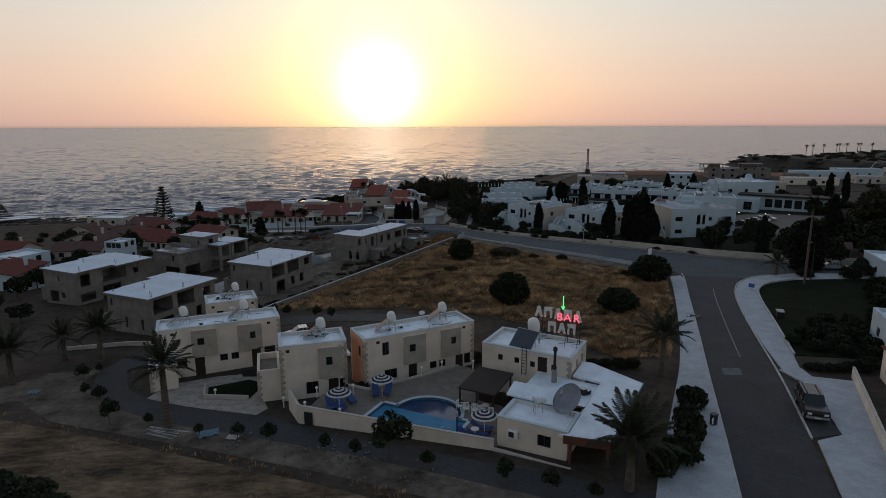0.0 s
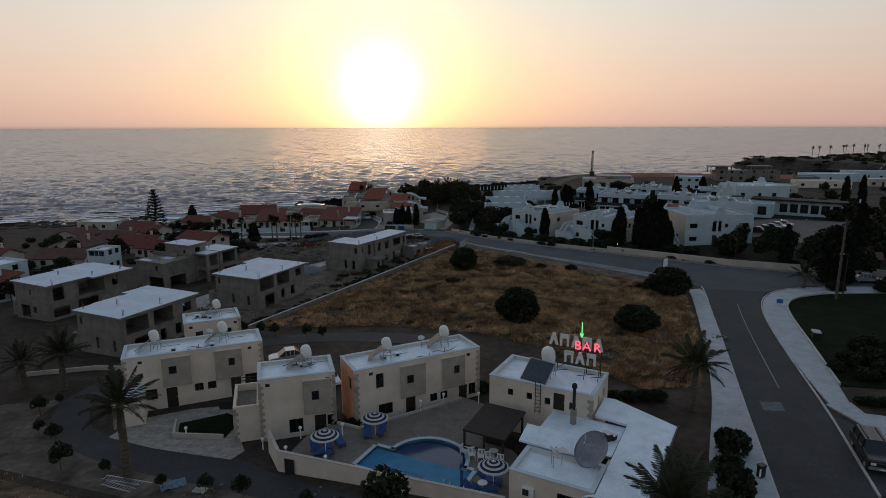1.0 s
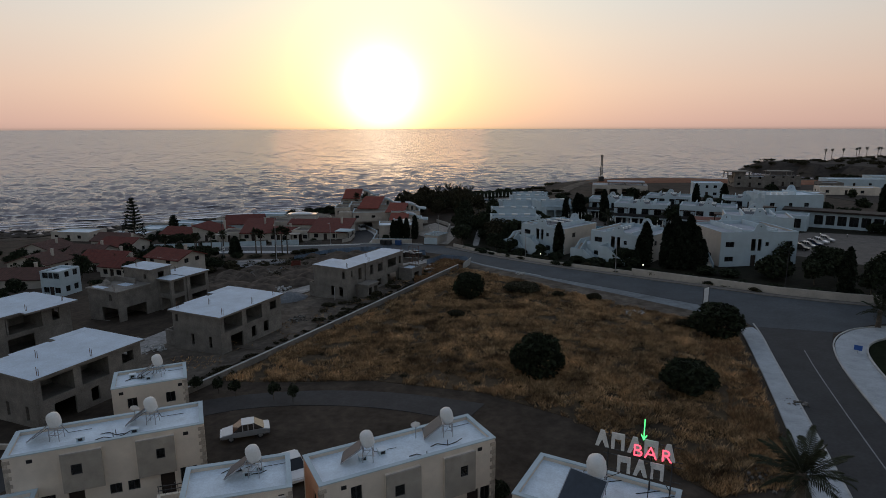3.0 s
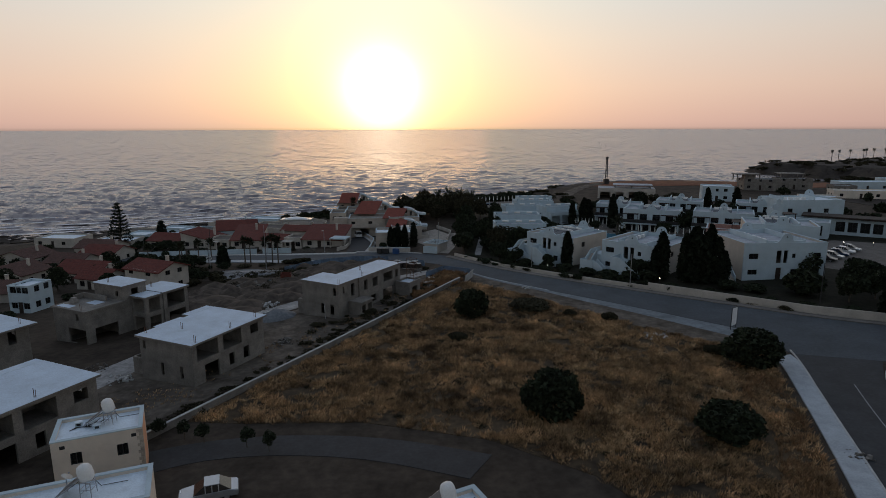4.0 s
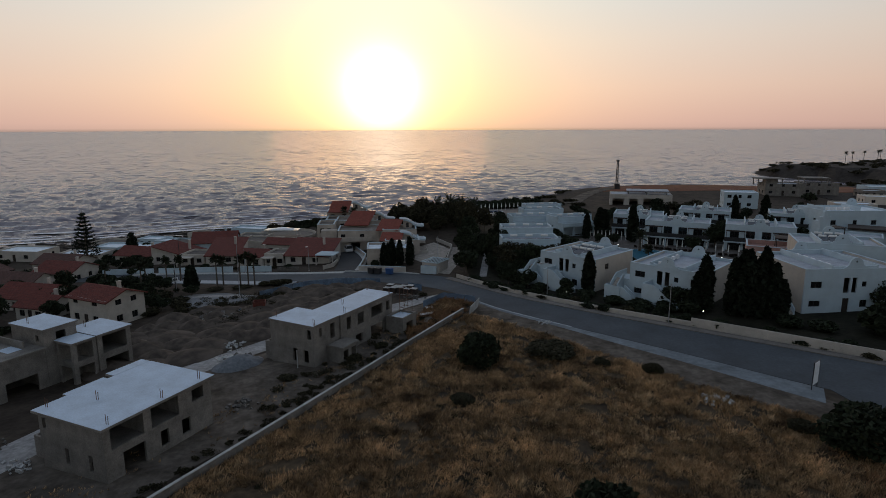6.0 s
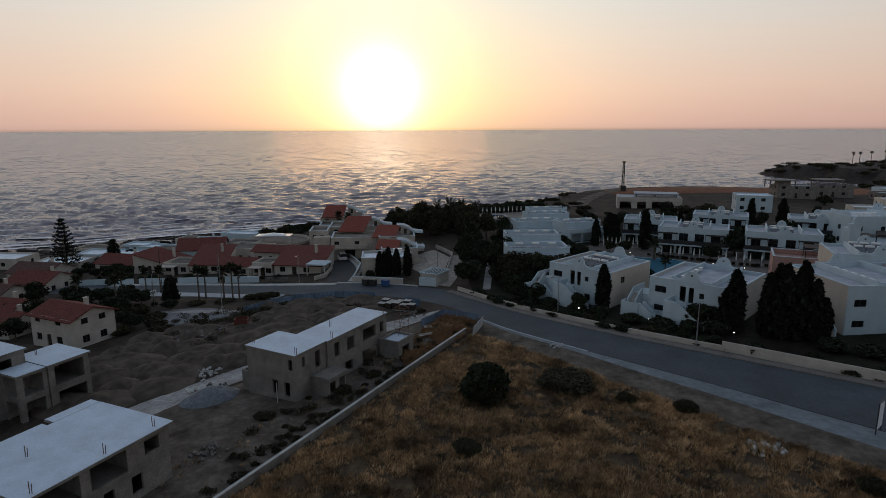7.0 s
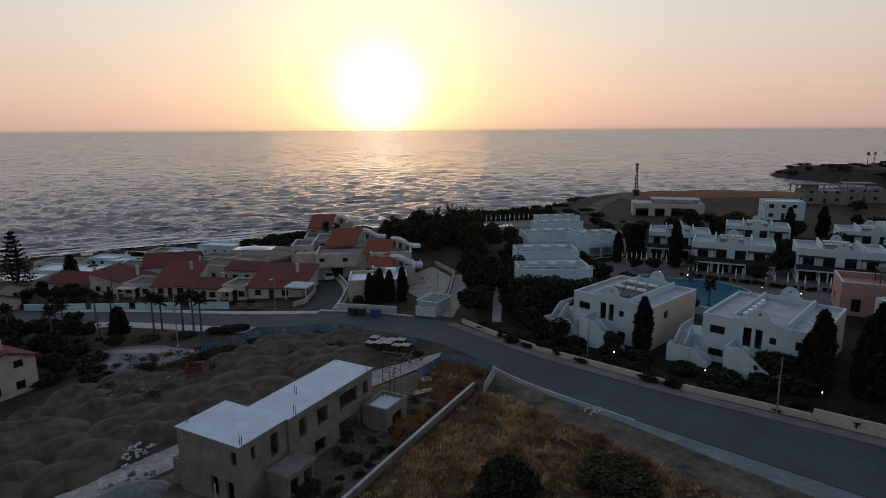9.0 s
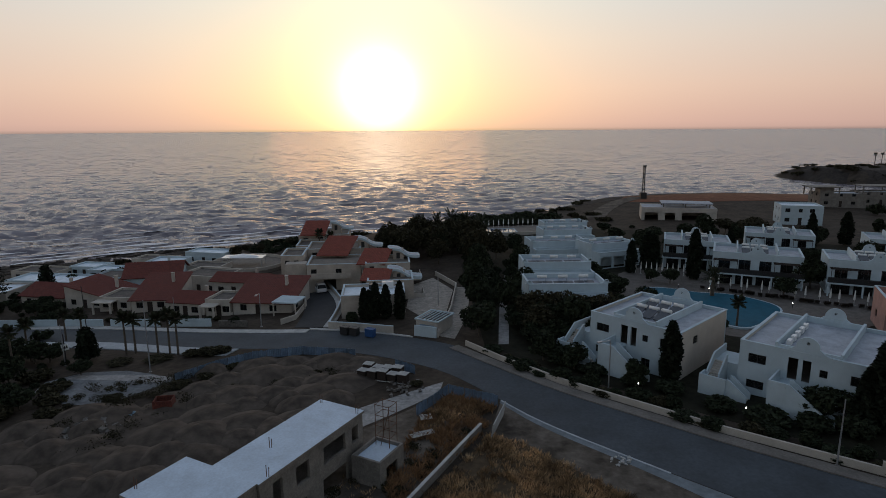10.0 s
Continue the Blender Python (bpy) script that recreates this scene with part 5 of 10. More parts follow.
def big_dish():
    t = thing("satellite_dish", B @ pose(5.0, 3.0, 2.45, 0, 0, -35), "large pale mesh satellite dish on the annex roof", "satellite dish")
    bm = bmesh.new()
    mm = pose(0, 0, 1.35, 48, 0, 0)
    n, rows, r = 28, 7, 1.35
    rings = [[bm.verts.new(mm @ Vector((r * k / rows * math.cos(2 * math.pi * i / n), r * k / rows * math.sin(2 * math.pi * i / n), 0.4 * (k / rows) ** 2))) for i in range(n)] for k in range(1, rows + 1)]
    bm.faces.new(rings[0])
    for a, b in zip(rings, rings[1:]):
        for i in range(n):
            bm.faces.new((a[i], a[(i + 1) % n], b[(i + 1) % n], b[i]))
    bmesh.ops.solidify(bm, geom=bm.faces[:], thickness=0.025)
    part("reflector", bm, "roof_grey", t, smooth=True)
    bm = bmesh.new()
    tube(bm, (0, 0.1, 0), (0, 0.1, 1.2), 0.06, 8)
    part("mast", bm, "steel", t)
    bm = bmesh.new()
    for a in (0.5, 2.6, 4.7):
        tube(bm, mm @ Vector((1.3 * math.cos(a), 1.3 * math.sin(a), 0.38)), mm @ Vector((0, 0, 1.2)), 0.02, 5)
    tube(bm, mm @ Vector((0, 0, 1.1)), mm @ Vector((0, 0, 1.3)), 0.07, 8)
    part("feed", bm, "steel", t)


big_dish()
dish_antenna(B @ pose(2.2, 2.4, 2.42, 0, 0, 150), 0.38)
dish_antenna(B @ pose(2.9, 2.6, 2.42, 0, 0, 200), 0.36)
dish_antenna(B @ pose(2.5, 1.9, 2.42, 0, 0, 120), 0.30)
solar_heater(B @ pose(-1.5, 12.4, 4.3, 0, 0, 80) @ Matrix.Scale(1.3, 4), 1.25, "large solar water heater with blue-grey panels on the bar roof")
for k in range(4):
    t = thing("roof_clutter", B @ pose(4.5 + 0.28 * k, 7.2 + 0.35 * (k % 2), 2.56, 0, 0, 25 * k), "small dark metal box lying on the bar roof", "box", "boxes on the bar roof")
    boxes("body", "dark", t, (-0.22, -0.18, 0, 0.22, 0.18, 0.35 + 0.1 * (k % 3)))
    boxes("lid", "steel", t, (-0.25, -0.2, 0.35 + 0.1 * (k % 3), 0.25, 0.2, 0.39 + 0.1 * (k % 3)))


def letters(text, size, depth, mat, parent, name, x, z, spread=1.0):
    """One raised mesh for each letter, on a shared line."""
    for ch in text:
        cu = bpy.data.curves.new(name, "FONT")
        cu.body, cu.size, cu.extrude, cu.offset = ch, size, depth, -0.012
        tmp = bpy.data.objects.new(name, cu)
        scene.collection.objects.link(tmp)
        bpy.context.view_layer.update()
        me = bpy.data.meshes.new_from_object(tmp)
        wid = max(v.co.x for v in me.vertices) - min(v.co.x for v in me.vertices)
        bpy.data.objects.remove(tmp)
        bpy.data.curves.remove(cu)
        me.materials.clear()
        me.materials.append(MAT[mat])
        ob = new(name, me)
        ob.parent = parent
        ob.matrix_local = pose(x, 0, z, 90, 0, 0)
        x += (wid + 0.14) * spread


def roof_sign():
    t = thing("rooftop_sign", B @ pose(-1.6, 14.2, 4.3, 0, 0, 4), "rooftop bar sign with red lit letters and a green arrow", "sign")
    bm = bmesh.new()
    for x in (0.3, 2.9, 4.1):
        tube(bm, (x, 0.15, 0), (x, 0.15, 3.4), 0.035, 6)
        tube(bm, (x, -1.2, 0), (x, 0.15, 1.9), 0.028, 6)
        tube(bm, (x - 0.7, -0.6, 0.02), (x + 0.9, 0.5, 0.02), 0.03, 6)
    for z in (0.9, 1.9, 2.25, 3.2):
        tube(bm, (0, 0.15, z), (4.7, 0.15, z), 0.028, 6)
    tube(bm, (0.3, 0.15, 0.2), (2.9, 0.15, 1.9), 0.025, 6)
    tube(bm, (4.1, 0.15, 0.2), (2.9, 0.15, 1.9), 0.025, 6)
    part("frame", bm, "dark", t)
    wide, slim = [(0, 0), (0.22, 0), (0.42, 0.5), (0.62, 0), (0.84, 0), (0.55, 1.1), (0.29, 1.1)], [(0, 0), (0.2, 0), (0.2, 0.7), (0.6, 0.7), (0.6, 0), (0.8, 0), (0.8, 1.1), (0, 1.1)]
    for i in range(5):
        bm = bmesh.new()
        extrude(bm, wide if i % 2 == 0 else slim, 0.1, pose(-0.5 + i * 0.98, 0, 2.35 - 0.02 * i))
        part("unlit_shape", bm, "letter_grey", t, "unlit pale sign element")
    for i in range(3):
        bm = bmesh.new()
        extrude(bm, wide if i % 2 else slim, 0.1, pose(0.9 + i * 0.98, 0.02, 0.85))
        part("unlit_shape", bm, "letter_grey", t, "unlit pale sign element")
    letters("BAR", 1.15, 0.03, "neon_red", t, "lit_letter", 1.75, 2.2, 1.08)
    bm = bmesh.new()
    box(bm, 2.36, -0.1, 3.5, 2.42, -0.05, 4.75)
    extrude(bm, [(2.20, 3.72), (2.39, 3.36), (2.58, 3.72), (2.53, 3.76), (2.39, 3.46), (2.25, 3.76)], 0.05, pose(0, -0.1, 0))
    part("arrow", bm, "neon_green", t, "green lit arrow")


roof_sign()


def gazebo():
    t = thing("pool_pergola", at(1.9, 51.2, -28, 3.75), "dark wooden pergola with a flat brown roof beside the pool", "pergola")
    bm = bmesh.new()
    prism(bm, [(0, 0), (3.6, 0), (3.6, 4.4), (0, 4.4)], [2.1, 2.1, 2.5, 2.5], [2.25, 2.25, 2.65, 2.65])
    part("roof", bm, "wood", t)
    for x in (0.1, 1.8, 3.4):
        for y in (0.1, 4.2):
            boxes("post", "wood", t, (x - 0.07, y - 0.07, 0, x + 0.07, y + 0.07, 2.15 + 0.09 * y))
    boxes("rail", "wood", t, (0.17, 0.05, 0.85, 1.73, 0.13, 0.95))
    boxes("counter", "wood", t, (0.9, 2.4, 0, 3.2, 3.0, 1.05))


gazebo()


# ---- pool terrace ----
DZ = 3.9
PM = pose(-6.4, 49.5, DZ, 0, 0, -25)
rect = [(0, 0), (8.5, 0), (8.5, 3.1), (0, 3.1)]
arc = [(4.6 + 3.05 * math.cos(a), 3.1 + 3.05 * math.sin(a)) for a in np.linspace(0, math.pi, 24)]
pool_out = [(0, 0), (8.5, 0), (8.5, 3.1), *arc, (0, 3.1)]


def ring_plate(bm, outer, inner, z0, z1):
    """A plate with a hole."""
    e = []
    for loop in (outer, inner):
        v = [bm.verts.new((*p, z1)) for p in loop]
        e += [bm.edges.new((v[i], v[(i + 1) % len(v)])) for i in range(len(v))]
    bmesh.ops.triangle_fill(bm, use_beauty=True, edges=e)
    top = bm.faces[:]
    ext = bmesh.ops.extrude_face_region(bm, geom=top)
    bmesh.ops.translate(bm, verts=[g for g in ext["geom"] if isinstance(g, bmesh.types.BMVert)], vec=(0, 0, z0 - z1))


pool_world = [tuple((PM @ Vector((*p, 0))).xy) for p in pool_out]
deck_out = [(-12.3, 50.0), (4.9, 44.6), (7.0, 49.0), (4.4, 55.5), (6.0, 58.5), (2.0, 61.4), (-7.0, 55.3), (-9.2, 56.4), (-11.2, 53.9)]
bm = bmesh.new()
ring_plate(bm, deck_out, pool_world, DZ - 0.9, DZ)
tagged(finish("pool_terrace", bm, "deck"), "raised paved terrace around the pool", "terrace", kind="structure")
pool = thing("swimming_pool", PM, "blue tiled swimming pool with a round dark basin", "pool")
bm = bmesh.new()
prism(bm, rect, -1.5, -1.35)
part("basin_floor", bm, "pool_tile", pool)
bm = bmesh.new()
prism(bm, arc, -1.5, -1.3)
part("round_basin_floor", bm, "pool_dark", pool, "dark blue round basin")
bm = bmesh.new()
n = len(pool_out)
for i in range(n):
    a, b = Vector(pool_out[i]), Vector(pool_out[(i + 1) % n])
    d = (b - a).normalized()
    nrm = Vector((d.y, -d.x)) * 0.02
    prism(bm, [tuple(a), tuple(b), tuple(b + nrm), tuple(a + nrm)][::-1], -1.5, -0.02)
part("basin_wall", bm, "pool_tile", pool)
boxes("dividing_step", "pool_dark", pool, (1.5, 2.95, -1.35, 7.7, 3.2, -0.35))
bm = bmesh.new()
for i in range(n):
    a, b = Vector(pool_out[i]), Vector(pool_out[(i + 1) % n])
    d = (b - a).normalized()
    nrm = Vector((d.y, -d.x)) * 0.32
    e = d * 0.02
    prism(bm, [tuple(a - e), tuple(a - e + nrm), tuple(b + e + nrm), tuple(b + e)], 0.005, 0.055)
part("coping", bm, "white", pool, "white stone edge")
bm = bmesh.new()
prism(bm, rect, -0.24, -0.2)
part("water", bm, "pool_water", pool, "clear still blue water")
bm = bmesh.new()
prism(bm, arc, -0.24, -0.205)
part("round_basin_water", bm, "pool_deep", pool, "dark blue water")
boxes("floor_line", "pool_dark", pool, (1.4, 1.0, -0.198, 5.2, 1.12, -0.195), (5.2, 0.4, -0.198, 5.32, 1.12, -0.195))
bm = bmesh.new()
for x in (7.6, 8.1):
    tube(bm, (x, 0.2, -0.6), (x, 0.1, 0.8), 0.03, 6)
    tube(bm, (x, 0.1, 0.8), (x, -0.3, 0.8), 0.03, 6)
    tube(bm, (x, -0.3, 0.8), (x, -0.35, 0.06), 0.03, 6)
part("hand_rail", bm, "steel", pool)


def low_wall(name, pts, h, t, mat, label, category="wall", top=None, base=None, cap=None):
    """A boundary wall that follows the ground; h above it, or up to the fixed top."""
    ob = thing(name, Matrix.Identity(4), label, category)
    for (x0, y0), (x1, y1) in zip(pts, pts[1:]):
        n = max(1, int(math.hypot(x1 - x0, y1 - y0) / 4))
        d = Vector((x1 - x0, y1 - y0)).normalized()
        nr = Vector((-d.y, d.x)) * t / 2
        for k in range(n):
            a = Vector((x0, y0)).lerp(Vector((x1, y1)), k / n)
            b = Vector((x0, y0)).lerp(Vector((x1, y1)), (k + 1) / n)
            q = [tuple(a - nr), tuple(b - nr), tuple(b + nr), tuple(a + nr)]
            ga, gb = ground(*a), ground(*b)
            ta, tb = (top, top) if top is not None else (ga + h, gb + h)
            bm = bmesh.new()
            prism(bm, q, [ga - 0.6, gb - 0.6, gb - 0.6, ga - 0.6], [ta, tb, tb, ta])
            s = part("wall_section", bm, mat, ob)
            if cap:
                nc = nr * 1.3
                q2 = [tuple(a - nc), tuple(b - nc), tuple(b + nc), tuple(a + nc)]
                bm = bmesh.new()
                prism(bm, q2, [ta + 0.002, tb + 0.002, tb + 0.002, ta + 0.002], [ta + 0.07, tb + 0.07, tb + 0.07, ta + 0.07])
                part("coping", bm, cap, s)
    return ob


low_wall("pool_wall", [(-14.2, 53.2), (-12.5, 50.0), (4.6, 44.1)], 1, 0.2, "cream", "cream rendered wall below the pool terrace", top=4.75, cap="off_white")
boxes("wall_gate", "dark", thing("wall_gate", at(-11.9, 49.55, -18, 2.9), "dark door in the pool wall", "door"), (0, -0.06, 0, 0.8, 0.0, 1.5))

# plot wall and site hoarding
low_wall("plot_wall", [(-28.4, 81), (-15.0, 107), (-5.4, 125.6), (2.2, 140)], 0.75, 0.22, "concrete", "low grey concrete wall along the dry plot", cap="kerb")
t = thing("leaning_panel", at(3.1, 138.3, 72), "pale fence panel leaning beside the plot wall", "fence panel")
bm = bmesh.new()
box(bm, 0, 0, -0.3, 5.2, 0.08, 1.5, m=pose(0, 0, 0, 8, 0, 0))
part("board", bm, "kerb", t)


def hoarding(pts, h, label, lean=3):
    ob = thing("site_hoarding", Matrix.Identity(4), label, "fence", "site hoardings")
    rnd = random.Random(4)
    for (x0, y0), (x1, y1) in zip(pts, pts[1:]):
        L = math.hypot(x1 - x0, y1 - y0)
        n = max(1, int(L / 0.9))
        ang = math.degrees(math.atan2(y1 - y0, x1 - x0))
        for k in range(n):
            x, y = x0 + (x1 - x0) * k / n, y0 + (y1 - y0) * k / n
            bm = bmesh.new()
            mm = pose(x, y, ground(x, y), rnd.uniform(-lean, lean), 0, ang + rnd.uniform(-1.5, 1.5))
            w = L / n - 0.03
            prof = []
            for i in range(9):
                prof.append((w * i / 8, 0.04 * (i % 2)))
            a = [bm.verts.new(mm @ Vector((u, v, -0.2))) for u, v in prof]
            b = [bm.verts.new(mm @ Vector((u, v, h * rnd.uniform(0.96, 1.04)))) for u, v in prof]
            for i in range(8):
                bm.faces.new((a[i], a[i + 1], b[i + 1], b[i]))
            bmesh.ops.solidify(bm, geom=bm.faces[:], thickness=0.012)
            part("sheet", bm, "sheet", ob)


hoarding([(-4.2, 143.6), (-0.9, 148.4), (4.3, 145.2)], 1.25, "blue-grey corrugated sheets round the grassy corner")
hoarding([(-35, 156.5), (-31.0, 160.8), (-27.5, 163.2), (-20.9, 164.2), (-13.2, 161.8)], 1.2, "blue-grey corrugated sheet hoarding along the coast road")
hoarding([(-7.6, 157.2), (-4.9, 154.8)], 1.2, "short run of corrugated sheets by the site gate")
low_wall("hotel_wall", offset([(75, 104.5), (60.7, 111.4), (52.9, 116.0), (44.7, 123.0), (34.6, 131.6)], -0.9), 1.25, 0.22, "off_white", "long pale boundary wall of the hotel garden")
low_wall("hotel_wall", offset([(34.6, 131.6), (25.5, 138.9), (19.8, 144.2), (12.6, 151.0), (6.2, 158.9), (2.2, 164.6)], -0.9), 0.7, 0.22, "off_white", "lower pale boundary wall of the hotel garden")


# ---- hotel ----
def arch_plate(parent, x, y, z, r, thick=0.22, mat="white", rise=1.0, yaw=0):
    """A rounded gable with shoulders and a small round hole filled dark."""
    half = []
    for k in np.linspace(0, 1, 8):  # a hollow shoulder that sweeps up to the round head
        half.append((r * (2.1 - 1.1 * k), r * 0.55 * k * k))
    half += [(r * math.cos(a), 0.55 * r + r * rise * math.sin(a)) for a in np.linspace(0.1, math.pi / 2, 9)]
    pts = half + [(-u, v) for u, v in half[-2::-1]]
    bm = bmesh.new()
    extrude(bm, pts, thick, pose(x, y, z, 0, 0, yaw))
    p = part("arched_gable", bm, mat, parent)
    bm = bmesh.new()
    lathe(bm, [(0.16, -0.012), (0.16, 0.0)], 12, pose(x, y, z + r * 0.95, 0, 0, yaw) @ pose(0, 0, 0, 90, 0, 0))
    part("round_opening", bm, "dark", p)


def stair(parent, M, n, run, rise, width, wall_h=0.9, low=-0.6):
    """A straight outside stair with solid parapets; it climbs along +x."""
    for i in range(n):
        bm = bmesh.new()
        box(bm, i * run, 0, low, (i + 1) * run, width, (i + 1) * rise, m=M)
        part("step", bm, "off_white", parent)
    for y in (-0.18, width):
        bm = bmesh.new()
        L, H = n * run, n * rise
        extrude(bm, [(-0.1, low), (L, low), (L, H + wall_h), (L - 0.3, H + wall_h), (-0.1, wall_h * 0.9)], 0.18, M @ pose(0, y, 0))
        part("stair_parapet", bm, "white", parent)


def hotel_house(m, w, d, h, label, panels=False, steps=True):
    t = thing("hotel_house", m, label, "house", "white hotel houses")
    c = w / 2
    ops = dict(f=((0.9, 0.9, 1.7, 0.9), (0.9, 3.7, 1.7, 1.0), (c - 1.6, 2.9, 0.9, 2.3, "o"), (c - 0.3, 2.9, 0.75, 2.3, "o"), (c + 1.2, 3.8, 0.7, 0.8), (c + 1.2, 0.7, 1.1, 1.1), (w - 2.4, 3.7, 1.4, 1.0), (w - 2.4, 0.8, 1.4, 1.1), (c - 1.5, 0.0, 1.0, 2.1, "d")),
               b=((2, 3.7, 1.4, 1.0), (8, 3.7, 1.4, 1.0)), l=((3, 3.7, 1.2, 1.0), (8, 0.9, 1.2, 1.0)), r=((3, 3.7, 1.2, 1.0),))
    # the side walls carry their beige shading as a colour
    block(t, 0, 0, 0, w, d, h, ops, "white", parapet=0.35, floors=(2.8,), roof="roof_grey", coping="white", side_mat=dict(l="beige_shade", r="beige_shade"))
    # the raised middle roof behind its arched gables
    for x in (w * 0.27, w * 0.73):
        boxes("roof_parapet", "white", t, (x - 0.12, 0.25, h - 0.35, x + 0.12, d - 0.25, h + 0.55))
    boxes("roof_parapet", "white", t, (w * 0.27 + 0.12, 0.28, h - 0.35, w * 0.73 - 0.12, 0.5, h + 0.35))
    boxes("roof_parapet", "white", t, (w * 0.27 + 0.12, d - 0.5, h - 0.35, w * 0.73 - 0.12, d - 0.28, h + 0.35))
    arch_plate(t, c, 0.01, h + 0.075, 1.05)
    arch_plate(t, c, d - 0.24, h + 0.075, 1.05)
    if steps:
        stair(t, pose(c + 3.4, -2.3, 0, 0, 0, 180), 15, 0.28, 0.185, 1.15)
        boxes("landing", "white", t, (c - 2.2, -3.63, -0.6, c - 0.81, -0.002, 2.78))
        boxes("landing_parapet", "white", t, (c - 2.38, -3.63, -0.6, c - 2.2, -0.002, 3.7), (c - 2.2, -3.63, 2.78, c - 0.81, -3.45, 3.7))
        # the side stair turns a corner at the front
        stair(t, pose(1.7, -1.4, 0, 0, 0, 180), 7, 0.28, 0.185, 1.15)
        boxes("corner_landing", "white", t, (-2.8, -2.73, -0.6, -0.27, -1.42, 1.29))
        boxes("corner_parapet", "white", t, (-2.8, -2.91, -0.6, -0.27, -2.73, 2.2), (-2.98, -2.91, -0.6, -2.8, -1.42, 2.2))
        stair(t, pose(-1.5, -1.4, 1.3, 0, 0, 90), 8, 0.28, 0.185, 1.1, low=-1.9)
        boxes("side_gallery", "white", t, (-2.78, 0.86, -0.6, -0.02, 4.4, 2.78), (-2.78, 0.86, 2.78, -2.6, 4.4, 3.68))
    else:
        stair(t, pose(-1.5, -0.3, 0, 0, 0, 90), 15, 0.28, 0.185, 1.1)
    if panels:
        for i in range(3):
            for j in range(2):
                s = thing("solar_heater", m @ pose(w * 0.3 + 1.6 * i, 3.0 + 3.2 * j, h - 0.33), "flat dark solar panel with a white tank on the hotel roof", "solar heater", "hotel solar heaters")
                bm = bmesh.new()
                box(bm, 0, 0, 0.1, 1.3, 1.9, 0.18, m=pose(0, 0, 0, 18, 0, 0))
                part("panel", bm, "solar", s)
                bm = bmesh.new()
                tube(bm, (0.05, 2.1, 0.85), (1.25, 2.1, 0.85), 0.25, 12)
                part("tank", bm, "tank", s, smooth=True)
                boxes("leg", "steel", s, (0.1, 2.05, 0, 0.16, 2.15, 0.65))
                boxes("leg", "steel", s, (1.14, 2.05, 0, 1.2, 2.15, 0.65))
    else:
        for j in range(5):
            s = thing("air_conditioner", m @ pose(w * 0.31, 2.0 + 1.7 * j, h - 0.33), "small pale air conditioner on the hotel roof", "air conditioner", "hotel roof units")
            boxes("casing", "plastic", s, (0, 0, 0.1, 0.4, 0.9, 0.7))
            boxes("foot", "steel", s, (0.05, 0.1, 0, 0.35, 0.2, 0.1))
            boxes("foot", "steel", s, (0.05, 0.7, 0, 0.35, 0.8, 0.1))
    return t


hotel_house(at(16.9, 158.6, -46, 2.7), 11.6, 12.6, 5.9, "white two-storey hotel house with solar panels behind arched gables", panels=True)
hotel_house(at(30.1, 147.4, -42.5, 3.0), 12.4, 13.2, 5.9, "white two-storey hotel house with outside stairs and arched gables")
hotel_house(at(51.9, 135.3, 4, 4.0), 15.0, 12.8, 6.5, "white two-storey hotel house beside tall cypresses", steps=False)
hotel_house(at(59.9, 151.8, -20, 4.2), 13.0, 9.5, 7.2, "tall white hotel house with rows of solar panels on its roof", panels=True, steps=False)


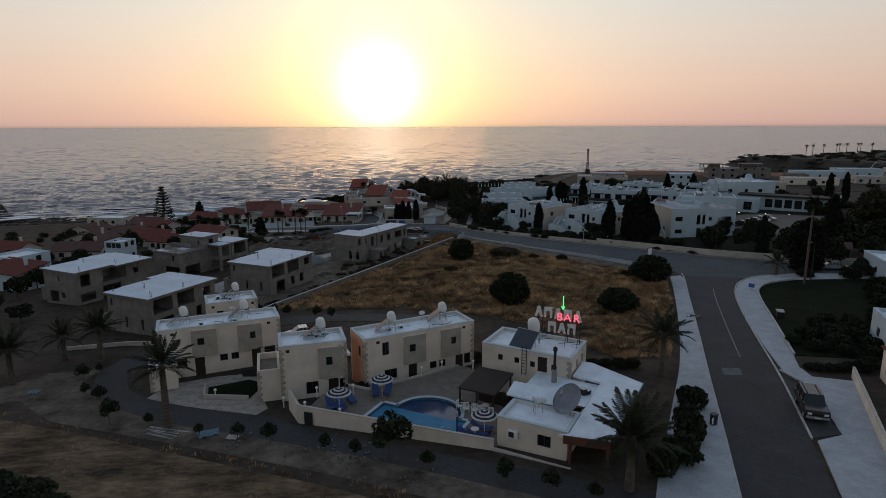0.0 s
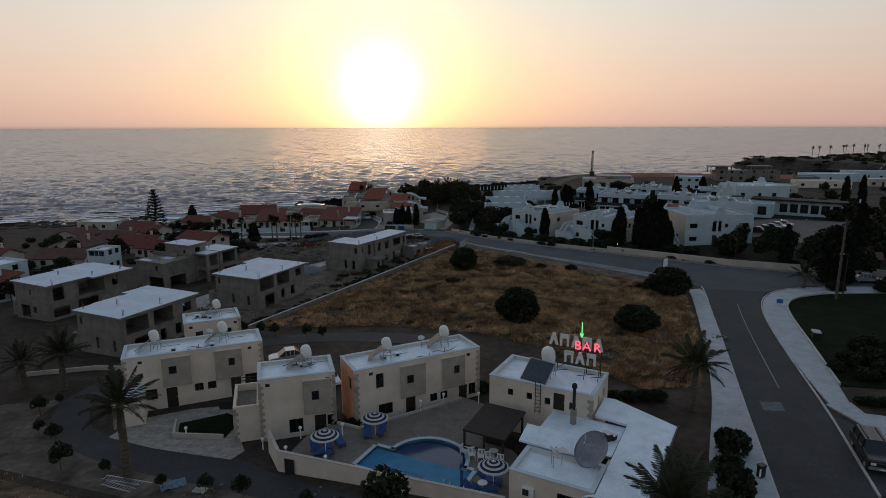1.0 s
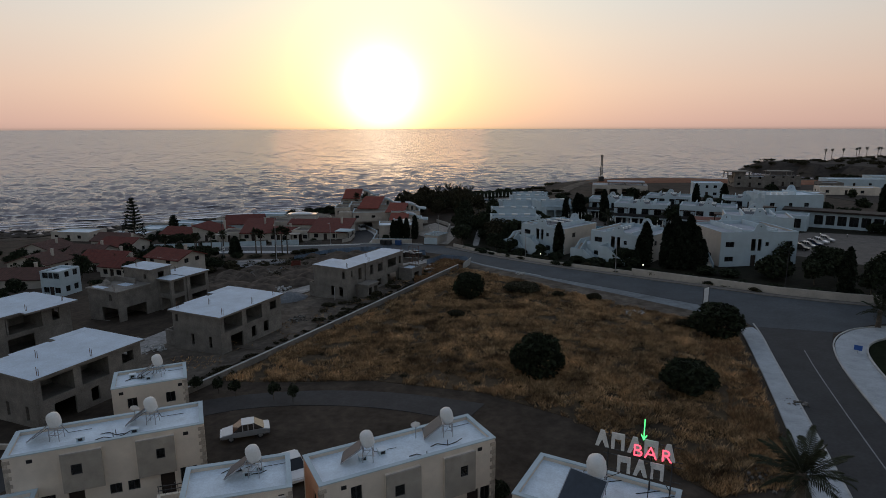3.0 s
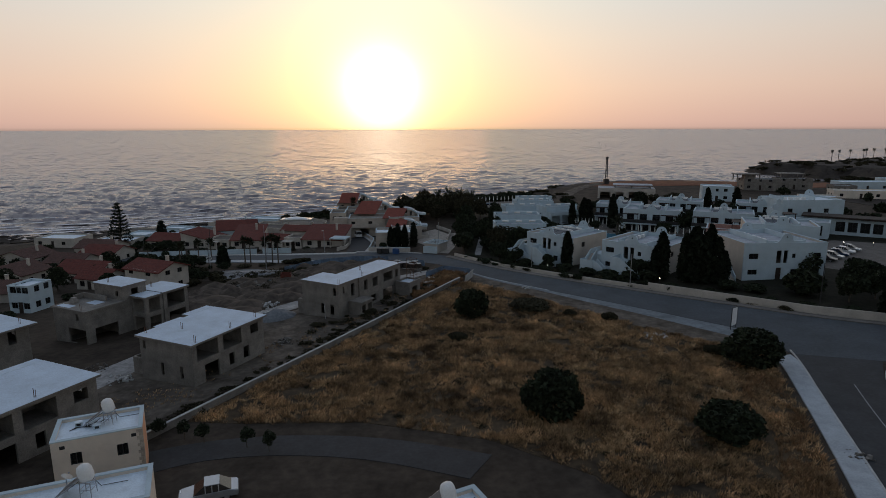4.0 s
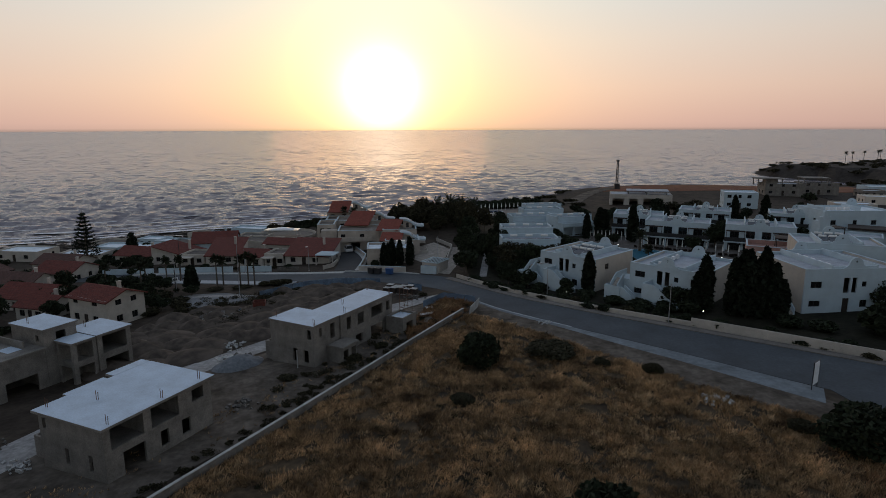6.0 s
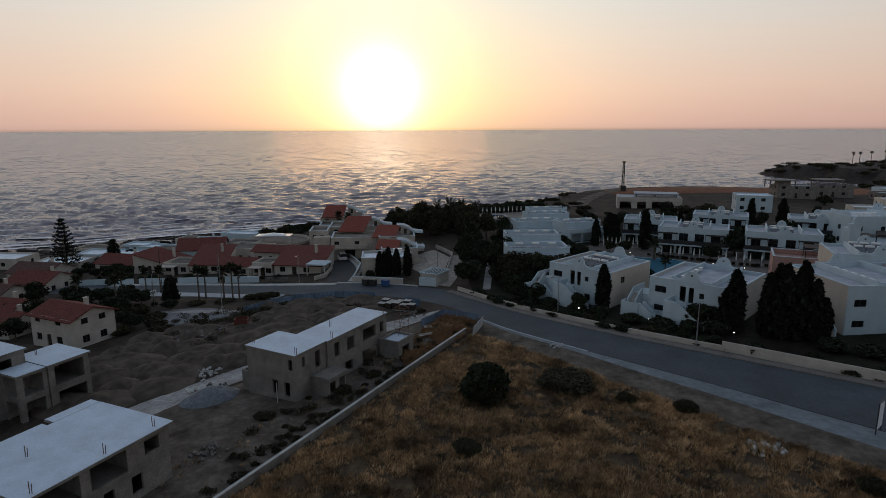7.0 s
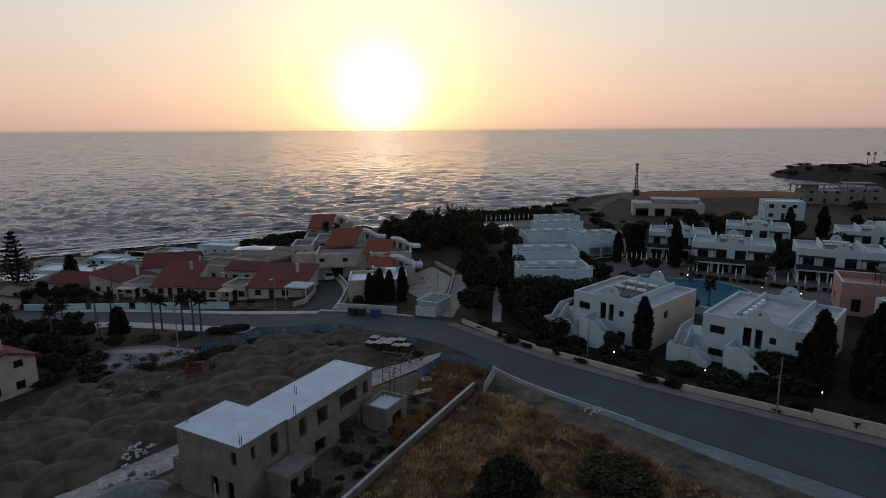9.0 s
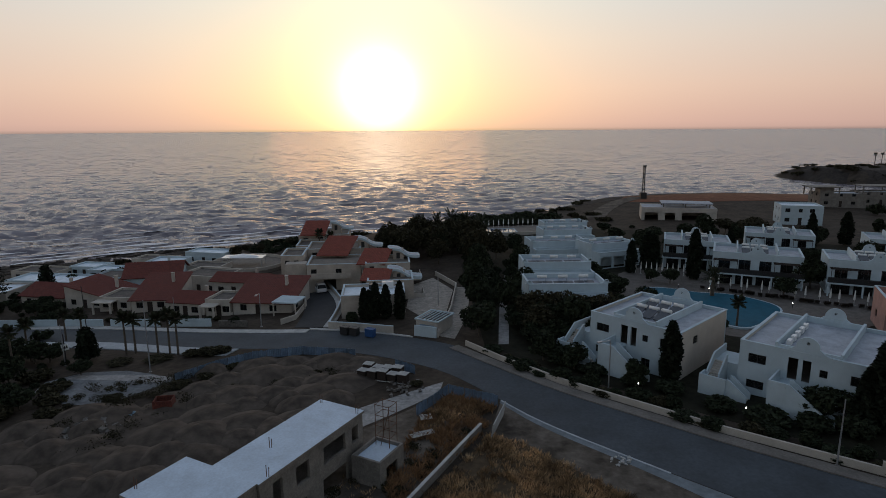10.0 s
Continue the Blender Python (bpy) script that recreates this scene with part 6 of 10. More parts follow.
def hotel_wing(m, w, d, h, label):
    t = thing("hotel_wing", m, label, "house", "hotel balcony wings")
    n = 4
    bw = (w - 1.2) / n
    ops = dict(f=tuple((0.7 + bw * i + 0.35, 2.95, bw - 1.4, 2.05) for i in range(n)) + tuple((0.7 + bw * i, 0.1, bw - 0.5, 2.0) for i in range(n)), b=((2, 3.7, 1.4, 1.0), (8, 3.7, 1.4, 1.0)), l=((3, 3.7, 1.2, 1.0),), r=((3, 3.7, 1.2, 1.0),))
    block(t, 0, 0, 0, w, d, h, ops, "white", parapet=0.4, floors=(2.75,), roof="roof_grey", coping="white")
    boxes("balcony_slab", "white", t, (-0.2, -2.0, 2.55, w + 0.2, -0.002, 2.75))
    for x in (0, w * 0.34, w * 0.66, w - 0.25):
        boxes("pillar", "white", t, (x, -1.95, -1, x + 0.25, -1.7, 2.55))
    boxes("balcony_rail", "dark", t, (-0.15, -1.95, 3.65, w + 0.15, -1.9, 3.72), *[(-0.1 + i * 0.28, -1.94, 2.75, -0.07 + i * 0.28, -1.91, 3.65) for i in range(int(w / 0.28) + 1)])
    for x0 in (0.2, w * 0.68):
        for i in range(6):
            boxes("awning_slat", "wood", t, (x0, -1.9 + i * 0.3, 5.0, x0 + w * 0.28, -1.82 + i * 0.3, 5.1), label="dark sun screen slat")
        for x in (x0 + 0.1, x0 + w * 0.28 - 0.18):
            boxes("awning_post", "wood", t, (x, -1.88, 2.76, x + 0.08, -1.8, 5.0))
    boxes("balcony_panel", "dark", t, (-0.12, -1.9, 2.8, w + 0.12, -1.87, 3.62), label="dark balcony panel")
    boxes("roof_parapet", "white", t, (w * 0.27, 0.27, h - 0.4, w * 0.27 + 0.22, d - 0.27, h + 0.8), (w * 0.72, 0.27, h - 0.4, w * 0.72 + 0.22, d - 0.27, h + 0.8))
    for i in range(3):
        for j in range(2):
            bm = bmesh.new()
            box(bm, 0, 0, 0, 1.3, 1.9, 0.08, m=pose(w * 0.33 + 1.5 * i, 2 + 3 * j, h - 0.3, 16, 0, 0))
            part("roof_panel", bm, "solar", t, "dark solar panel")
            bm = bmesh.new()
            tube(bm, (w * 0.33 + 1.5 * i, 4.1 + 3 * j, h + 0.35), (w * 0.33 + 1.5 * i + 1.25, 4.1 + 3 * j, h + 0.35), 0.24, 10)
            part("roof_tank", bm, "tank", t, "white water tank", smooth=True)
    arch_plate(t, w / 2, 0.02, h + 0.075, 0.9)
    arch_plate(t, w / 2, d - 0.24, h + 0.075, 0.9)


hotel_wing(at(47.4, 194.0, -25, 2.6), 14.4, 9.0, 6.2, "white hotel wing with a dark balcony facing the pool")
hotel_wing(at(62.5, 184.6, -25, 3.0), 14.0, 9.0, 6.3, "white hotel wing with slatted sun screens facing the pool")
hotel_wing(at(43.5, 208.0, -20, 2.4), 12.5, 9.0, 6.0, "white hotel wing with two arched gables")
hotel_wing(at(63.0, 214.0, -25, 2.9), 13.0, 9.0, 5.8, "white hotel wing behind the pool wing")
hotel_wing(at(82.0, 203.0, -25, 3.4), 13.0, 9.0, 5.8, "white hotel wing at the edge of the grounds")


def row_block(m, w, d, h, label):
    """A hotel block seen on its long side, with a lower front terrace and rows of tanks on the roof."""
    t = thing("hotel_block", m, label, "house", "hotel row blocks")
    block(t, 0, 2.6, 0, w, d - 2.6, h, dict(f=((2, 0.6, 1.2, 1.6), (6, 0.6, 1.2, 1.6), (9.4, 0.6, 1.2, 1.6)), r=((3, 3.2, 1.2, 1.2),)), "white", parapet=0.7, roof="roof_grey", coping="white", floors=(2.6,))
    block(t, 0.05, 0, 0, w - 0.1, 2.59, h - 1.35, dict(f=tuple((0.5 + (w - 0.9) / 3 * i, 0.2, (w - 0.9) / 3 - 0.5, h - 2.5, "o") for i in range(3))), "white", parapet=0.5, roof="roof_grey", coping="white")
    for x in (0.0, w - 0.3):
        arch_plate(t, x + 0.15, 2.9 if x else 2.85, h + 0.08, 0.35)
    for i in range(3):
        s = thing("solar_heater", m @ pose(2.2 + 3.4 * i, d - 2.2, h - 0.65), "horizontal white tank over a dark panel", "solar heater", "hotel solar heaters")
        bm = bmesh.new()
        tube(bm, (0, 0, 0.75), (1.5, 0, 0.75), 0.26, 12)
        part("tank", bm, "tank", s, smooth=True)
        for x in (-0.9, 0.75):
            bm = bmesh.new()
            box(bm, x, -2.6, 0.1, x + 1.5, -0.4, 0.18, m=pose(0, 0, 0, 10, 0, 0))
            part("panel", bm, "solar", s)
        boxes("leg", "steel", s, (0.1, -0.05, 0, 0.16, 0.05, 0.5))
        boxes("leg", "steel", s, (1.34, -0.05, 0, 1.4, 0.05, 0.5))


row_block(at(11.7, 174.2, 2, 2.1), 12.4, 9.5, 5.1, "white hotel block with a stepped terrace among dark trees")
row_block(at(13.0, 190.0, 2, 1.9), 12.2, 9.5, 5.2, "white hotel block in a row, with roof tanks")
row_block(at(18.0, 213.0, 8, 1.7), 12.4, 9.5, 4.8, "white hotel block in a row, farther down the slope")
row_block(at(30.0, 207.0, 20, 2.3), 10.5, 9.0, 4.8, "white hotel block with a plain side wall beside cypresses")
row_block(at(23.5, 232.0, 8, 1.4), 12.4, 9.5, 4.4, "white hotel block near the shore")
row_block(at(26.0, 246.0, 8, 1.2), 12.0, 9.0, 4.2, "white hotel block close to the shore")

# ---- houses of the village ----
def tiled_plane(parent, a, b, c, d, mat, label=""):
    """A roof plane a-b (eaves) to d-c (ridge) with rounded tile rows and real thickness."""
    a, b, c, d = (Vector(p) for p in (a, b, c, d))
    n = max(6, int((b - a).length / 0.16))
    nrm = (b - a).cross(d - a).normalized()
    if nrm.z < 0:
        nrm = -nrm
    bm = bmesh.new()
    lo, hi, un = [], [], []
    for i in range(n + 1):
        k = i / n
        up = nrm * (0.05 if i % 2 else 0.0)
        lo.append(bm.verts.new(a.lerp(b, k) + up))
        hi.append(bm.verts.new(d.lerp(c, k) + up))
    for i in range(n):
        bm.faces.new((lo[i], lo[i + 1], hi[i + 1], hi[i]))
    q = [bm.verts.new(p - nrm * 0.14) for p in (a, b, c, d)]
    bm.faces.new(q[::-1])
    bm.faces.new([q[0], q[1], *lo[::-1]])
    bm.faces.new([q[3], *hi, q[2]])
    bm.faces.new((q[0], lo[0], hi[0], q[3]))
    bm.faces.new((q[1], q[2], hi[-1], lo[-1]))
    return part("roof_slope", bm, mat, parent, label)


def tiled_house(m, w, d, h, rise, style, label, wallmat="off_white", roofmat="tile", storeys=1, over=0.45):
    """A rendered house with a tiled roof: 'x' ridge along its front, 'y' ridge front to back, 'm' one slope rising to the back, 'n' falling to the back."""
    t = thing("house", m, label, "house", "tiled houses")
    ops = {}
    f = []
    for s in range(storeys):
        z = 2.8 * s
        f += [(w * 0.12, z + 0.9, 1.2, 1.1), (w * 0.62, z + 0.9, 1.3, 1.1)]
    f.append((w * 0.38, 0.0, 1.0, 2.1, "d"))
    sd = tuple((d * k, 2.8 * s + 0.9, 1.1, 1.1) for s in range(storeys) for k in (0.2, 0.6))
    ops = dict(f=tuple(f), l=sd, r=sd, b=sd)
    T = 0.22
    for k in "frbl":
        sm, L = side(k, w, d, T)
        bm = bmesh.new()
        wall(bm, L, h, T, [q[:4] for q in ops[k] if q[0] + q[2] < L], sm, -1.5)
        part("wall", bm, wallmat, t)
        for q in ops[k]:
            if q[0] + q[2] < L:
                (leaf_door if len(q) > 4 else window)(t, sm, *q[:4], T)
    boxes("floor_slab", "concrete", t, (T, T, -0.25, w - T, d - T, -0.1))
    boxes("ceiling_slab", "concrete", t, (T, T, h - 0.2, w - T, d - T, h - 0.02))
    o, e = over, 0.16
    if style == "x":
        k = rise / (d / 2)
        tiled_plane(t, (-o, -o, h + e - k * o), (w + o, -o, h + e - k * o), (w + o, d / 2, h + e + rise), (-o, d / 2, h + e + rise), roofmat)
        tiled_plane(t, (-o, d + o, h + e - k * o), (w + o, d + o, h + e - k * o), (w + o, d / 2, h + e + rise), (-o, d / 2, h + e + rise), roofmat)
        for x in (0, w - T):
            bm = bmesh.new()
            extrude(bm, [(0, h), (d, h), (d / 2, h + rise)], T, pose(x + T, 0, 0, 0, 0, 90))
            part("gable_wall", bm, wallmat, t)
    elif style == "y":
        k = rise / (w / 2)
        tiled_plane(t, (-o, -o, h + e - k * o), (-o, d + o, h + e - k * o), (w / 2, d + o, h + e + rise), (w / 2, -o, h + e + rise), roofmat)
        tiled_plane(t, (w + o, -o, h + e - k * o), (w + o, d + o, h + e - k * o), (w / 2, d + o, h + e + rise), (w / 2, -o, h + e + rise), roofmat)
        for y in (0, d - T):
            bm = bmesh.new()
            extrude(bm, [(0, h), (w, h), (w / 2, h + rise)], T, pose(0, y, 0))
            part("gable_wall", bm, wallmat, t)
    elif style == "m":
        k = rise / d
        tiled_plane(t, (-o, -o, h + e - k * o), (w + o, -o, h + e - k * o), (w + o, d + 0.1, h + e + rise), (-o, d + 0.1, h + e + rise), roofmat)
        boxes("back_wall", wallmat, t, (0, d - T, h, w, d, h + rise))
        for x in (0, w - T):
            bm = bmesh.new()
            extrude(bm, [(0, h), (d - T, h), (d - T, h + rise * (1 - T / d))], T, pose(x + T, 0, 0, 0, 0, 90))
            part("gable_wall", bm, wallmat, t)
    elif style == "s":
        k = rise / w
        tiled_plane(t, (w + o, -o, h + e - k * o), (w + o, d + o, h + e - k * o), (-0.1, d + o, h + e + rise), (-0.1, -o, h + e + rise), roofmat)
        boxes("side_wall", wallmat, t, (0, 0, h, T, d, h + rise))
        for y in (0, d - T):
            bm = bmesh.new()
            extrude(bm, [(T, h), (w, h), (T, h + rise * (1 - T / w))], T, pose(0, y, 0))
            part("gable_wall", bm, wallmat, t)
    bm = bmesh.new()
    box(bm, w * 0.7, d * 0.6, h, w * 0.7 + 0.5, d * 0.6 + 0.5, h + rise + 0.9)
    box(bm, w * 0.7 - 0.06, d * 0.6 - 0.06, h + rise + 0.9, w * 0.7 + 0.56, d * 0.6 + 0.56, h + rise + 1.0)
    part("chimney", bm, wallmat, t)
    return t


def flat_house(m, w, d, h, label, mat="off_white", roof="roof", storeys=1, group="flat-roofed houses"):
    t = thing("house", m, label, "house", group)
    f = []
    for s in range(storeys):
        f += [(w * 0.1, 2.8 * s + 0.9, 1.3, 1.1), (w * 0.42, 2.8 * s + (0.0 if s == 0 else 0.9), 1.0, 2.1 if s == 0 else 1.1, "d" if s == 0 else "w"), (w * 0.68, 2.8 * s + 0.9, 1.3, 1.1)]
    sd = tuple((d * k, 2.8 * s + 0.9, 1.1, 1.1) for s in range(storeys) for k in (0.2, 0.6))
    block(t, 0, 0, 0, w, d, h, dict(f=f, r=sd, l=sd), mat, parapet=0.35, roof=roof, floors=tuple(2.7 * s for s in range(1, storeys)), coping=mat, low=-2.0)
    return t


# the row along the coast road
tiled_house(at(-38.6, 187.3, -6, -0.9), 10.6, 9.5, 2.4, 2.5, "m", "single-storey house with a broad red tiled roof beside the lane")
t = thing("car_canopy", at(-31.0, 184.6, -10, -0.3), "white flat canopy on posts beside the corner house", "canopy")
boxes("roof_slab", "white", t, (0, 0, 2.35, 4.4, 4.2, 2.6))
for x, y in ((0.1, 0.1), (4.1, 0.1), (0.1, 3.9), (4.1, 3.9)):
    boxes("post", "off_white", t, (x, y, -1, x + 0.2, y + 0.2, 2.35))


def porch_house(m, w, d, h, label, steps=True):
    """A flat house with a roof terrace, a columned porch and a stepped side wall."""
    t = flat_house(m, w, d, h, label, "off_white", "hotel_deck")
    boxes("porch_slab", "off_white", t, (-0.1, -2.2, 2.3, w * 0.6, -0.003, 2.5))
    for x in (0, w * 0.6 - 0.35):
        boxes("porch_column", "off_white", t, (x, -2.15, -1.2, x + 0.3, -1.85, 2.3))
    boxes("porch_floor", "hotel_deck", t, (-0.1, -2.4, -1.2, w * 0.6, -0.003, 0.0))
    if steps:
        for i in range(5):
            boxes("stepped_wall", "off_white", t, (w + 0.003, 0.3 + i * 0.8, -1.5, w + 0.25, 1.1 + i * 0.8, 0.8 + i * 0.55))
    return t


porch_house(at(-43.6, 187.6, -8, -1.2), 4.6, 6.0, 3.1, "pale house with a columned porch and a roof terrace")
tiled_house(at(-51.0, 189.6, -10, -1.8), 7.0, 6.5, 2.7, 1.2, "x", "low cream house with a small red roof and wide windows")
tiled_house(at(-60.0, 193.6, 4, -2.4), 7.6, 10.5, 2.4, 2.7, "m", "house with a steep red roof and a pale side gable")
porch_house(at(-67.8, 196.6, -6, -3.1), 6.4, 7.0, 2.9, "white flat-roofed house with a porch and roof terrace")
tiled_house(at(-77.4, 201.4, -10, -3.9), 10.2, 9.0, 2.5, 2.3, "s", "house with a red tiled roof falling to one side")
tiled_house(at(-89.5, 205.8, -12, -4.9), 10.5, 8.5, 2.6, 1.7, "x", "low house with a faded red roof behind shrubs")
tiled_house(at(-71.0, 211.5, 14, -3.9), 11.5, 9.5, 3.6, 2.3, "x", "white house with a dark red roof towards the shore", wallmat="white")
flat_house(at(-80.5, 214.5, -6, -4.6), 7.6, 8.0, 3.9, "white house with a plain square end wall", "white", "hotel_deck")
tiled_house(at(-48.6, 203.4, -10, -1.9), 11.0, 6.0, 3.1, 1.1, "x", "low house with a narrow red roof behind the corner house")
flat_house(at(-58.2, 209.4, -14, -2.9), 10.5, 8.0, 3.9, "cream two-window house near the shore", "off_white", "hotel_deck")
flat_house(at(-62.5, 222.0, -8, -3.6), 9.0, 6.0, 3.6, "pale flat-roofed house beside the cafe terrace", "off_white", "hotel_deck")
for x, y, a, w, d, h, z, mat, lab in ((-96.0, 219.0, -8, 10.0, 8.0, 3.4, -6.2, "white", "pale blue-white flat-roofed house"), (-106.5, 224.0, -6, 11.0, 8.0, 3.2, -7.0, "white", "long white flat-roofed house by the shore"),
                                      (-94.0, 236.0, -10, 13.0, 6.0, 2.8, -6.9, "white", "white house with low roof terraces by the shore"), (-79.0, 236.5, -6, 9.0, 7.0, 3.4, -5.6, "white", "white square house by the shore"),
                                      (-88.0, 247.0, -12, 11.0, 6.0, 3.2, -6.8, "off_white", "pale beach house close to the water"), (-74.0, 249.0, -12, 12.0, 6.0, 3.4, -5.6, "white", "long white beach house close to the water"),
                                      (-116.0, 239.0, -8, 13.0, 7.0, 2.8, -7.9, "off_white", "low pale beach house near the rocks"), (-103.0, 243.0, -8, 9.0, 6.0, 2.8, -7.6, "white", "small white beach house near the rocks")):
    flat_house(at(x, y, a, z), w, d, h, lab, mat, "roof" if mat == "white" else "hotel_deck")
flat_house(at(-112.0, 214.0, 0, -7.3), 13.0, 9.0, 3.2, "grey flat-roofed house by the shore")
flat_house(at(-135.0, 222.0, -5, -7.6), 14.0, 9.0, 3.0, "low grey house at the far end of the shore")
tiled_house(at(-108.0, 200.0, -8, -6.2), 11.0, 9.0, 2.8, 1.8, "x", "low house with an aged roof", roofmat="tile_dark")
tiled_house(at(-98.0, 186.0, -10, -5.0), 10.0, 9.0, 2.8, 1.8, "x", "low house with a red roof among shrubs")
tiled_house(at(-122.0, 188.0, -10, -6.5), 11.0, 9.0, 2.8, 1.8, "y", "low house with an aged tiled roof at the village edge", roofmat="tile_dark")
low_wall("garden_wall", [(-84, 190.2), (-76, 188.5), (-70, 187.2)], 1.25, 0.2, "white", "white garden wall before the red-roofed houses", cap="white")
for pts in ([(-68.6, 186.9), (-60.5, 185.1)], [(-59.0, 184.8), (-52, 183.4), (-49.5, 182.8)], [(-47.8, 182.5), (-40, 180.8)]):
    low_wall("garden_wall", pts, 1.25, 0.2, "white", "white garden wall before the red-roofed houses", cap="white")
low_wall("garden_wall", [(-38.6, 180.5), (-33.5, 179.3)], 1.0, 0.2, "rubble", "dark stone garden wall with a plant bed")
low_wall("garden_wall", [(-28.0, 179.2), (-26.2, 181.5), (-26.4, 190), (-28.5, 196)], 0.9, 0.2, "off_white", "white wall along the lane")
# round terrace with a pale canopy
t = thing("round_terrace", at(-50, 230, 0, -1.6), "round paved terrace of a beach cafe", "terrace")
bm = bmesh.new()
lathe(bm, [(9.0, -3), (9.0, 0.25), (0.1, 0.3)], 40)
part("floor", bm, "deck", t)
bm = bmesh.new()
prev = None
for i in range(48):
    a = 2 * math.pi * i / 48
    box(bm, 8.75, -0.6, 0.25, 9.0, 0.6, 1.0, m=pose(0, 0, 0, 0, 0, math.degrees(a)))
part("parapet", bm, "off_white", t)
t = thing("cafe_canopy", at(-50.5, 228.5, 0, -1.4), "white tensioned canopy over the cafe terrace", "canopy")
bm = bmesh.new()
prism(bm, [(-5, -2), (5, -2), (5, 2), (-5, 2)], [2.2] * 4, [2.25] * 4)
lathe(bm, [(2.6, 2.24), (2.2, 2.5), (0.2, 2.9)], 20, Matrix.Diagonal((1.5, 0.7, 1, 1)))
part("sheet_roof", bm, "canopy_white", t)
for x in (-4.7, 4.7):
    for y in (-1.8, 1.8):
        boxes("post", "steel", t, (x - 0.06, y - 0.06, 0.2, x + 0.06, y + 0.06, 2.2))

# inland houses on the near side
tiled_house(at(-62.8, 144.6, -24, -0.8), 9.2, 7.0, 4.6, 1.3, "x", "cream two-storey house with a red tiled roof and small windows", wallmat="off_white", storeys=2)
flat_house(at(-76.6, 132.0, -10, -1.3), 4.2, 5.0, 5.0, "white two-storey house with a stepped side wall", "white", storeys=2)
tiled_house(at(-94.0, 140.0, 4, -2.6), 11.0, 7.0, 2.5, 1.6, "x", "low house with a brown tiled roof", roofmat="tile_dark")
tiled_house(at(-76.0, 150.0, -15, -2.1), 7.0, 6.0, 2.6, 1.5, "x", "low house with a red roof behind garden shrubs")
tiled_house(at(-86.0, 158.0, -12, -3.0), 11.0, 8.0, 2.8, 1.9, "x", "low house with a red roof and pale walls")
flat_house(at(-91.0, 116.0, -22, -1.2), 7.0, 8.0, 5.2, "white two-storey house at the edge of the village", "white", storeys=2)
tiled_house(at(-87.5, 109.0, -22, -0.8), 11.0, 6.0, 3.6, 1.2, "m", "white house with a red tiled lean-to roof", wallmat="white")
tiled_house(at(-104.0, 160.0, -10, -4.0), 11.0, 8.0, 2.8, 1.8, "y", "low house with an aged tiled roof", roofmat="tile_dark")
tiled_house(at(-117.0, 146.0, -10, -4.0), 11.0, 8.0, 2.8, 1.8, "x", "low house with a faded red roof at the village edge")
tiled_house(at(-100.0, 175.0, -10, -4.6), 10.0, 8.0, 2.6, 1.7, "x", "low house with a brown roof near the road", roofmat="tile_dark")


# ---- the stepped apartment house by the lane ----
def wave_roof(parent, x, y, z, L, w, drop):
    """A thick white stair roof that runs level, bends down and runs level again."""
    bm = bmesh.new()
    n = 18
    rows = []
    for i in range(n + 1):
        k = i / n
        s = 1 / (1 + math.exp(-(k - 0.5) * 11))
        zz = z - drop * s
        yy = 0.25 * w * (1 if k < 0.04 or k > 0.96 else 0)
        rows.append([bm.verts.new((x + L * k, y + yy, zz - 0.5)), bm.verts.new((x + L * k, y + w - yy, zz - 0.5)), bm.verts.new((x + L * k, y + w - yy, zz)), bm.verts.new((x + L * k, y + yy, zz))])
    for a, b in zip(rows, rows[1:]):
        for i in range(4):
            j = (i + 1) % 4
            bm.faces.new((a[i], a[j], b[j], b[i]))
    bm.faces.new(rows[0]); bm.faces.new(rows[-1])
    p = part("stair_roof", bm, "white", parent, "curved white stair roof")
    bm = bmesh.new()
    part_rows = [(x + L * i / n, z - drop / (1 + math.exp(-(i / n - 0.5) * 11)) + 0.008) for i in range(1, n)]
    for (x0, z0), (x1, z1) in zip(part_rows, part_rows[1:]):
        v = [bm.verts.new(q) for q in ((x0, y + 0.4 * w * 0.6, z0), (x1, y + 0.4 * w * 0.6, z1), (x1, y + w - 0.24 * w, z1), (x0, y + w - 0.24 * w, z0), (x0, y + 0.24 * w, z0 + 0.02), (x1, y + 0.24 * w, z1 + 0.02), (x1, y + w - 0.24 * w, z1 + 0.02), (x0, y + w - 0.24 * w, z0 + 0.02))]
        bm.faces.new(v[4:])
    part("channel", bm, "roof_grey", p)


sh = thing("apartment_house", at(-18.3, 180.2, 6, 0.8), "cream stepped apartment house with red roofs and curved white stair roofs", "house")
block(sh, 0, 0, 0, 10.4, 7.4, 3.7, dict(r=((1.2, 0.6, 1.2, 1.8), (4.2, 0.6, 1.2, 1.8)), f=()), "village_cream", coping="white", roof="roof", low=-2)
block(sh, 4.0, 8.6, 0, 8.2, 7.0, 3.9, dict(r=((1.2, 0.6, 1.4, 1.8), (4.0, 2.4, 1.2, 1.0)), f=((0.6, 2.5, 0.9, 0.9),)), "village_cream", roof="deck", coping="white", low=-2)
block(sh, 3.4, 18.2, 0, 8.6, 7.4, 4.9, dict(r=((1.2, 0.6, 1.4, 1.8), (4.0, 3.0, 1.2, 1.2)), f=((0.8, 3.4, 0.9, 0.9), (5.0, 3.2, 0.9, 1.4))), "village_cream", roof="deck", coping="white", low=-2)
block(sh, -8.0, 20.5, -0.6, 10.4, 9.0, 5.0, dict(l=((1.2, 0.6, 1.4, 1.8), (4.0, 3.0, 1.2, 1.2)), f=((0.8, 3.0, 1.1, 1.1), (5.6, 3.0, 1.1, 1.1), (3.2, 0.0, 2.4, 2.0, "o"))), "village_cream", roof="deck", coping="white", low=-2)
